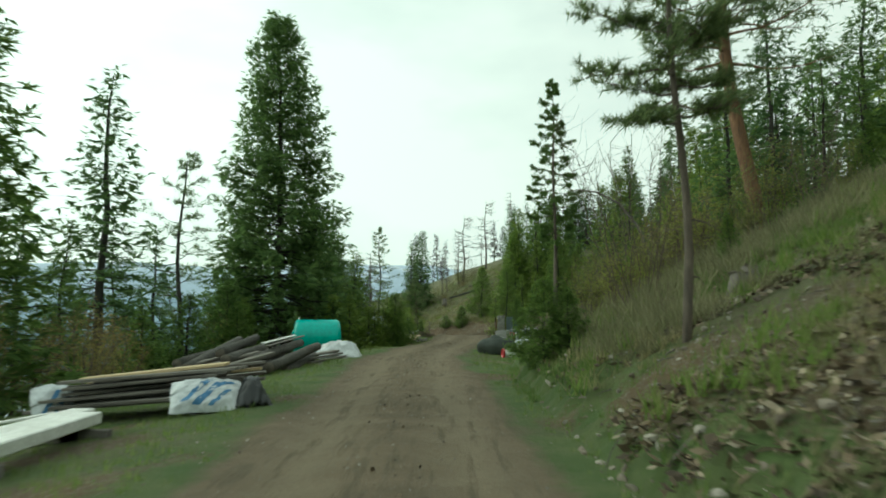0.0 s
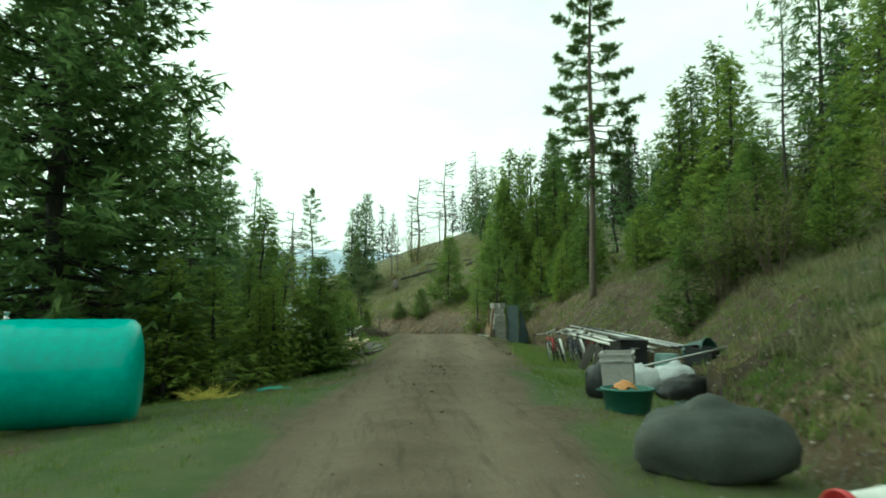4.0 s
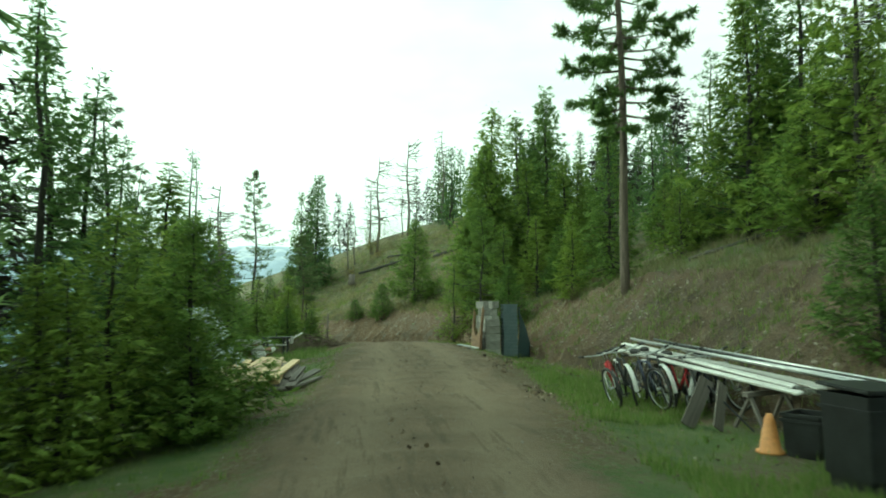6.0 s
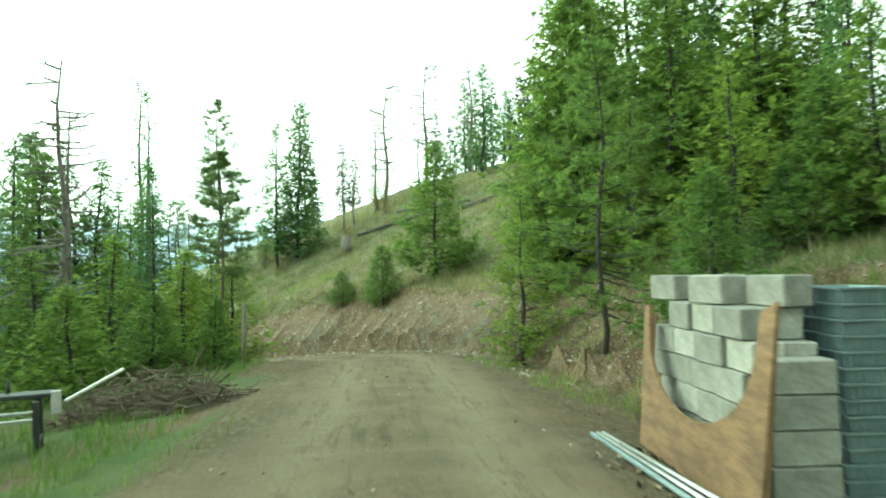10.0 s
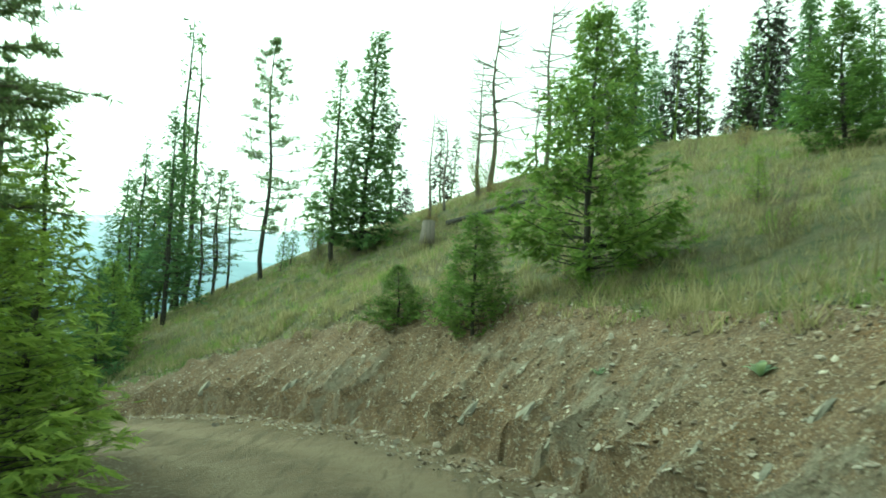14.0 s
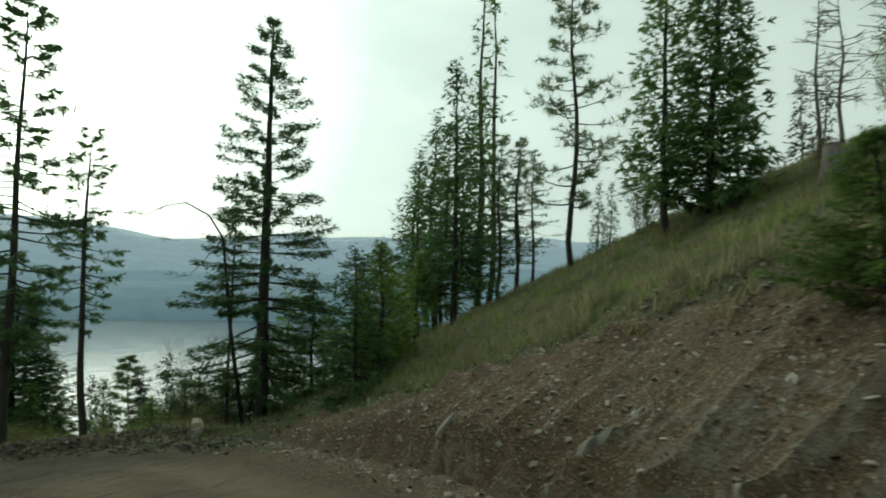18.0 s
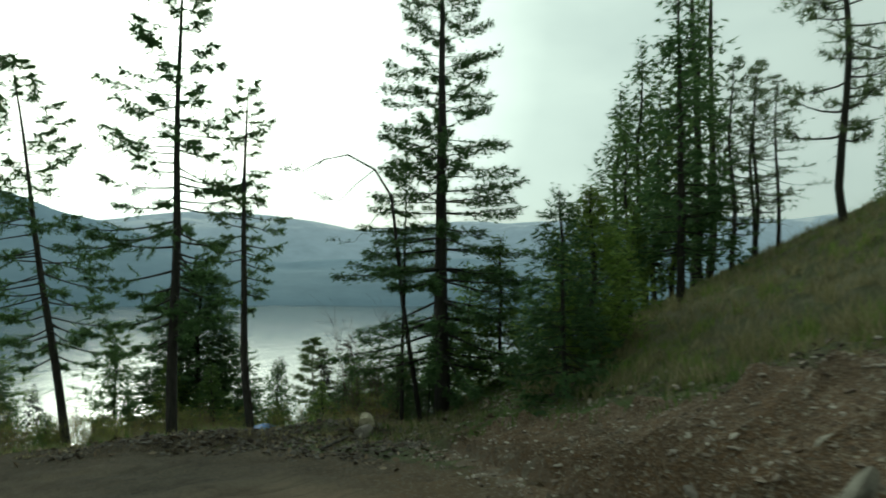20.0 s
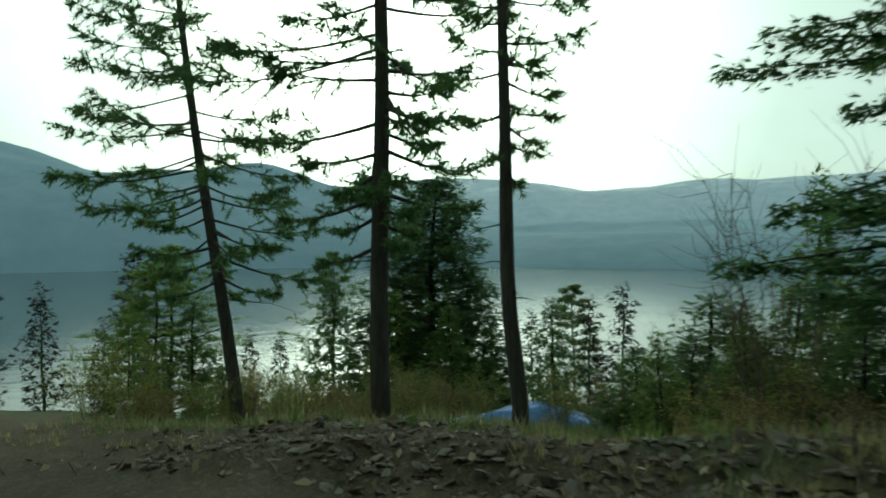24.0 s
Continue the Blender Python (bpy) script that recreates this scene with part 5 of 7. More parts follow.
scatter("weeds", 4500, 3, 8, 27, 57, lambda x, y, p, t, u: (t > -1.0) & (t < 1.8) & (lumps(x, y, 1.1, 7) > -0.1), M_GRASS, 0.15, "green weeds on the foot of the bank", 46, 0.8)
scatter("weeds", 4000, -9, 0, 45, 66, lambda x, y, p, t, u: (p > 2.6), M_GRASS, 0.2, "green weeds beside the track", 8, 0.8)


scatter("bunch_grass", 2800, 1.2, 9, 2, 28, lambda x, y, p, t, u: (t > 0.7) & (y > 8.5) & (lumps(x, y, 1.4, 3) > -0.2), M_DRY, 0.34, "long pale bunch grass drooping on the slope", 61, 1.5, 26, "dry grass")
scatter("bunch_grass", 800, 1.2, 8, 2, 28, lambda x, y, p, t, u: (t > 0.2) & (lumps(x, y, 1.1, 9) > 0.0), M_GRASS, 0.26, "tall green grass tufts on the slope", 62, 1.1, 22)
scatter("bunch_grass", 2600, -13, 7, 58, 79, lambda x, y, p, t, u: (t > 1.75) & (t < 3.2), M_DRY, 0.30, "bunch grass hanging over the rim of the cut bank", 63, 1.5, 18, "dry grass")
scatter("bunch_grass", 1500, 4, 12, 27, 57, lambda x, y, p, t, u: (t > 1.7) & (t < 4.5), M_DRY, 0.28, "bunch grass along the top of the bank", 64, 1.4, 18, "dry grass")
scatter("bunch_grass", 3200, -14, 13, 64, 86, lambda x, y, p, t, u: (t > 2.4) & (lumps(x, y, 0.9, 4) > 0.0), M_DRY, 0.27, "mounds of pale bunch grass on the knoll", 66, 1.4, 20, "dry grass")
scatter("bunch_grass", 1800, -14, 13, 64, 86, lambda x, y, p, t, u: (t > 2.2) & (lumps(x, y, 1.0, 8) > 0.2), M_GRASS, 0.26, "mounds of grey-green grass on the knoll", 67, 1.2, 22)
scatter("grass", 7000, 1.2, 7.5, 10, 28, lambda x, y, p, t, u: (t > -0.4) & (t < 5) & (lumps(x, y, 1.3, 2) > -0.3), M_GRASS, 0.15, "fresh green grass on the foot of the slope", 68, 0.8, 10)
scatter("grass", 6000, 1.6, 5, 30, 41.5, lambda x, y, p, t, u: (p > 1.9 + 0.5 * u) & (t < -0.3) & (lumps(x, y, 1.6, 5) > -0.25), M_GRASS, 0.13, "fresh green grass round the bicycles", 65, 0.6, 9)


def sticks(n, x0, x1, y0, y1, ok, label, seed):
    """Dead twigs lying about, as one object."""
    r = random.Random(seed)
    g = Geo()
    while n:
        x, y = r.uniform(x0, x1), r.uniform(y0, y1)
        z, dp, dt = land(np.array([x]), np.array([y]))
        if ok(dp[0], dt[0]):
            n -= 1
            a, k = r.uniform(0, 6.28), r.uniform(0.1, 0.4)
            e = (x + k * math.cos(a), y + k * math.sin(a))
            g.tube([(x, y, z[0] + 0.02), ((x + e[0]) / 2 + r.gauss(0, 0.02), (y + e[1]) / 2, (z[0] + ground_at(*e)) / 2 + r.uniform(0.02, 0.07)), (*e, ground_at(*e) + 0.02)], [0.008, 0.006, 0.003], 3, False)
    tagged(g.make("fallen_twigs", M_DEAD), label, "twigs", kind="stuff")


sticks(260, 1.3, 6, 3, 27, lambda p, t: 0.1 < t < 4, "grey dead twigs lying on the slope", 71)
sticks(160, 3, 7, 34, 56, lambda p, t: -0.8 < t < 2.2, "dead twigs lying on the stony bank", 72)
sticks(120, -22, -13, 73, 81, lambda p, t: 3 < p < 7 and t < 1, "dead twigs lying on the rubble", 73)


def litter(name, n, x0, x1, y0, y1, ok, size, mat, label, seed):
    """Dead leaves and bark lying about, as one object."""
    r = np.random.RandomState(seed)
    x, y = r.uniform(x0, x1, n), r.uniform(y0, y1, n)
    z, dp, dt = face(x, y)
    keep = ok(x, y, dp, dt, r.uniform(0, 1, n))
    x, y, z = x[keep], y[keep], z[keep]
    k = len(x)
    a, s = r.uniform(0, 6.283, k), size * r.uniform(0.5, 1.6, k)
    ux, uy, uz = np.cos(a) * s, np.sin(a) * s, r.normal(0, 0.4, k) * s
    wx, wy, wz = -np.sin(a) * s * 0.4, np.cos(a) * s * 0.4, r.normal(0, 0.3, k) * s
    c = np.stack([x, y, z + 0.02], 1)
    u, w = np.stack([ux, uy, uz], 1), np.stack([wx, wy, wz], 1)
    v = np.stack([c - u, c + w, c + u, c - w], 1).reshape(-1, 3)
    return tagged(mesh_object(name, v.tolist(), np.arange(len(v)).reshape(-1, 4).tolist(), mat), label, "litter", kind="stuff")


def litter_material():
    m, n, l, b = material("dead_leaves", 0.9)
    g = n.new("ShaderNodeNewGeometry")
    l.new(ramp(n, l, g.outputs["Random Per Island"], [(0.0, (0.06, 0.045, 0.03)), (0.5, (0.13, 0.095, 0.058)), (0.85, (0.21, 0.16, 0.10)), (1.0, (0.38, 0.32, 0.23))]), b.inputs["Base Color"])
    return m


M_LITTER = litter_material()
litter("leaf_litter", 42000, 1.2, 7, 2, 28, lambda x, y, p, t, u: (t > 0) & (lumps(x, y, 1.7, 3) > -0.4) & ((y < 9) | (u < 0.2)), 0.045, M_LITTER, "dead leaves and bark scattered on the slope", 21)
litter("leaf_litter", 5000, 1.3, 4.6, 36, 48, lambda x, y, p, t, u: (p > 1.5) & (t < 0.3) & (lumps(x, y, 1.4, 6) > -0.3), 0.03, M_LITTER, "dead leaves and bark on the verge beside the bicycles", 26)
litter("leaf_litter", 5000, 2, 8, 28, 58, lambda x, y, p, t, u: (p > 1.8), 0.017, M_LITTER, "dead leaves and bark below the cut bank", 22)
litter("leaf_litter", 2500, -2.2, 1.6, 3, 55, lambda x, y, p, t, u: (p < 0.45), 0.022, M_LITTER, "dark crumbs of earth and bark between the wheel tracks", 23)
litter("leaf_litter", 7000, -13, 6, 57, 80, lambda x, y, p, t, u: (t > -1) & (t < 3.4), 0.035, M_LITTER, "chips of stone and dead stalks on the cut bank", 24)
litter("leaf_litter", 4000, -24, -11, 71, 82, lambda x, y, p, t, u: (p > 2.3) & (p < 8), 0.06, M_LITTER, "dead stalks and bark behind the rubble", 25)


def stone_mesh(seed):
    """An angular broken stone, about 1 across."""
    r = random.Random(seed)
    bm = bmesh.new()
    bmesh.ops.create_icosphere(bm, subdivisions=1, radius=0.5)
    s = (r.uniform(0.8, 1.2), r.uniform(0.55, 0.9), r.uniform(0.4, 0.7))
    for v in bm.verts:
        k = r.uniform(0.58, 1.25)
        v.co = Vector((v.co.x * s[0] * k, v.co.y * s[1] * k, v.co.z * s[2] * k))
    me = bpy.data.meshes.new("stone")
    bm.to_mesh(me)
    bm.free()
    me.materials.append(M_ROCK)
    return me


STONES = [stone_mesh(i) for i in range(8)]


def rubble(name, n, x0, x1, y0, y1, ok, lo, hi, seed, label, mat=None, along=None, flat=1.0):
    """Loose small stones as one object."""
    r = np.random.RandomState(seed)
    x, y = r.uniform(x0, x1, n), r.uniform(y0, y1, n)
    if along:  # strewn along the foot of the bank instead
        i = r.choice(np.where((TOE_P[:, 1] > y0) & (TOE_P[:, 1] < y1))[0], n)
        off = r.uniform(*along, n)
        x = TOE_P[i, 0] + TOE_T[i, 1] * off + TOE_T[i, 0] * r.uniform(-0.3, 0.3, n)
        y = TOE_P[i, 1] - TOE_T[i, 0] * off + TOE_T[i, 1] * r.uniform(-0.3, 0.3, n)
    z, dp, dt = face(x, y)
    keep = np.where(ok(x, y, dp, dt, r.uniform(0, 1, n)))[0]
    base = [np.array([v.co for v in m.vertices]) for m in STONES]
    faces = [np.array([p.vertices for p in m.polygons]) for m in STONES]
    vs, fs, off = [], [], 0
    for i in keep:
        k = r.randint(8)
        s = lo * (hi / lo) ** (r.uniform() ** 2.4)
        a, b = r.uniform(0, 6.28), r.normal(0, 0.5)
        ca, sa, cb, sb = math.cos(a), math.sin(a), math.cos(b), math.sin(b)
        rot = np.array([[ca, -sa, 0], [sa, ca, 0], [0, 0, 1]]) @ np.array([[cb, 0, sb], [0, 1, 0], [-sb, 0, cb]])
        vs.append((base[k] * [1, 1, flat]) @ rot.T * s + [x[i], y[i], z[i] + 0.08 * s])
        fs.append(faces[k] + off)
        off += len(base[k])
    ob = mesh_object(name, np.concatenate(vs).tolist(), np.concatenate(fs).tolist(), mat or M_RUBBLE)
    return tagged(ob, label, "stones", kind="stuff")


def rubble_material(name="broken_stone", k=1.0):
    m, n, l, b = material(name, 0.92)
    g = n.new("ShaderNodeNewGeometry")
    col = ramp(n, l, g.outputs["Random Per Island"], [(0.0, (0.13 * k, 0.10 * k, 0.075 * k)), (0.45, (0.24 * k, 0.20 * k, 0.155 * k)), (0.8, (0.33 * k, 0.30 * k, 0.25 * k)), (1.0, (0.42 * k, 0.38 * k, 0.31 * k))])
    col = mix(n, l, 0.5, col, ramp(n, l, noise_tex(n, l, 18, 4), [(0.3, (0.6, 0.6, 0.6)), (0.7, (1.3, 1.3, 1.3))]), "MULTIPLY")
    l.new(col, b.inputs["Base Color"])
    bump(n, l, b, noise_tex(n, l, 40, 3), 0.4, 0.01)
    return m


M_RUBBLE = rubble_material()
M_BANKSTONE = rubble_material("bank_stone", 1.15)
M_SHARD = rubble_material("dark_slate", 0.40)
ANY = lambda x, y, p, t, u: p > 0.9
rubble("rubble", 26000, 0, 1, 54, 82, ANY, 0.014, 0.13, 11, "broken stones lying in the brown cut bank", M_BANKSTONE, along=(-0.7, 2.7), flat=0.6)
rubble("rubble", 7000, 0, 1, 27, 54, ANY, 0.015, 0.12, 12, "stones lying in the cut bank behind the bicycles", along=(-0.4, 2.8))
rubble("rubble", 4200, 0, 1, 3, 28, ANY, 0.015, 0.15, 13, "stones and bark litter on the foot of the slope", along=(-0.2, 2.4))
rubble("rubble", 14000, -22, -12.5, 72, 80, lambda x, y, p, t, u: (p > 2.4) & (land(x, y)[0] > -4.5 + 0.25 * (x + 22) * 0.3) & (p < 5.6) & (t < 0.5), 0.03, 0.22, 14, "heap of broken rock along the outside of the bend", M_SHARD, flat=0.45)
rubble("rubble", 1500, 0, 1, 42, 53, ANY, 0.03, 0.12, 17, "pale broken stones spilled down the bank", simple("pale_stone", (0.20, 0.185, 0.155), (0.40, 0.375, 0.32), 6, 0.9, bumps=0.4), along=(0.5, 2.3), flat=0.7)
rubble("soil_clods", 4200, 0, 1, 56, 76, ANY, 0.02, 0.09, 16, "dark clods of earth and roots along the top of the cut bank", simple("dark_soil", (0.035, 0.026, 0.018), (0.080, 0.058, 0.038), 20, 0.95, bumps=0.6), along=(1.7, 2.4), flat=0.7)
rubble("gravel", 5000, -3, 4.5, 4, 68, lambda x, y, p, t, u: (p < 3.0), 0.012, 0.05, 15, "small stones on the dirt track")


def boulder(x, y, size, seed, label, up=0.2, flat=0.75, mat=None):
    r = random.Random(seed)
    bm = bmesh.new()
    bmesh.ops.create_icosphere(bm, subdivisions=2, radius=0.5)
    for v in bm.verts:
        k = 1 + 0.42 * noise.noise(v.co * 2.6 + Vector((seed, 0, 0))) + 0.22 * noise.noise(v.co * 6 + Vector((0, seed, 0)))
        v.co = Vector((v.co.x * k, v.co.y * k * 0.85, v.co.z * k * flat))
    me = bpy.data.meshes.new("boulder")
    bm.to_mesh(me)
    bm.free()
    me.materials.append(mat or M_ROCK)
    ob = new("boulder", me)
    ob.matrix_world = pose(x, y, ground_at(x, y) + size * up, r.uniform(-15, 15), r.uniform(-15, 15), r.uniform(0, 360)) @ Matrix.Scale(size, 4)
    return tagged(ob, label, "boulder", "boulders")


boulder(-15.52, 77.6, 0.45, 3, "pale boulder at the end of the rubble heap", 0.12, 1.0, simple("pale_boulder", (0.36, 0.32, 0.22), (0.60, 0.55, 0.40), 4, 0.9, bumps=0.5, dist=0.02))
boulder(-15.25, 77.3, 0.55, 5, "grey boulder half buried beside the pale one", -0.02)


# ---- things left beside the track ----
M_WOOD = simple("weathered_wood", (0.095, 0.084, 0.072), (0.225, 0.205, 0.178), 2.5, 0.9, bumps=0.5, stretch=(0.5, 8, 8), vary=0.25)
M_LOG = simple("old_log", (0.050, 0.047, 0.042), (0.130, 0.120, 0.105), 2.5, 0.92, bumps=0.7, stretch=(0.6, 6, 6), vary=0.2, dist=0.02)
M_CUT = simple("cut_wood", (0.09, 0.078, 0.062), (0.17, 0.145, 0.115), 6, 0.85, bumps=0.3)
M_PINEBOARD = simple("fresh_lumber", (0.46, 0.34, 0.19), (0.62, 0.48, 0.29), 2, 0.75, bumps=0.2, stretch=(0.4, 9, 9), vary=0.28)
M_WHITE = simple("white_paint", (0.62, 0.62, 0.58), (0.80, 0.80, 0.77), 3, 0.55, bumps=0.1, vary=0.12)
M_TANK = simple("turquoise_plastic", (0.010, 0.40, 0.34), (0.016, 0.50, 0.42), 1.2, 0.32, bumps=0.05)
M_BLACK = simple("black_plastic", (0.012, 0.013, 0.014), (0.030, 0.032, 0.034), 4, 0.4, bumps=0.15)
M_GREY = simple("grey_plastic", (0.36, 0.35, 0.33), (0.47, 0.46, 0.43), 3, 0.45, bumps=0.08)
M_GREEN = simple("dark_green_plastic", (0.025, 0.075, 0.062), (0.05, 0.12, 0.10), 3, 0.4, bumps=0.08)
M_TUB = simple("grey_green_plastic", (0.035, 0.045, 0.038), (0.075, 0.085, 0.070), 3, 0.8, bumps=0.1)
M_RED = simple("red_paint", (0.42, 0.02, 0.03), (0.55, 0.035, 0.045), 4, 0.35, bumps=0.05)
M_ORANGE = simple("orange_plastic", (0.50, 0.21, 0.06), (0.62, 0.30, 0.10), 4, 0.5, bumps=0.1)
M_METAL = simple("dull_metal", (0.42, 0.43, 0.43), (0.60, 0.61, 0.60), 6, 0.38, 0.9, bumps=0.1)
M_STEEL = simple("dark_steel", (0.03, 0.033, 0.036), (0.07, 0.073, 0.075), 6, 0.5, 0.5, bumps=0.2)
M_RUBBER = simple("tyre_rubber", (0.018, 0.018, 0.018), (0.04, 0.038, 0.036), 8, 0.8, bumps=0.3)
M_SHEET = simple("white_plastic_sheet", (0.50, 0.53, 0.55), (0.70, 0.72, 0.73), 2.5, 0.45, bumps=0.25, dist=0.02)
M_TARP = simple("grey_white_tarp", (0.42, 0.47, 0.48), (0.62, 0.66, 0.66), 2.0, 0.5, bumps=0.35, dist=0.02)
M_TEAL = simple("green_tarp_hem", (0.01, 0.20, 0.14), (0.02, 0.29, 0.20), 3, 0.5, bumps=0.15)
M_BLUETARP = simple("blue_tarp", (0.03, 0.13, 0.42), (0.06, 0.20, 0.55), 2.5, 0.4, bumps=0.3, dist=0.02)
M_PLY = simple("rusty_plywood", (0.12, 0.072, 0.040), (0.30, 0.180, 0.095), 2.5, 0.8, bumps=0.3, stretch=(1, 1, 4))
M_BLOCK = simple("concrete_block", (0.215, 0.210, 0.185), (0.385, 0.375, 0.335), 5, 0.95, bumps=0.7, vary=0.28)
M_TRAY = simple("blue_grey_plastic", (0.150, 0.205, 0.225), (0.23, 0.29, 0.305), 4, 0.5, bumps=0.1)
M_YELLOW = simple("yellow_straw", (0.48, 0.40, 0.06), (0.62, 0.54, 0.12), 6, 0.8, bumps=0.2)


def beam(name, a, b, width, thick, mat, parent=None, roll=0.0, bevel=0.006, label=""):
    """A straight board or bar from a to b, with eased edges."""
    a, b = Vector(a), Vector(b)
    d = b - a
    bm = bmesh.new()
    bmesh.ops.create_cube(bm, size=1)
    for v in bm.verts:
        v.co = Vector((v.co.x * d.length, v.co.y * width, v.co.z * thick))
    bmesh.ops.bevel(bm, geom=bm.edges[:], offset=min(bevel, thick * 0.3, width * 0.3), segments=1, affect="EDGES")
    me = bpy.data.meshes.new(name)
    bm.to_mesh(me)
    bm.free()
    me.materials.append(mat)
    ob = new(name, me)
    x = d.normalized()
    y = Vector((0, 0, 1)).cross(x)
    y = y.normalized() if y.length > 1e-4 else Vector((0, 1, 0))
    z = x.cross(y)
    m = Matrix((x, y, z)).transposed().to_4x4()
    m.translation = (a + b) / 2
    ob.matrix_world = m @ pose(0, 0, 0, roll, 0, 0)
    if parent:
        ob.parent = parent
    if label:
        ob["label"] = label
    return ob


def rod(name, pts, r, mat, parent=None, sides=8, label=""):
    g = Geo()
    g.tube(pts, [r] * len(pts) if not isinstance(r, (list, tuple)) else r, sides)
    return g.make(name, mat, parent, label, True)


def lathe(name, profile, mat, parent=None, sides=24, label="", m=None):
    """Turned shape: profile of (radius, height), about the z axis."""
    v, f = [], []
    for r, z in profile:
        for k in range(sides):
            a = 2 * math.pi * k / sides
            v.append((r * math.cos(a), r * math.sin(a), z))
    for i in range(len(profile) - 1):
        for k in range(sides):
            k2 = (k + 1) % sides
            f.append((i * sides + k, i * sides + k2, (i + 1) * sides + k2, (i + 1) * sides + k))
    f.append(tuple(reversed(range(sides))))
    f.append(tuple((len(profile) - 1) * sides + k for k in range(sides)))
    ob = mesh_object(name, v, f, mat, parent, label, True)
    if m is not None:
        ob.matrix_world = m
    return ob


def thing(name, m, label, category, group=""):
    return tagged(set_pose(new(name), m), label, category, group)


def set_pose(ob, m):
    ob.matrix_world = m
    return ob


def drape(name, m, size, shape, mat, seed, wrinkle=0.06, n=34, label="", parent=None):
    """A crumpled sheet over something: shape(u, v) gives the height over a unit square."""
    v, f = [], []
    for j in range(n + 1):
        for i in range(n + 1):
            u, w = i / n * 2 - 1, j / n * 2 - 1
            q = Vector((u * 1.6 + seed, w * 1.6, seed * 0.7))
            k = 1 + 0.13 * noise.noise(q * 1.3)
            z = shape(u, w) + wrinkle * (noise.noise(q * 2.3) + 0.6 * abs(noise.noise(q * 5.1)))
            v.append((u * size[0] / 2 * k, w * size[1] / 2 * k, max(z * size[2], 0.012)))
    for j in range(n):
        for i in range(n):
            a = j * (n + 1) + i
            f.append((a, a + 1, a + n + 2, a + n + 1))
    ob = mesh_object(name, v, f, mat, parent, label, True)
    if m is not None:
        ob.matrix_world = m
    sol = ob.modifiers.new("thickness", "SOLIDIFY")
    sol.thickness = 0.006
    return ob


def on(x, y, up=0.0, rx=0, ry=0, rz=0):
    return pose(x, y, ground_at(x, y) + up, rx, ry, rz)


# turquoise tank lying on its side
def tank():
    root = thing("water_tank", on(-5.05, 27.85, 0.69, 0, 0, 14) @ Matrix.Diagonal((0.82, 0.88, 0.88, 1)), "turquoise plastic tank lying on its side beside the logs", "tank")
    prof = [(0.02, -1.12), (0.55, -1.10), (0.72, -1.05), (0.79, -0.96), (0.80, -0.85)]
    for i in range(5):
        z = -0.7 + i * 0.33
        prof += [(0.80, z), (0.804, z + 0.03), (0.804, z + 0.10), (0.80, z + 0.13)]
    prof += [(0.80, 0.9), (0.785, 1.0), (0.70, 1.08), (0.5, 1.13), (0.02, 1.15)]
    b = lathe("body", prof, M_TANK, root, 40)
    b.matrix_local = pose(0, 0, 0, 0, 90, 0)
    lathe("valve", [(0.05, 0), (0.05, 0.03), (0.03, 0.035), (0.03, 0.09), (0.045, 0.095), (0.045, 0.12)], M_METAL, root, 12, "small metal valve").matrix_local = pose(-0.86, 0, 0.79, 0, 0, 0)
    lathe("hatch_lid", [(0.20, 0), (0.22, 0.02), (0.22, 0.06), (0.18, 0.08), (0.02, 0.085)], M_TANK, root, 24).matrix_local = pose(-1.10, 0, 0.1, 0, -90, 0)


tank()


# logs, boards and bags
rl = random.Random(17)


def log_thing(x0, y0, z0, x1, y1, z1, r, label):
    a, b = Vector((x0, y0, z0)), Vector((x1, y1, z1))
    root = new("log")
    pts = [a.lerp(b, i / 6) + Vector((rl.gauss(0, 0.005), rl.gauss(0, 0.005), rl.gauss(0, 0.005))) for i in range(7)]
    rod("trunk_wood", pts, [r * (0.95 - 0.025 * i + rl.gauss(0, 0.012)) for i in range(7)], M_LOG, root, 12)
    d = (b - a).normalized()
    rod("cut_end", [pts[0] - d * 0.006, pts[0] - d * 0.002], r * 0.93, M_CUT, root, 12, "pale sawn end")
    tagged(root, label, "log", "log pile")


for x0, y0, z0, x1, y1, z1, r in (
        (-4.16, 16.74, 0.30, -3.55, 19.70, 0.70, 0.145), (-4.75, 17.18, 0.42, -4.13, 20.14, 0.80, 0.145), (-5.17, 15.99, 0.22, -4.72, 19.39, 0.42, 0.15),
        (-5.96, 16.19, 0.30, -6.05, 20.68, 0.86, 0.14), (-6.49, 17.04, 0.36, -5.75, 21.09, 0.80, 0.145), (-5.56, 15.35, 0.17, -5.75, 19.47, 0.35, 0.15),
        (-5.11, 16.38, 0.50, -5.15, 19.82, 0.66, 0.14), (-4.45, 16.9, 0.15, -4.35, 20.2, 0.36, 0.15), (-3.95, 17.6, 0.16, -3.75, 20.4, 0.40, 0.14),
        (-4.75, 17.6, 0.16, -4.75, 20.6, 0.50, 0.15), (-6.1, 16.8, 0.05, -6.2, 20.9, 0.50, 0.15), (-5.45, 17.3, 0.2, -5.3, 20.8, 0.55, 0.15), (-5.5, 17.2, 0.62, -5.55, 20.7, 0.93, 0.13)):
    log_thing(x0, y0, z0, x1, y1, z1, r, "grey weathered log in a pile beside the track")
for i in range(4):
    x = -3.55 - 0.14 * i
    tagged(beam("board", (x, 19.0 + 0.2 * i, 0.20 + 0.07 * i), (x + 0.75, 20.6 + 0.2 * i, 0.30 + 0.075 * i), 0.18, 0.05, M_WOOD, roll=rl.uniform(-8, 8)),
           "grey weathered board leaning on the logs", "board", "old boards")
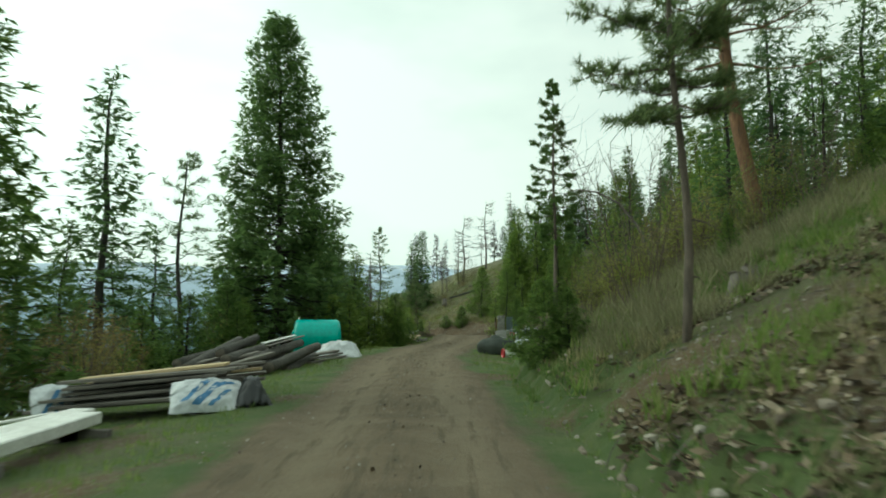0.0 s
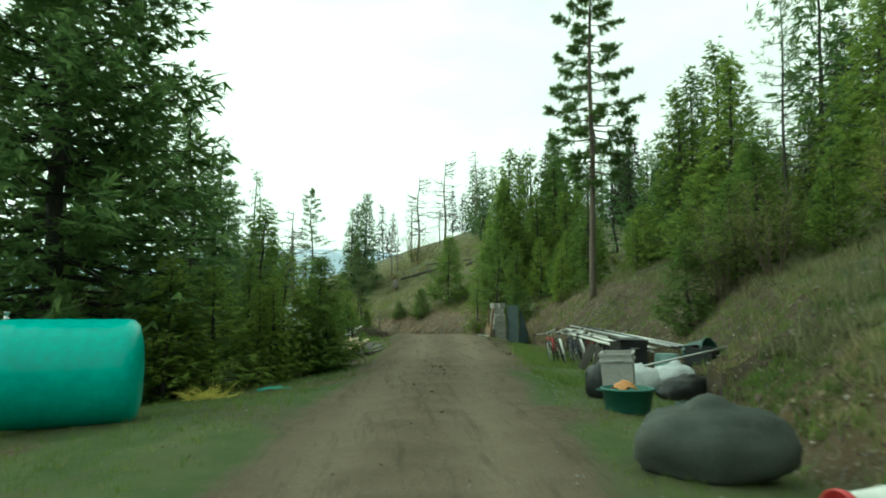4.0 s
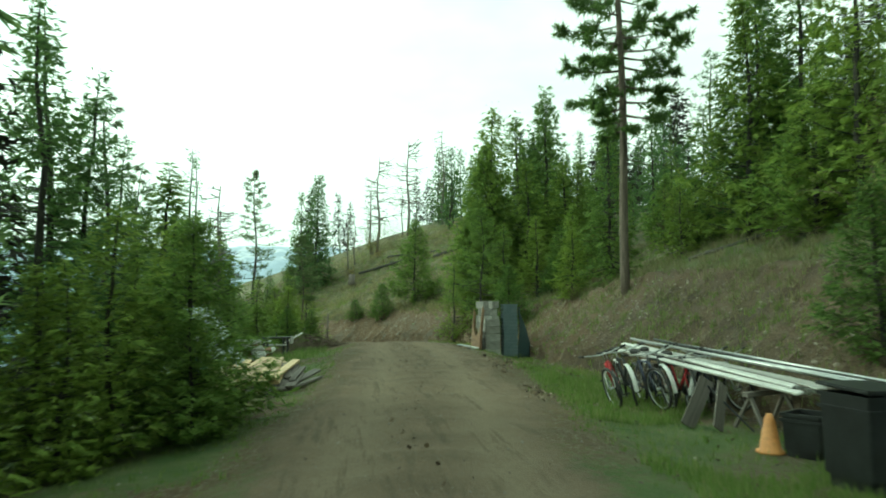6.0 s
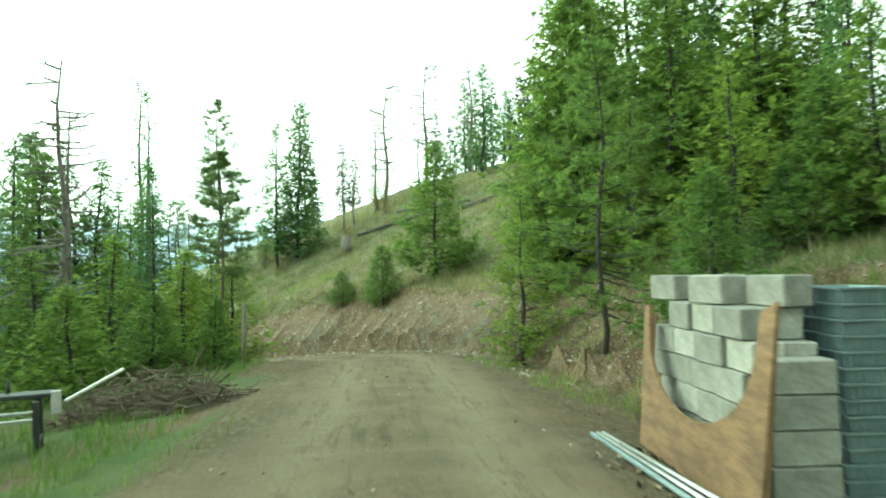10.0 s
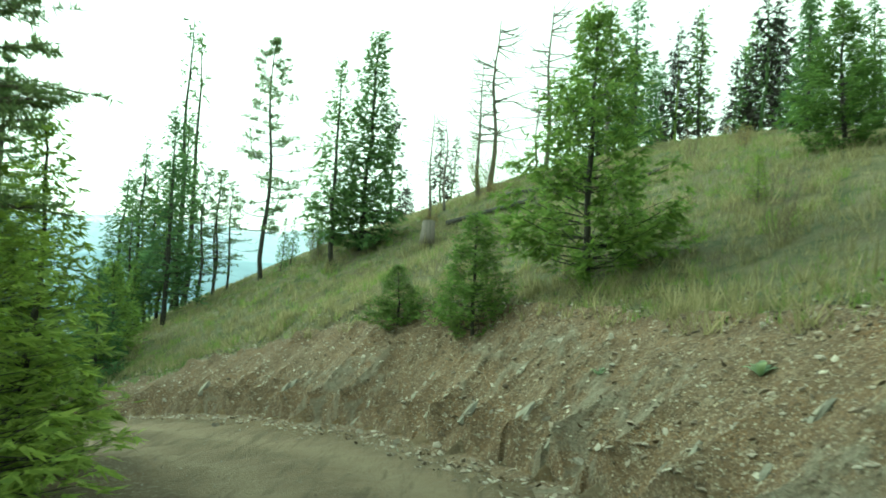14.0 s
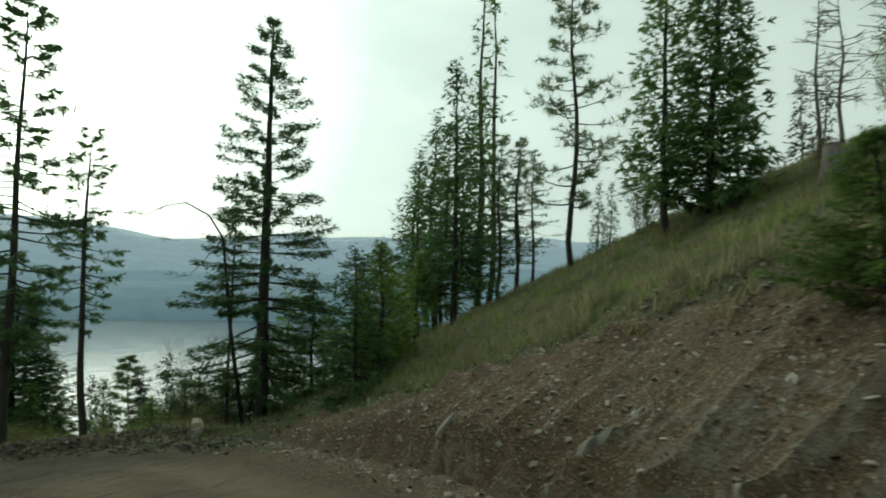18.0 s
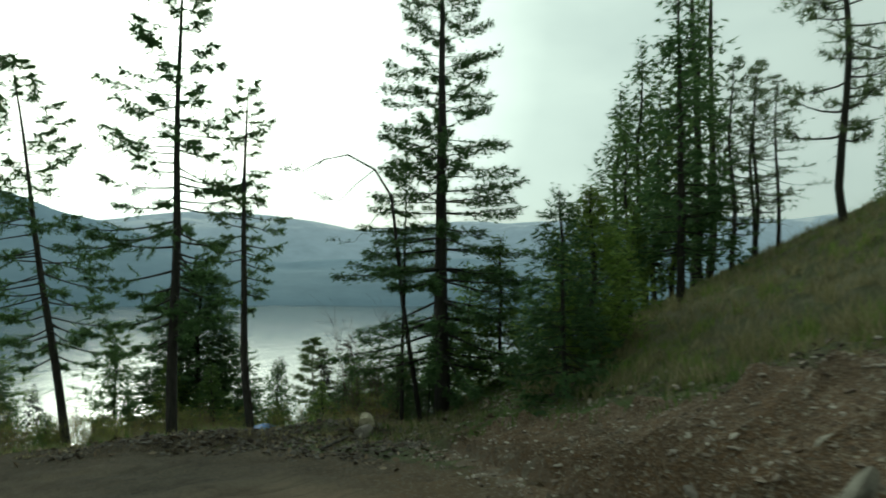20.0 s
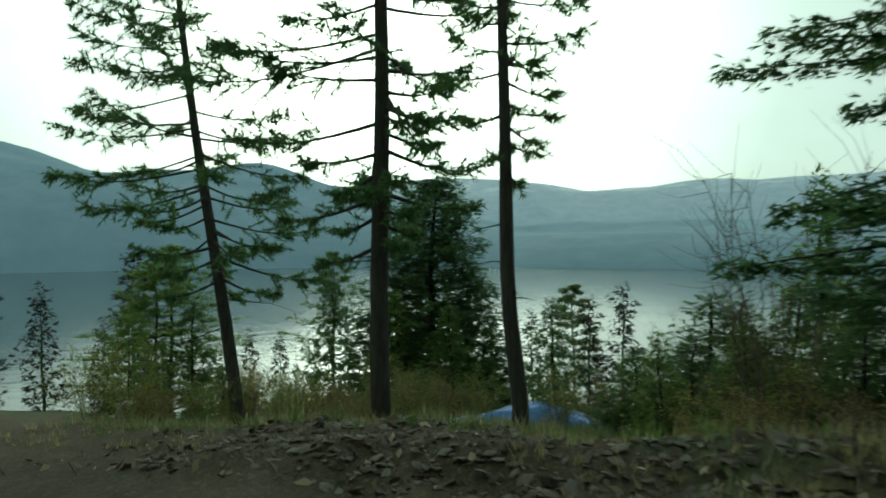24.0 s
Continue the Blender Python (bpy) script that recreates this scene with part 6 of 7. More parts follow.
tagged(beam("board", (-4.72, 18.2, 0.83), (-4.30, 20.2, 1.00), 0.09, 0.03, M_WHITE, roll=12), "pale board lying on top of the log pile", "board", "old boards")
tagged(beam("board", (-4.55, 18.0, 0.76), (-4.12, 20.4, 0.98), 0.13, 0.03, M_WOOD), "grey board lying on top of the log pile", "board", "old boards")

# the pile of planks
for k in range(24):
    row, lay = k % 4, k // 4
    x0 = -5.75 + rl.uniform(-0.25, 0.25) + 0.10 * lay
    y0 = 10.0 + 0.30 * row + rl.uniform(-0.06, 0.06)
    z0 = 0.10 + 0.085 * lay
    ln = rl.uniform(2.1, 2.75)
    a = radians(rl.uniform(-7, 9))
    mat = M_PINEBOARD if k in (19, 22) else M_WOOD
    tagged(beam("plank", (x0, y0, z0), (x0 + ln * math.cos(a), y0 + ln * math.sin(a), z0 + 0.20 + rl.uniform(-0.02, 0.06)), rl.uniform(0.14, 0.24), 0.045, mat, roll=rl.uniform(-4, 4)),
           "pale sawn plank on the weathered pile" if mat == M_PINEBOARD else "grey weathered plank in a rough pile", "plank", "plank pile")
for k in range(9):
    x0, y0 = -7.0 + 0.16 * k, 15.0 + rl.uniform(-0.4, 0.4)
    tagged(beam("plank", (x0, y0, 0.05 + 0.05 * (k % 3)), (x0 + 1.5, y0 + 2.6, 0.45 + 0.09 * (k % 3)), 0.2, 0.05, M_WOOD, roll=rl.uniform(-6, 6)),
           "grey plank leaning between the two piles", "plank", "plank pile")


def feed_bag(x, y, w, h, rz, back, seed, label):
    """A half-full printed plastic sack leaning back on what stands behind it."""
    root = thing("feed_bag", on(x, y, 0.02, 0, 0, rz) @ pose(0, 0, 0, -back, 0, 0), label, "bag", "bags")

    def skin(u, v, side):
        q = Vector((u * 1.7 + seed, v * 1.5, side * 0.8 + seed))
        puff = 0.13 * max(0.0, 1 - u ** 4) * max(0.0, 1 - abs(v) ** 3) + 0.035 * noise.noise(q * 2.2) + 0.05 * abs(noise.noise(q * 3.4)) * (1 - u * u)
        return Vector((w / 2 * u * (1 + 0.10 * noise.noise(q * 1.1)), side * max(puff, 0.004), h * (v * 0.5 + 0.5) * (1 - 0.10 * u * u * (v > 0)) + 0.02 * noise.noise(q * 3)))

    n, vs, fs = 24, [], []
    for side in (-1, 1):
        base = len(vs)
        for j in range(n + 1):
            for i in range(n + 1):
                vs.append(tuple(skin(i / n * 2 - 1, j / n * 2 - 1, side)))
        for j in range(n):
            for i in range(n):
                a = base + j * (n + 1) + i
                fs.append((a, a + 1, a + n + 2, a + n + 1) if side < 0 else (a + n + 1, a + n + 2, a + 1, a))
    mesh_object("sheet", vs, fs, M_SHEET, root, "", True)
    for u0, v0, u1, v1, k in ((-0.62, -0.55, 0.10, 0.62, 0.10), (-0.30, -0.75, 0.45, 0.45, 0.12), (0.12, -0.80, 0.62, -0.05, 0.08), (0.42, 0.30, 0.80, 0.62, 0.09)):
        pv, pf = [], []
        for i in range(13):
            for e in (-k, k):
                p = skin(u0 + (u1 - u0) * i / 12 + e, v0 + (v1 - v0) * i / 12, -1)
                pv.append((p.x, p.y - 0.006, p.z))
        for i in range(12):
            pf.append((2 * i, 2 * i + 1, 2 * i + 3, 2 * i + 2))
        mesh_object("blue_print", pv, pf, M_BAGBLUE, root, "blue printed stripe", True)


M_BAGBLUE = simple("faded_blue_print", (0.05, 0.16, 0.33), (0.10, 0.26, 0.46), 4, 0.5, bumps=0.1)
feed_bag(-3.2, 9.5, 0.92, 0.60, 20, 46, 2.3, "crumpled white and blue plastic sack leaning on the planks")
feed_bag(-5.5, 10.0, 0.62, 0.62, 40, 20, 5.1, "white and blue plastic sack standing in the weeds")
tagged(drape("black_sheet", on(-2.72, 9.95, 0, 0, 0, 25), (0.5, 0.6, 0.40), lambda u, v: max(0, 1 - abs(u) ** 2.0) * max(0, 1 - abs(v) ** 2.2), M_BLACK, 4.9, 0.2, 20), "crumpled black plastic sheet behind the white sack", "plastic sheet")
tagged(drape("plastic_sheet", on(-3.3, 21.6, 0, 0, 0, 5), (1.5, 1.1, 0.56), lambda u, v: max(0, 1 - abs(u) ** 3.4) * max(0, 1 - abs(v) ** 2.6) * (0.85 + 0.2 * u), M_SHEET, 8.4, 0.2, 40), "crumpled white plastic sheet beside the tank", "plastic sheet")
for i in range(2):
    root = new("white_beam")
    beam("plank", (-4.55 + 0.33 * i, 8.9 - 0.5 * i, 0.24 + 0.02 * i), (-4.35 + 0.33 * i, 5.6, 0.26), 0.30, 0.14, M_WHITE, root, bevel=0.015)
    for k in (8.2, 6.2):
        beam("block_support", (-4.75 + 0.33 * i, k, 0.06), (-4.2 + 0.33 * i, k, 0.06), 0.12, 0.18, M_WOOD, root)
    tagged(root, "white painted beam lying on short blocks in the grass", "beam", "white beams")
tagged(beam("board", (-6.2, 8.0, 0.05), (-4.9, 8.9, 0.25), 0.09, 0.03, M_WHITE), "thin white batten in the grass", "board", "old boards")


# pail, tubs, bins and bags
def pail():
    root = thing("pail", on(2.16, 22.5, 0.145, 0, 90, 12), "white plastic pail with a red lid lying on its side", "pail")
    lathe("bucket", [(0.125, 0.0), (0.13, 0.01), (0.142, 0.30), (0.15, 0.305), (0.15, 0.33), (0.143, 0.335), (0.143, 0.36)], M_WHITE, root, 24).matrix_local = pose(0, 0, -0.16, 0, 0, 0)
    lathe("lid", [(0.152, 0), (0.156, 0.01), (0.156, 0.05), (0.14, 0.055), (0.138, 0.04), (0.02, 0.04)], M_RED, root, 24, "red lid").matrix_local = pose(0, 0, -0.25, 0, 0, 0) @ pose(0, 0, 0.05, 180, 0, 0)
    rod("handle", [(0.15 * math.cos(a), 0.15 * math.sin(a), 0.10 + 0.12 * math.sin(a)) for a in np.linspace(0, math.pi, 9)], 0.004, M_METAL, root, 6)


def tub(x, y, size, rx, ry, rz, mat, label, name="tub", up=0.0):
    """A tapered round plastic tub with a rolled rim."""
    root = thing(name, on(x, y, up, rx, ry, rz) @ Matrix.Diagonal((*size, 1)), label, "tub", "tubs")
    lathe("shell", [(0.40, 0.0), (0.41, 0.02), (0.47, 0.86), (0.5, 0.88), (0.51, 0.93), (0.5, 0.97), (0.47, 0.98), (0.455, 0.95), (0.39, 0.06), (0.02, 0.05)], mat, root, 28)
    for s in (-1, 1):
        rod("grip", [(s * 0.5, -0.12, 0.9), (s * 0.57, -0.08, 0.87), (s * 0.57, 0.08, 0.87), (s * 0.5, 0.12, 0.9)], 0.02, mat, root, 6)
    return root


pail()
tub(2.21, 26.96, (0.68, 0.64, 0.31), 0, 0, 0, simple("teal_plastic", (0.020, 0.105, 0.080), (0.040, 0.160, 0.125), 4, 0.45, bumps=0.1), "big teal plastic tub standing on the verge")
tub(3.18, 27.12, (0.56, 0.50, 0.20), 0, 4, 20, M_GREEN, "low dull green plastic tub in the grass")
tub(4.95, 31.2, (0.5, 0.5, 0.5), 78, 0, 30, M_GREEN, "green plastic tub tipped on its side", up=0.24)


def tote(x, y, sx, sy, sz, rx, ry, rz, mat, label, lid=True, up=0.0, taper=0.84):
    root = thing("storage_bin", on(x, y, up, rx, ry, rz), label, "bin", "bins")
    bm = bmesh.new()
    bmesh.ops.create_cube(bm, size=1)
    for v in bm.verts:
        k = taper if v.co.z < 0 else 1
        v.co = Vector((v.co.x * sx * k, v.co.y * sy * k, (v.co.z + 0.5) * sz))
    top = [f for f in bm.faces if f.normal.z > 0.9]
    bmesh.ops.inset_region(bm, faces=top, thickness=0.02)
    bmesh.ops.translate(bm, verts=[v for f in top for v in f.verts], vec=(0, 0, -sz * 0.85))
    bmesh.ops.bevel(bm, geom=[e for e in bm.edges], offset=0.012, segments=2, affect="EDGES")
    part("shell", bm, mat, root)
    for i in (0, 1):
        ring = Geo()
        z = sz * (0.97 - 0.13 * i)
        w = 0.03
        for a, b, l in (((0, sy / 2), 0, sx + w), ((0, -sy / 2), 0, sx + w), ((sx / 2, 0), 90, sy), ((-sx / 2, 0), 90, sy)):
            ring.box((l, w, 0.03), pose(a[0], a[1], z, 0, 0, b))
        ring.make("rim_band", mat, root)
    if lid:
        bm = bmesh.new()
        bmesh.ops.create_cube(bm, size=1)
        for v in bm.verts:
            v.co = Vector((v.co.x * (sx + 0.05), v.co.y * (sy + 0.05), v.co.z * 0.035))
        bmesh.ops.bevel(bm, geom=bm.edges[:], offset=0.012, segments=2, affect="EDGES")
        part("lid", bm, mat, root).matrix_local = pose(0, 0, sz + 0.035, 3, 2, 0)
    for s in (-1, 1):
        rod("handle", [(-0.09, s * (sy / 2 + 0.01), sz * 0.85), (-0.07, s * (sy / 2 + 0.05), sz * 0.85), (0.07, s * (sy / 2 + 0.05), sz * 0.85), (0.09, s * (sy / 2 + 0.01), sz * 0.85)], 0.009, M_METAL, root, 6)
    return root


tote(2.42, 27.82, 0.44, 0.40, 0.72, 3, -3, -24, M_GREY, "tall grey plastic storage bin standing on the verge", False)
tote(4.45, 33.3, 0.42, 0.4, 0.46, 0, 0, 30, M_BLACK, "black plastic bin beside the bicycles", False)
tote(4.02, 31.9, 0.56, 0.55, 0.84, 0, 0, 5, M_BLACK, "tall black plastic bin on the verge", True)
tote(4.85, 30.5, 0.5, 0.5, 0.6, 8, 0, 40, M_BLACK, "black plastic bin leaning against the bank", False)
tub(4.72, 31.68, (0.55, 0.55, 0.5), 180, 0, 0, simple("teal_grey_plastic", (0.16, 0.27, 0.25), (0.22, 0.34, 0.31), 3, 0.45, bumps=0.1), "pale teal plastic tub turned upside down", up=0.62)


def sack(x, y, sx, sy, sz, seed, mat, label, up=0.0, rz=0):
    """A filled, knotted plastic sack."""
    bm = bmesh.new()
    bmesh.ops.create_icosphere(bm, subdivisions=4, radius=0.5)
    for v in bm.verts:
        q = v.co * 3.0 + Vector((seed, seed * 1.7, 0))
        k = 1 + 0.16 * noise.noise(q) + 0.10 * abs(noise.noise(q * 2.4))
        c = v.co * k
        if c.z < -0.30:
            c.z = -0.30 + (c.z + 0.30) * 0.15
        if c.z > 0.36:
            c.x *= 0.55
            c.y *= 0.55
        v.co = Vector((c.x * sx, c.y * sy, (c.z + 0.33) * sz * 1.2))
    me = bpy.data.meshes.new("sack")
    bm.to_mesh(me)
    bm.free()
    me.materials.append(mat)
    me.shade_smooth()
    ob = new("sack", me)
    ob.matrix_world = on(x, y, up, 0, 0, rz)
    return tagged(ob, label, "sack", "sacks")


sack(1.85, 23.9, 1.3, 0.8, 0.64, 2.2, M_TUB, "dark green-grey plastic sack slumped on the verge")
sack(2.36, 28.42, 0.5, 0.45, 0.56, 1.2, M_BLACK, "full black plastic sack beside the grey bin")
sack(3.4, 29.75, 0.7, 0.55, 0.5, 3.4, M_SHEET, "full white plastic sack beside the grey bin")
sack(4.2, 30.15, 0.75, 0.55, 0.55, 5.6, M_SHEET, "white plastic sack on the verge")
sack(2.98, 29.7, 0.45, 0.4, 0.32, 7.1, M_SHEET, "small white plastic sack beside the black bin")
sack(4.1, 29.35, 1.35, 0.45, 0.42, 9.3, M_BLACK, "long black plastic sack against the bank", rz=28)
tagged(rod("metal_pole", [(3.3, 29.2, 0.72), (4.0, 29.3, 0.85), (4.7, 29.2, 1.02)], 0.018, M_METAL), "bent metal pole on the heap of sacks", "pole", "poles")
tagged(drape("rag", on(2.17, 26.95, 0.22, 0, 0, 20), (0.30, 0.24, 0.16), lambda u, v: 1 - 0.5 * (u * u + v * v), M_ORANGE, 6.1, 0.25, 14), "orange-brown rag bundled in the green tub", "rag")


# ---- bicycles ----
def wheel(parent, name, m, r, mat_rim):
    root = new(name)
    root.parent = parent
    root.matrix_local = m
    ring = lambda rad, rr, k, n=32: [(rad * math.cos(2 * math.pi * i / n), 0, rad * math.sin(2 * math.pi * i / n)) for i in range(n + 1)]
    g = Geo()
    g.tube(ring(r, 0, 0), [0.021] * 33, 8, False)
    g.make("tyre", M_RUBBER, root, smooth_faces=True)
    g = Geo()
    g.tube(ring(r - 0.026, 0, 0), [0.010] * 33, 6, False)
    g.make("rim", mat_rim, root, smooth_faces=True)
    g = Geo()
    g.tube([(0, -0.035, 0), (0, 0.035, 0)], [0.018, 0.018], 8)
    for i in range(20):
        a = 2 * math.pi * i / 20
        g.tube([(0, 0.025 * (-1) ** i, 0), ((r - 0.03) * math.cos(a), 0, (r - 0.03) * math.sin(a))], [0.0016, 0.0016], 3, False)
    g.make("hub", M_METAL, root)
    return root


def bicycle(m, r, mat, label, fender=False, rim=None, steer=0.0, white=None):
    """Diamond frame; x forwards, wheels on the ground at z = 0."""
    root = thing("bicycle", m, label, "bicycle", "parked bicycles")
    wb = 0.98 * r / 0.33
    k = r / 0.33
    rear, bb, seat, head, headlow, front = (-0.43 * k, 0, r), (0, 0, r - 0.04), (-0.16 * k, 0, r + 0.40 * k), (0.38 * k, 0, r + 0.42 * k), (0.41 * k, 0, r + 0.30 * k), (0.55 * k, 0, r)
    g = Geo()
    for a, b, t in ((bb, seat, 0.016), (seat, head, 0.016), (bb, headlow, 0.019), (head, headlow, 0.02)):
        g.tube([a, b], [t, t], 8)
    for s in (-1, 1):
        g.tube([(rear[0], s * 0.06, rear[2]), (bb[0], s * 0.03, bb[2])], [0.010, 0.011], 6)
        g.tube([(rear[0], s * 0.06, rear[2]), (seat[0], s * 0.02, seat[2])], [0.008, 0.009], 6)
    g.make("frame", mat, root, smooth_faces=True)
    g = Geo()
    for s in (-1, 1):
        g.tube([headlow, (0.44 * k, s * 0.055, r + 0.24 * k), (front[0], s * 0.055, front[2])], [0.014, 0.013, 0.009], 6)
    g.make("fork", white or mat, root, smooth_faces=True)
    wheel(root, "rear_wheel", pose(*rear), r, rim or M_METAL)
    wheel(root, "front_wheel", pose(*front, 0, 0, steer), r, rim or M_METAL)
    g = Geo()
    g.tube([head, (0.36 * k, 0, head[2] + 0.10), (0.44 * k, 0, head[2] + 0.13)], [0.012, 0.012, 0.014], 8)
    g.tube([(0.36 * k, -0.30, head[2] + 0.17), (0.43 * k, -0.18, head[2] + 0.15), (0.45 * k, 0, head[2] + 0.13), (0.43 * k, 0.18, head[2] + 0.15), (0.36 * k, 0.30, head[2] + 0.17)], [0.011] * 5, 8)
    g.make("handlebar", M_METAL, root, smooth_faces=True)
    for s in (-1, 1):
        rod("grip", [(0.37 * k, s * 0.28, head[2] + 0.168), (0.31 * k, s * 0.37, head[2] + 0.178)], 0.017, M_RUBBER, root)
        rod("pedal", [(s * 0.06, s * 0.10, bb[2] - s * 0.14), (s * 0.06, s * 0.20, bb[2] - s * 0.14)], 0.014, M_RUBBER, root)
    g = Geo()
    g.tube([(bb[0], -0.03, bb[2]), (bb[0], 0.07, bb[2])], [0.025, 0.025], 10)
    g.tube([(bb[0], 0.05, bb[2]), (bb[0], 0.058, bb[2])], [0.085, 0.085], 20)
    for s in (-1, 1):
        g.tube([(0, s * 0.08, bb[2]), (s * 0.06, s * 0.09, bb[2] - s * 0.14)], [0.010, 0.008], 6)
    g.make("crank", M_STEEL, root)
    rod("seat_post", [seat, (seat[0] - 0.03, 0, seat[2] + 0.13)], 0.012, M_METAL, root)
    v = [(-0.12, 0, 0.03), (-0.10, 0.075, 0.015), (0.02, 0.05, 0.015), (0.15, 0.015, 0.02), (0.15, -0.015, 0.02), (0.02, -0.05, 0.015), (-0.10, -0.075, 0.015)]
    w = [(x, y * 0.8, z - 0.045) for x, y, z in v]
    f = [tuple(range(7)), tuple(reversed(range(7, 14)))] + [(i, i + 7, (i + 1) % 7 + 7, (i + 1) % 7) for i in range(7)]
    mesh_object("saddle", v + w, f, M_RUBBER, root, smooth_faces=False).matrix_local = pose(seat[0] - 0.03, 0, seat[2] + 0.15)
    if fender:
        for c, a0, a1 in ((front, -0.15, 1.9), (rear, 1.0, 3.3)):
            pv, pf = [], []
            for i in range(15):
                a = a0 + (a1 - a0) * i / 14
                for y, rr in ((-0.032, 0.018), (-0.018, 0.034), (0.018, 0.034), (0.032, 0.018)):
                    pv.append((c[0] + (r + rr) * math.cos(a), y, c[2] + (r + rr) * math.sin(a)))
            for i in range(14):
                for j in range(3):
                    q = i * 4 + j
                    pf.append((q, q + 1, q + 5, q + 4))
            mesh_object("mudguard", pv, pf, M_WHITE, root, "white mudguard", True)
    return root


M_PURPLE = simple("dark_blue_paint", (0.02, 0.03, 0.07), (0.04, 0.05, 0.11), 4, 0.35, bumps=0.05)
for i, (x, y, head, lean, r, mat, fend, steer, label) in enumerate((
        (3.62, 36.9, -118, 16, 0.30, M_RED, False, 25, "red bicycle leaning at the end of the row"),
        (3.88, 36.82, -104, 13, 0.31, M_STEEL, True, -10, "dark bicycle with white mudguards leaning in the row"),
        (4.14, 36.76, -98, 12, 0.31, M_PURPLE, False, 12, "dark blue bicycle leaning in the row"),
        (4.40, 36.70, -100, 12, 0.32, M_STEEL, True, 0, "black bicycle with white mudguards leaning in the row"),
        (4.68, 36.64, -95, 11, 0.31, M_RED, False, -15, "red and black bicycle leaning in the row"),
        (3.76, 37.05, -125, -10, 0.30, M_STEEL, True, 20, "dark bicycle with white mudguards leaning in the row"),
        (4.26, 37.0, -110, 14, 0.32, M_PURPLE, False, -20, "dark blue bicycle leaning in the row"),
        (4.94, 36.55, -92, 10, 0.31, M_METAL, False, 8, "grey bicycle leaning in the row"))):
    bicycle(on(3.86 + 0.24 * i, 36.98 - 0.05 * i + 0.22 * (i % 2), 0.02, 0, 0, head + 2) @ pose(0, 0, 0, lean, 0, 0), r, mat, label, fend, steer=steer, white=M_WHITE if i == 0 else None)

# boards and poles laid over trestles behind the bicycles
for k in range(18):
    off, lay = (k % 5) * 0.10 + rl.uniform(-0.03, 0.03), k // 5
    tagged(beam("white_plank", (4.40 + off * 0.9 + rl.uniform(-0.1, 0.2), 38.3 + off * 0.4 + rl.uniform(-0.4, 0.15), 0.91 + 0.035 * lay + rl.uniform(-0.03, 0.02)), (5.1 + off * 0.8 + rl.uniform(-0.15, 0.15), 34.4 + off * 0.4 + rl.uniform(-0.35, 0.3), 0.62 + 0.035 * lay + rl.uniform(-0.03, 0.02)), rl.uniform(0.05, 0.13), 0.028, (M_WHITE, M_WHITE, M_WHITE, M_WOOD)[k % 4], roll=rl.uniform(-14, 14)),
           "white painted plank laid over the trestles" if k % 4 < 3 else "grey weathered plank laid over the trestles", "plank", "white planks")
for k in range(6):
    tagged(rod("pole", [(4.55 + 0.10 * k, 38.1 - 0.09 * k, 1.12 - 0.03 * (k % 3)), (5.25 + 0.10 * k, 32.9 + rl.uniform(-0.3, 0.2), 0.82 - 0.03 * (k % 2))], 0.022, M_STEEL if k % 2 else M_METAL),
           "dark metal pole on top of the planks" if k % 2 else "bright metal pole on top of the planks", "pole", "poles")


def trestle(x, y, h, rz):
    root = thing("trestle", on(x, y, 0, 0, 0, rz), "rough wooden trestle that carries the planks", "trestle", "trestles")
    beam("rail", (-0.45, 0, h), (0.45, 0, h), 0.09, 0.06, M_WOOD, None).parent = root
    for sx in (-1, 1):
        for sy in (-1, 1):
            beam("leg", (sx * 0.38, sy * 0.24, 0), (sx * 0.34, 0, h - 0.03), 0.06, 0.04, M_WOOD, None).parent = root


trestle(4.9, 37.3, 0.62, 20)
trestle(5.15, 35.1, 0.48, 20)
for a, b, w in (((3.95, 35.0, 0.16), (4.3, 35.1, 0.74), 0.22), ((4.2, 34.7, 0.16), (4.4, 34.9, 0.70), 0.26)):
    tagged(beam("board", a, b, w, 0.025, M_WOOD, roll=80), "grey board propped against the trestle", "board", "old boards")
tagged(lathe("traffic_cone", [(0.15, 0), (0.15, 0.025), (0.115, 0.03), (0.06, 0.34), (0.03, 0.42), (0.02, 0.42)], M_ORANGE, None, 20, m=on(4.15, 33.55, 0)), "faded orange plastic cone beside the black bin", "cone")
tagged(rod("strut", [(4.25, 35.2, 0.74), (4.5, 34.4, 0.18)], 0.011, M_STEEL, sides=6), "thin dark metal strut under the planks", "strut")


# ---- lumber, tarpaulin and scrap beside the track ----
for k in range(52):
    row, lay = k % 11, k // 11
    grey = row > 7
    if grey and lay > 2:
        continue
    x0 = -2.55 + (0.14 * row if row < 8 else 0.66 + 0.07 * row) - 0.22 + rl.uniform(-0.06, 0.06) + 0.04 * lay
    y0 = 39.45 - 0.09 * row + rl.uniform(-0.25, 0.3) + 0.08 * lay + (0.7 if grey else 0)
    ln = rl.uniform(1.0, 1.6) if grey else rl.uniform(2.0, 2.7)
    z0 = ground_at(x0, y0) + 0.04 + 0.06 * lay
    mat = M_WOOD if grey or (lay < 2 and row % 2) else M_PINEBOARD
    a = radians(rl.uniform(62, 106) if grey else rl.uniform(80, 93))
    tagged(beam("lumber_board", (x0, y0, z0), (x0 + ln * math.cos(a), y0 + ln * math.sin(a), z0 + rl.uniform(0.10, 0.22)), rl.uniform(0.10, 0.2), 0.045, mat, roll=rl.uniform(-14, 14)),
           "pale yellow sawn board in a loose pile" if mat == M_PINEBOARD else "grey weathered board in a loose pile", "board", "lumber pile")
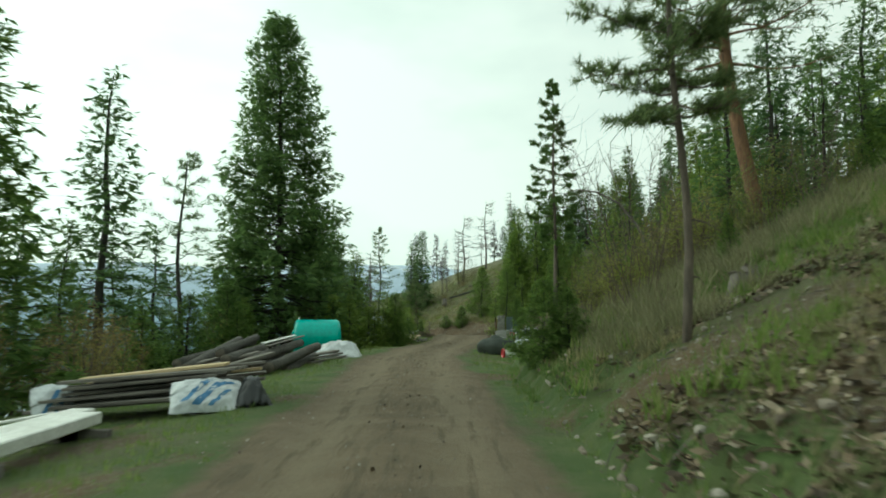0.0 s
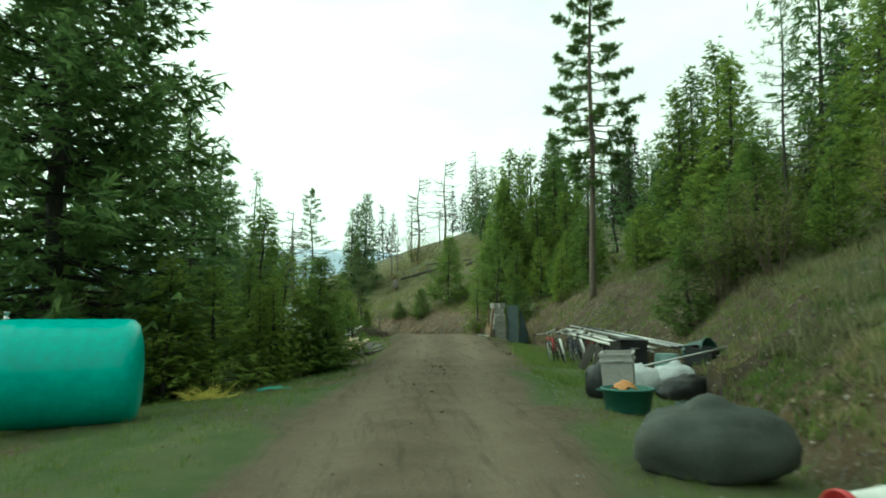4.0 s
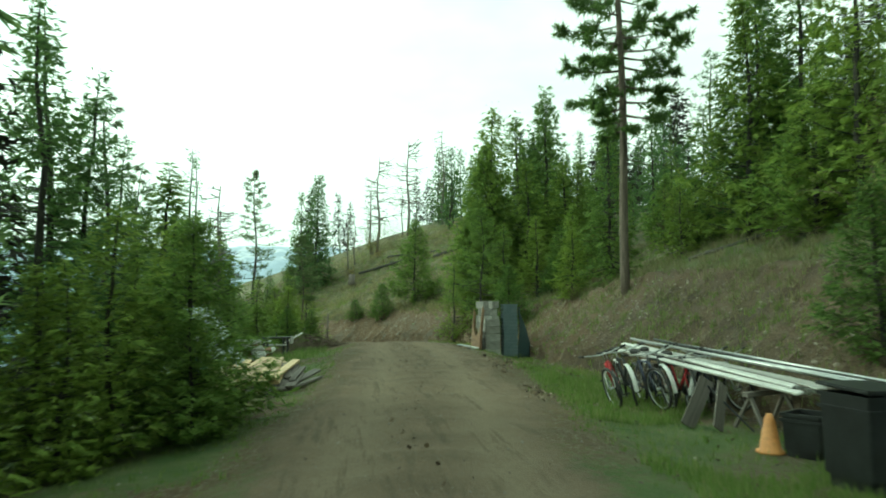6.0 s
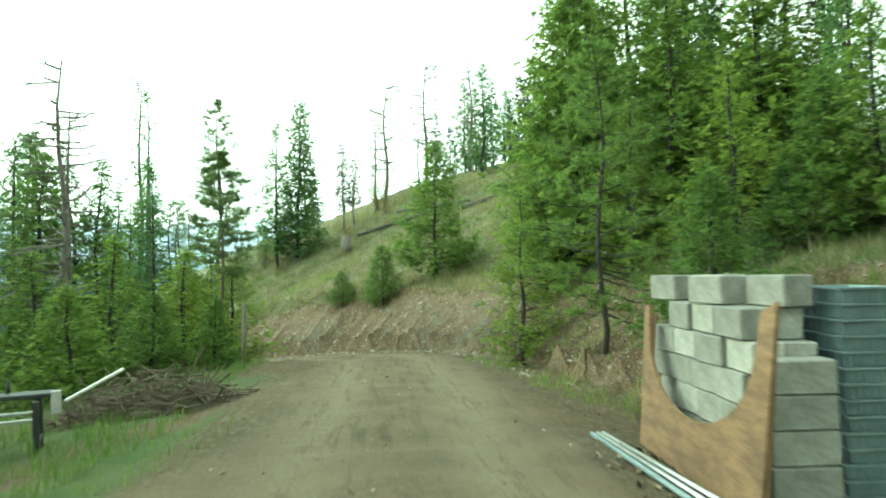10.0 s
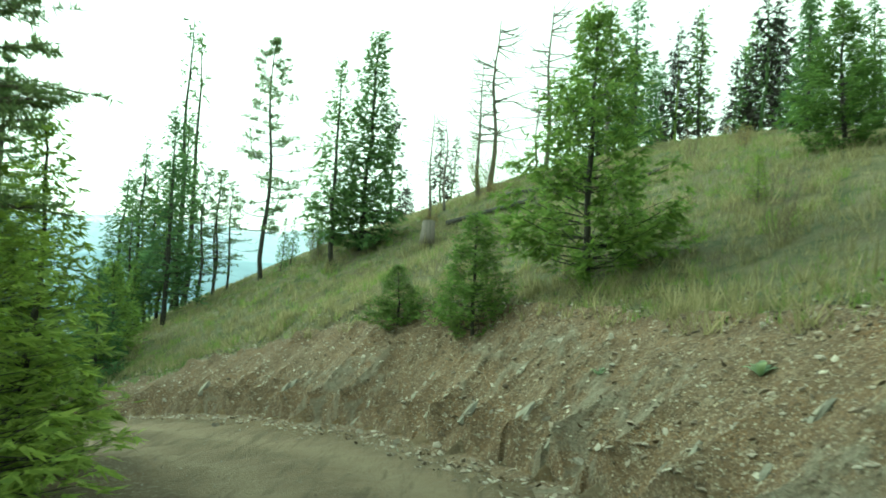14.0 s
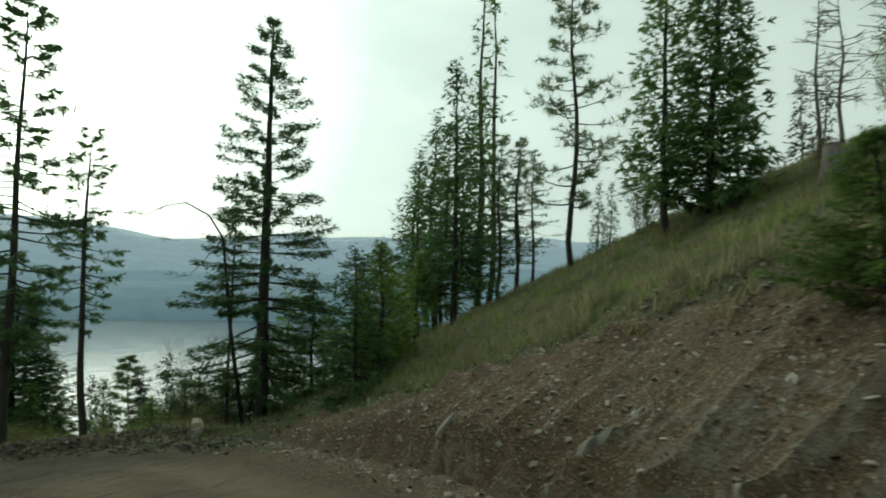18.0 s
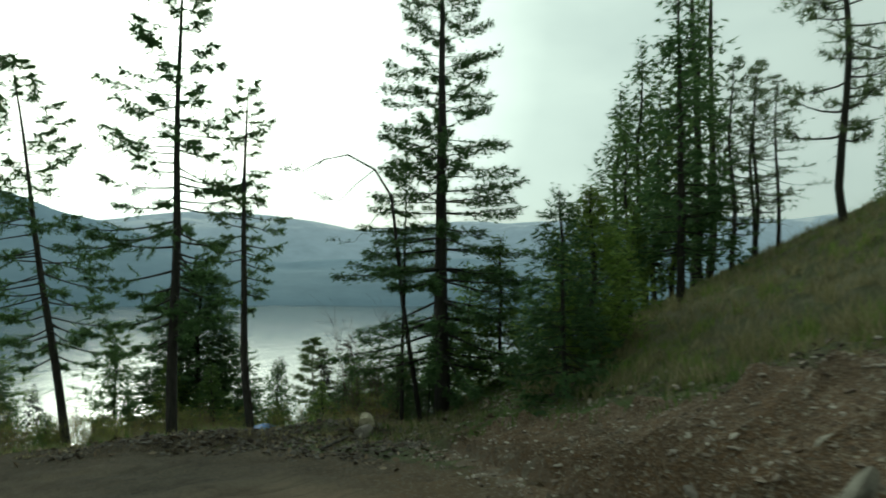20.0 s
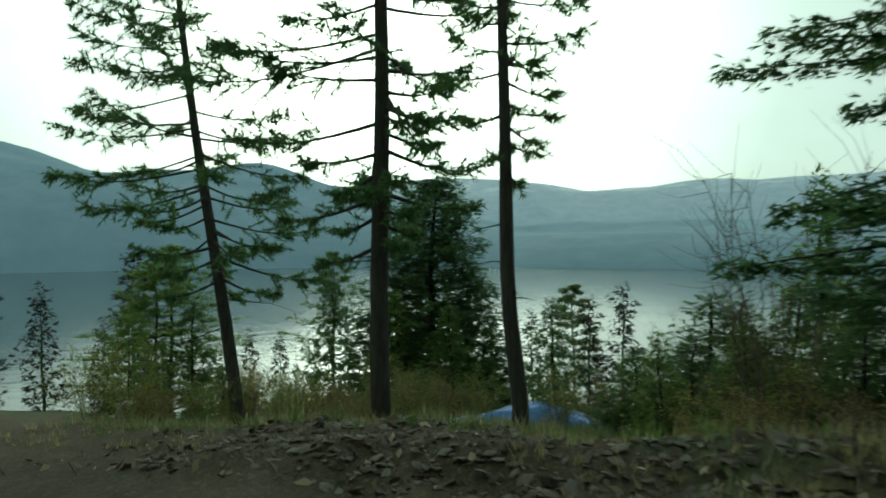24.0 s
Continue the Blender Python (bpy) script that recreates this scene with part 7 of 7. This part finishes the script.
for k in range(14):
    row, lay = k % 5, k // 5
    x0, y0 = -3.75 + 0.17 * row + rl.uniform(-0.06, 0.06), 40.6 + rl.uniform(-0.25, 0.25)
    z0 = ground_at(x0, y0) + 0.05 + 0.10 * lay
    mat = M_WOOD if k % 3 == 0 else M_PINEBOARD
    tagged(beam("lumber_board", (x0, y0, z0), (x0 + 0.28, y0 + rl.uniform(2.0, 2.5), z0 + 0.12), 0.16, 0.05, mat, roll=rl.uniform(-8, 8)),
           "yellowed board stacked beside the tarpaulin" if mat == M_PINEBOARD else "grey board stacked beside the tarpaulin", "board", "lumber pile")
for a, b in (((-1.75, 40.0, 0.30), (-1.5, 41.4, 0.38)), ((-1.6, 39.8, 0.28), (-1.5, 41.2, 0.44)), ((-1.6, 39.6, 0.27), (-1.15, 39.8, 0.25))):
    tagged(beam("lumber_board", a, b, 0.14, 0.045, M_WOOD, roll=rl.uniform(-20, 20)), "grey weathered board fallen from the pile", "board", "lumber pile")


def tarp_heap():
    root = thing("tarpaulin_heap", on(-3.95, 45.0, -0.02, 0, 0, 12), "grey-white tarpaulin with green hem draped over a tall heap", "tarpaulin")
    peak = lambda u, v: min(0.86, 1.12 * max(0.0, (1 - abs(u + 0.12) ** 1.15) * (1 - abs(v) ** 1.8)) ** 0.9 * (1 + 0.07 * math.sin(9 * u + 2 * v)))
    drape("tarpaulin", None, (2.35, 1.8, 1.95), peak, M_TARP, 3.7, 0.13, 60, "", root)
    for p in ([(-1.2, -0.75, 0.40), (-0.75, -0.88, 0.62), (-0.3, -0.9, 0.55), (0.05, -0.98, 0.22), (0.3, -1.05, 0.06)], [(0.55, -1.0, 0.05), (0.85, -0.9, 0.14), (1.15, -0.6, 0.26)]):
        rod("hem", p, 0.05, M_TEAL, root, 6, "green hem")


tarp_heap()
for k in range(44):
    lay = k // 8
    x, y = -3.05 + rl.uniform(-0.55, 0.35), 46.6 + rl.uniform(-0.9, 0.9)
    a = radians(rl.uniform(-35, 35))
    ln = rl.uniform(0.35, 1.0)
    z = ground_at(x, y) + 0.06 + 0.13 * lay
    mat = (M_WHITE, M_WHITE, M_WHITE, M_PLY)[k % 4]
    tagged(beam("scrap_board", (x - ln / 2 * math.cos(a), y - ln / 2 * math.sin(a), z), (x + ln / 2 * math.cos(a), y + ln / 2 * math.sin(a), z + rl.uniform(-0.05, 0.1)), rl.uniform(0.10, 0.28), rl.uniform(0.03, 0.10), mat, roll=rl.uniform(-25, 25)),
           "broken white panel in a scrap heap" if mat == M_WHITE else "brown split board in a scrap heap", "scrap board", "scrap heap")


def bench():
    root = thing("steel_frame", on(-2.7, 50.5, 0, 0, 0, 20), "black steel frame of an old bench standing in the grass", "frame")
    for x in (-0.35, 0.35):
        for y in (-0.25, 0.25):
            beam("leg", (x, y, 0), (x * 0.95, y, 0.62), 0.10, 0.06, M_STEEL).parent = root
        beam("cross_rail", (x, -0.25, 0.18), (x, 0.25, 0.18), 0.05, 0.03, M_STEEL).parent = root
    for y in (-0.25, 0.25):
        beam("side_rail", (-0.35, y, 0.42), (0.35, y, 0.42), 0.04, 0.04, M_METAL).parent = root
    beam("top_bar", (-0.42, 0.0, 0.66), (0.48, 0.0, 0.66), 0.30, 0.05, M_STEEL).parent = root
    beam("end_plate", (0.52, -0.1, 0.45), (0.52, -0.1, 0.70), 0.10, 0.10, M_GREY).parent = root
    rod("post_pin", [(0.05, 0.1, 0.66), (0.05, 0.1, 0.82)], 0.02, M_STEEL, root)


bench()


def brush_heap(x, y, sx, sy, sz, n, seed, label):
    r = random.Random(seed)
    g = Geo()
    for _ in range(n):
        a, k = r.uniform(0, 6.28), math.sqrt(r.random())
        px, py = math.cos(a) * k * sx, math.sin(a) * k * sy
        pz = ground_at(x + px, y + py) - ground_at(x, y) + r.uniform(0, 1) * sz * (1 - k * k)
        d = Vector((r.gauss(0, 1), r.gauss(0, 0.6), r.gauss(0.1, 0.3))).normalized() * r.uniform(0.25, 0.8)
        p = Vector((px, py, pz))
        g.tube([p - d / 2, p + unit(r) * 0.04, p + d / 2], [0.012, 0.009, 0.004], 3, False)
    ob = g.make("brush_heap", M_TWIG)
    ob.matrix_world = on(x, y)
    return tagged(ob, label, "brush heap", kind="stuff")


brush_heap(-1.75, 52.3, 1.3, 0.6, 0.55, 520, 4, "heap of dead brown branches beside the track")
brush_heap(-16.1, 78.4, 0.8, 0.5, 0.3, 120, 6, "dead branches among the boulders")
tagged(beam("board", (-2.5, 51.6, 0.38), (-1.9, 51.9, 0.72), 0.08, 0.03, M_WHITE), "pale board stuck in the brush heap", "board", "old boards")
tagged(rod("fence_post", [(-1.1, 56.0, 0.05), (-1.08, 56.0, 1.35)], 0.035, M_DEAD), "thin weathered fence post beside the track", "post")


# ---- stack of concrete blocks ----
def block_mesh():
    bm = bmesh.new()
    bmesh.ops.create_cube(bm, size=1)
    for v in bm.verts:
        v.co = Vector((v.co.x * 0.19, v.co.y * 0.39, v.co.z * 0.19))
    bmesh.ops.bevel(bm, geom=bm.edges[:], offset=0.008, segments=1, affect="EDGES")
    me = bpy.data.meshes.new("block")
    bm.to_mesh(me)
    bm.free()
    me.materials.append(M_BLOCK)
    return me


def block_stack():
    root = thing("block_stack", pose(3.99, 47.65, ground_at(3.96, 47.2) - 0.05, 0, 0, -4) @ Matrix.Scale(1.11, 4), "stack of grey concrete blocks beside the track", "block stack")
    me = block_mesh()
    r = random.Random(3)
    for c in range(7):
        for i in range(4):
            for j in range(2):
                if c == 6 and (i + j) % 2 == 0 or c == 5 and i == 3 and j == 0:
                    continue
                ob = new("block", me)
                ob.parent = root
                turn = c % 2
                x = (j - 0.5) * 0.2
                y = (i - 1.5) * 0.4 + (0.05 if c == 6 else 0)
                ob.matrix_local = pose(x + r.gauss(0, 0.016), y + r.gauss(0, 0.012) + 0.1 * (c % 2) - 0.05, 0.2 + 0.197 * c, 0, 0, r.gauss(0, 2.5) + (8 if c == 6 else 0))
    for c in range(5):
        ob = new("block", me)
        ob.parent = root
        ob.matrix_local = pose(0.0 + r.gauss(0, 0.008), -0.95 + r.gauss(0, 0.01), 0.12 + 0.197 * c, 0, 0, 90 + r.gauss(0, 1.5))
    for y in (-0.6, 0, 0.6):
        beam("pallet_bearer", (-0.25, y, 0.05), (0.25, y, 0.05), 0.1, 0.09, M_WOOD).parent = root


block_stack()


def trays():
    root = thing("tray_stack", pose(4.5, 46.9, ground_at(4.5, 46.95), 0, 0, -4) @ Matrix.Scale(1.12, 4), "tall stack of ribbed blue-grey plastic trays beside the blocks", "tray stack")
    rings = ((0.165, 0.23, 0.0), (0.185, 0.25, 0.075), (0.205, 0.27, 0.078), (0.205, 0.27, 0.090), (0.178, 0.243, 0.090), (0.160, 0.225, 0.012))
    for c in range(15):
        z = 0.03 + c * 0.092
        v = [(sx * a, sy * b, z + h) for a, b, h in rings for sx, sy in ((-1, -1), (1, -1), (1, 1), (-1, 1))]
        f = [(k * 4 + q, k * 4 + (q + 1) % 4, k * 4 + 4 + (q + 1) % 4, k * 4 + 4 + q) for k in range(5) for q in range(4)] + [(3, 2, 1, 0), (20, 21, 22, 23)]
        for k in range(-3, 4):  # upright ribs on the four sides
            for sx, sy, w, q in ((-1, 0, 0.16, 1), (1, 0, 0.16, 1), (0, -1, 0.11, 0), (0, 1, 0.11, 0)):
                cx, cy = (sx * 0.181, k * w / 2.4) if q else (k * w / 2.4, sy * 0.246)
                i = len(v)
                v += [(cx + a * 0.006, cy + b * 0.006, z + h) for h in (0.0, 0.076) for a, b in ((-1, -1), (1, -1), (1, 1), (-1, 1))]
                f += [(i + e, i + (e + 1) % 4, i + 4 + (e + 1) % 4, i + 4 + e) for e in range(4)]
        mesh_object("tray", v, f, M_TRAY, root).matrix_local = pose(rl.gauss(0, 0.006), rl.gauss(0, 0.006), 0, 0, 0, rl.gauss(0, 0.8))


trays()


def mesh_sheet():
    """Dark mesh hung from the tray stack to the ground beside it."""
    v, f, n = [], [], 10
    for j in range(n + 1):
        for i in range(n + 1):
            a, b = i / n, j / n
            v.append((0.06 + (0.12 + 0.5 * b) * a + 0.03 * math.sin(7 * a + 5 * b), -0.22 + 0.5 * a + 0.03 * math.sin(9 * b), 1.5 * (1 - b) * (1 - 0.12 * a) + 0.01))
    for j in range(n):
        for i in range(n):
            a = j * (n + 1) + i
            f.append((a, a + 1, a + n + 2, a + n + 1))
    ob = mesh_object("mesh_sheet", v, f, simple("dark_teal_mesh", (0.030, 0.060, 0.065), (0.07, 0.115, 0.12), 30, 0.8, bumps=0.6), None, "", True)
    ob.matrix_world = pose(4.70, 46.95, ground_at(4.9, 47.0), 0, 0, -4)
    ob.modifiers.new("thickness", "SOLIDIFY").thickness = 0.008
    tagged(ob, "dark teal plastic mesh hung over the tray stack", "mesh sheet")


mesh_sheet()


def cut_panel():
    """Plywood sheet with a wide rounded notch, leaning on the blocks."""
    n = 18
    top = [(-1.12, 1.18), (-1.0, 1.22)]
    top += [(-1.0 + 1.0 * (1 - math.cos(math.pi * i / n)) * 0.95, 1.22 - 0.80 * math.sin(math.pi * i / n) ** 0.75) for i in range(1, n)]
    top += [(0.92, 1.25), (1.10, 1.32)]
    v, f = [], []
    m = len(top)
    for th in (-0.012, 0.012):
        for y, z in top:
            v.append((th, y, z))
        for y, z in top:
            v.append((th, y * 0.94, 0.0))
    for i in range(m - 1):
        f.append((i, i + 1, m + i + 1, m + i))
        f.append((3 * m + i, 3 * m + i + 1, 2 * m + i + 1, 2 * m + i))
        f.append((2 * m + i, 2 * m + i + 1, i + 1, i))
        f.append((m + i, m + i + 1, 3 * m + i + 1, 3 * m + i))
    f.append((0, m, 3 * m, 2 * m))
    f.append((m - 1, 3 * m - 1, 4 * m - 1, 2 * m - 1))
    root = thing("plywood_panel", pose(3.53, 47.3, ground_at(3.5, 47.2), 0, -5, 176), "orange-brown plywood sheet with a round notch leaning on the blocks", "panel")
    mesh_object("sheet", v, f, M_PLY, root)
    for y, h in ((-1.02, 1.14), (0.99, 1.24)):
        stud = beam("stud", (0, 0, 0.02), (0, 0, h), 0.07, 0.035, M_PLY, label="rough brown batten")
        stud.parent = root
        stud.matrix_local = pose(-0.035, y, h / 2 + 0.01, 0, -90, 0)


cut_panel()
for k in range(3):
    tagged(rod("metal_bar", [(3.12 + 0.09 * k, 45.4 + 0.1 * k, ground_at(3.1, 45.4) + 0.03), (3.18 + 0.05 * k, 48.4, ground_at(3.2, 48.4) + 0.05)], 0.022, M_METAL if k else M_TRAY), "pale metal bar lying in the grass", "bar", "metal bars")
tagged(drape("tarp_scrap", on(-2.9, 31.8, 0, 0, 0, 10), (0.7, 0.4, 0.10), lambda u, v: 0.6 - 0.4 * u * u, M_TEAL, 2.2, 0.3, 12), "scrap of teal tarpaulin on the ground", "tarpaulin scrap")


def straw():
    r = random.Random(9)
    g = Geo()
    for _ in range(120):
        p = Vector((r.gauss(0, 0.22), r.gauss(0, 0.10), r.uniform(0.0, 0.08)))
        d = Vector((r.gauss(0, 1), r.gauss(0, 0.4), r.gauss(0.25, 0.3))).normalized() * r.uniform(0.15, 0.4)
        g.tube([p, p + d], [0.006, 0.003], 3, False)
    ob = g.make("straw_bundle", M_YELLOW)
    ob.matrix_world = on(-4.1, 31.4)
    tagged(ob, "loose bundle of yellow straw on the ground", "straw", kind="stuff")


straw()

# ---- bend and knoll ----
root = thing("covered_pile", on(-24.4, 80.6, -0.42, 0, 0, -30), "low pile covered with a bright blue tarpaulin", "tarpaulin")
drape("blue_tarpaulin", None, (2.0, 4.6, 1.0), lambda u, v: max(0, 1 - abs(u) ** 2.2) * max(0, 1 - abs(v) ** 5) * (0.8 + 0.15 * math.cos(5 * v) - 0.12 * v), M_BLUETARP, 5.5, 0.10, 30, "", root)
for i in range(2):
    rod("tie_down", [(-0.85, -0.3 + 0.8 * i, 0.05), (0.0, -0.25 + 0.8 * i, 0.66), (0.85, -0.3 + 0.8 * i, 0.05)], 0.012, M_BLACK, root, 5)


def stump(x, y, r, h, seed, label):
    rs = random.Random(seed)
    root = thing("stump", on(x, y, -0.05), label, "stump", "stumps")
    rod("bole", [(0, 0, 0), (0, 0, h * 0.4), (rs.gauss(0, 0.02), rs.gauss(0, 0.02), h)], [r * 1.35, r * 1.05, r], M_DEAD, root, 12)
    rod("cut_top", [(0, 0, h), (0, 0, h + 0.012)], r * 0.93, M_CUT, root, 12)


stump(0.2, 80.4, 0.24, 0.85, 1, "grey tree stump standing on the knoll")
stump(4.2, 9.8, 0.14, 0.35, 2, "old grey stump on the slope")
stump(4.55, 10.2, 0.12, 0.30, 3, "small grey stump on the slope")
stump(-29.5, 73.2, 0.22, 0.6, 4, "grey stump below the bend")
for a, b, r, label in (((8.6, 43.6), (10.6, 41.6), 0.06, "brown fallen log along the top of the bank"), ((6.4, 79.0), (8.2, 78.3), 0.14, "orange-brown rotten log on the knoll"),
                       ((-15.0, 75.9), (-15.3, 76.85), 0.035, "pale stick of wood lying against the rubble"),
                       ((0.8, 82.5), (5.2, 81.0), 0.10, "grey fallen log on the crest of the knoll"), ((3.2, 84.0), (7.0, 80.2), 0.09, "grey fallen log on the crest of the knoll")):
    log_thing(a[0], a[1], ground_at(*a) + r, b[0], b[1], ground_at(*b) + r * 1.1, r, label)


def bent_tree():
    root = new("bent_tree")
    rs = random.Random(6)
    pts = [(8.2, 26.5, 2.9), (8.0, 26.6, 4.0), (7.65, 26.9, 5.15), (7.0, 27.2, 6.1), (6.2, 27.5, 6.6), (5.5, 28.0, 6.8), (5.05, 28.5, 6.65)]
    rod("trunk", pts, [0.075, 0.065, 0.055, 0.045, 0.035, 0.022, 0.01], M_DEAD, root)
    g = Geo()
    for q in range(60):
        i = rs.randint(3, 6)
        p = Vector(pts[i]) + unit(rs) * 0.12
        e = p + (unit(rs) + Vector((0, 0, -0.4))) * 0.35
        for _ in range(10):
            g.leaf(e + unit(rs) * 0.08, unit(rs), unit(rs), 0.16, 0.012)
    g.make("crown", M_PINE, root)
    tagged(root, "thin tree bent over into an arch", "tree")


bent_tree()


def arched_sapling():
    """A thin stem that leans out of the firs above the bend and arches over, with a few tufts left."""
    root = new("arched_sapling")
    rs = random.Random(16)
    foot = Vector((-16.05, 79.9, ground_at(-16.05, 79.9) - 0.1))
    pts = [foot] + [Vector((-15.7 - 0.56 * k, 80.4 - 0.83 * k, z)) for k, z in ((1.13, -0.6), (1.30, 0.9), (1.45, 2.15), (1.9, 2.85), (2.6, 3.2), (3.2, 3.05), (3.7, 2.75))]
    rod("trunk", pts, [0.075, 0.06, 0.05, 0.04, 0.03, 0.022, 0.016, 0.008], M_BARK, root)
    g, t = Geo(), Geo()
    for a, b, c, e in ((pts[4], (-0.25, -0.4, -0.4), (-0.5, -0.75, -0.85), (-0.75, -1.15, -0.75)), (pts[6], (-0.15, -0.2, -0.25), (-0.3, -0.5, -0.35), (-0.4, -0.7, -0.25)),
                       (pts[3], (-0.3, -0.45, -0.7), (-0.55, -0.8, -1.2), (-0.95, -1.35, -1.15)), (pts[7], (-0.1, -0.15, 0.05), (-0.2, -0.3, -0.02), (-0.3, -0.4, 0.05))):
        q = [a] + [a + Vector(k) for k in (b, c, e)]
        t.tube(q, [0.012, 0.009, 0.007, 0.004], 4, False)
        for _ in range(5):
            o = q[3].lerp(q[2], rs.random())
            d = (q[3] - q[2]).normalized() + unit(rs) * 0.7
            t.tube([o, o + d * 0.16], [0.005, 0.003], 3, False)
            for _ in range(16):
                g.blade(o + d * 0.16 * rs.random(), (unit(rs) + d * 0.6).normalized(), unit(rs), 0.09, 0.006)
    t.make("branchwork", M_BARK, root)["kind"] = "stuff"
    g.make("crown", M_FIR, root)
    tagged(root, "thin bare sapling arched over at its tip", "tree")


arched_sapling()


def mullein(x, y, s, seed):
    r = random.Random(seed)
    root = thing("leafy_plant", on(x, y, 0.0), "broad-leaved pale green plant growing on the bank", "plant", "bank plants")
    for k in range(9):
        a = k * 2.4
        g = Geo()
        v, f = [], []
        for i in range(6):
            u = i / 5
            w = 0.22 * s * math.sin(math.pi * min(1, u * 0.9 + 0.1)) ** 0.8 * 0.6
            x0, z0 = s * 0.6 * u, s * (0.34 * math.sin(1.9 * u) + 0.05)
            v += [(x0, -w, z0 + w * 0.3), (x0, 0, z0), (x0, w, z0 + w * 0.3)]
        for i in range(5):
            for j in range(2):
                q = i * 3 + j
                f.append((q, q + 1, q + 4, q + 3))
        mesh_object("leaf", v, f, M_LEAF, root, smooth_faces=True).matrix_local = pose(0, 0, 0.02, 0, r.uniform(-25, 10), math.degrees(a))


M_LEAF = foliage("broad_leaf", (0.22, 0.30, 0.17), (0.30, 0.38, 0.24), (0.30, 0.40, 0.22))
mullein(3.31, 63.8, 0.22, 1)
mullein(4.31, 61.7, 0.27, 2)
mullein(4.0, 59.3, 0.27, 3)
mullein(5.6, 38.6, 0.4, 4)


def bank_rock(x, y, size, tall, seed, label):
    """An angular slab of bedrock set in the slope."""
    r = random.Random(seed)
    ob = new("rock", STONES[r.randrange(8)])
    ob.matrix_world = on(x, y, 0.0, r.uniform(-20, 20), r.uniform(10, 40), r.uniform(-40, 40)) @ Matrix.Diagonal((size * 0.7, size * 0.55, size * 1.5 * tall, 1))
    return tagged(ob, label, "rock", "bank rocks")


def rock_rib(i, off, seed):
    """A tall split slab of pale bedrock lying up the cut bank."""
    r = random.Random(seed)
    t, (ox, oy) = TOE_T[i], TOE_P[i, :2]
    x, y = ox + t[1] * off, oy - t[0] * off
    h, w, d = r.uniform(0.12, 0.42), r.uniform(0.025, 0.075), r.uniform(0.03, 0.055)
    v, f = [], []
    for k in range(5):
        u = k / 4
        s = math.sin(math.pi * (0.18 + 0.74 * u)) ** 0.7
        for a, b in ((-1, -1), (0.2, -1.25), (1, -0.7), (0.9, 1), (-0.8, 1)):
            v.append((a * w * s * r.uniform(0.7, 1.2), b * d * s * r.uniform(0.7, 1.2), (u - 0.4) * h))
    for k in range(4):
        for j in range(5):
            j2 = (j + 1) % 5
            f.append((k * 5 + j, k * 5 + j2, k * 5 + 5 + j2, k * 5 + 5 + j))
    f += [(4, 3, 2, 1, 0), (20, 21, 22, 23, 24)]
    ob = mesh_object("rock_rib", v, f, M_RIB)
    ob.matrix_world = pose(x, y, ground_at(x, y) - 0.005, 0, 0, math.degrees(math.atan2(t[1], t[0]))) @ pose(0, 0, 0, 44, r.uniform(-10, 16), r.uniform(-25, 25))
    tagged(ob, "pale split rib of bedrock in the cut bank", "rock", "bedrock ribs")


M_RIB = simple("pale_bedrock", (0.14, 0.13, 0.105), (0.32, 0.30, 0.24), 5, 0.9, bumps=0.6, stretch=(3, 3, 0.8), vary=0.4, dist=0.02)
rr = random.Random(12)
spots = np.where((TOE_P[:, 1] > 60) & (TOE_P[:, 1] < 72.5))[0]
for k in range(80):
    rock_rib(int(rr.choice(list(spots))), rr.uniform(0.05, 1.0), 300 + k)
for x, y, s in ((0.8, 65.4, 0.45), (2.2, 63.9, 0.5), (2.9, 62.5, 0.4), (-2.9, 68.5, 0.35), (-1.1, 68.7, 0.3), (4.0, 63.2, 0.22), (3.8, 61.2, 0.25), (4.5, 61.1, 0.3), (4.7, 62.6, 0.18), (2.1, 64.6, 0.35), (2.7, 63.7, 0.3),
                (1.4, 65.0, 0.4), (0.1, 66.6, 0.35), (-0.5, 67.4, 0.4), (-3.8, 71.0, 0.3), (-4.6, 71.6, 0.35), (-5.6, 72.4, 0.4), (4.6, 57.8, 0.22), (4.5, 60.7, 0.2), (5.9, 46.4, 0.28), (6.0, 47.0, 0.22), (5.5, 48.5, 0.3), (5.2, 50.4, 0.26)):
    bank_rock(x, y, s * 0.62, rr.uniform(0.6, 1.4), rr.randint(1, 999), "pale angular rock sticking out of the cut bank")
for i in range(8):
    x, y = -27 - 1.6 * i, 86 + 2.2 * (i % 4)
    tagged(beam("board", (x, y, ground_at(x, y) + 0.9), (x - 1.6, y + 0.8, ground_at(x - 1.6, y + 0.8) + 1.0), 0.3, 0.04, M_WHITE), "pale board lying in the brush below the bend", "board", "boards below the bend")
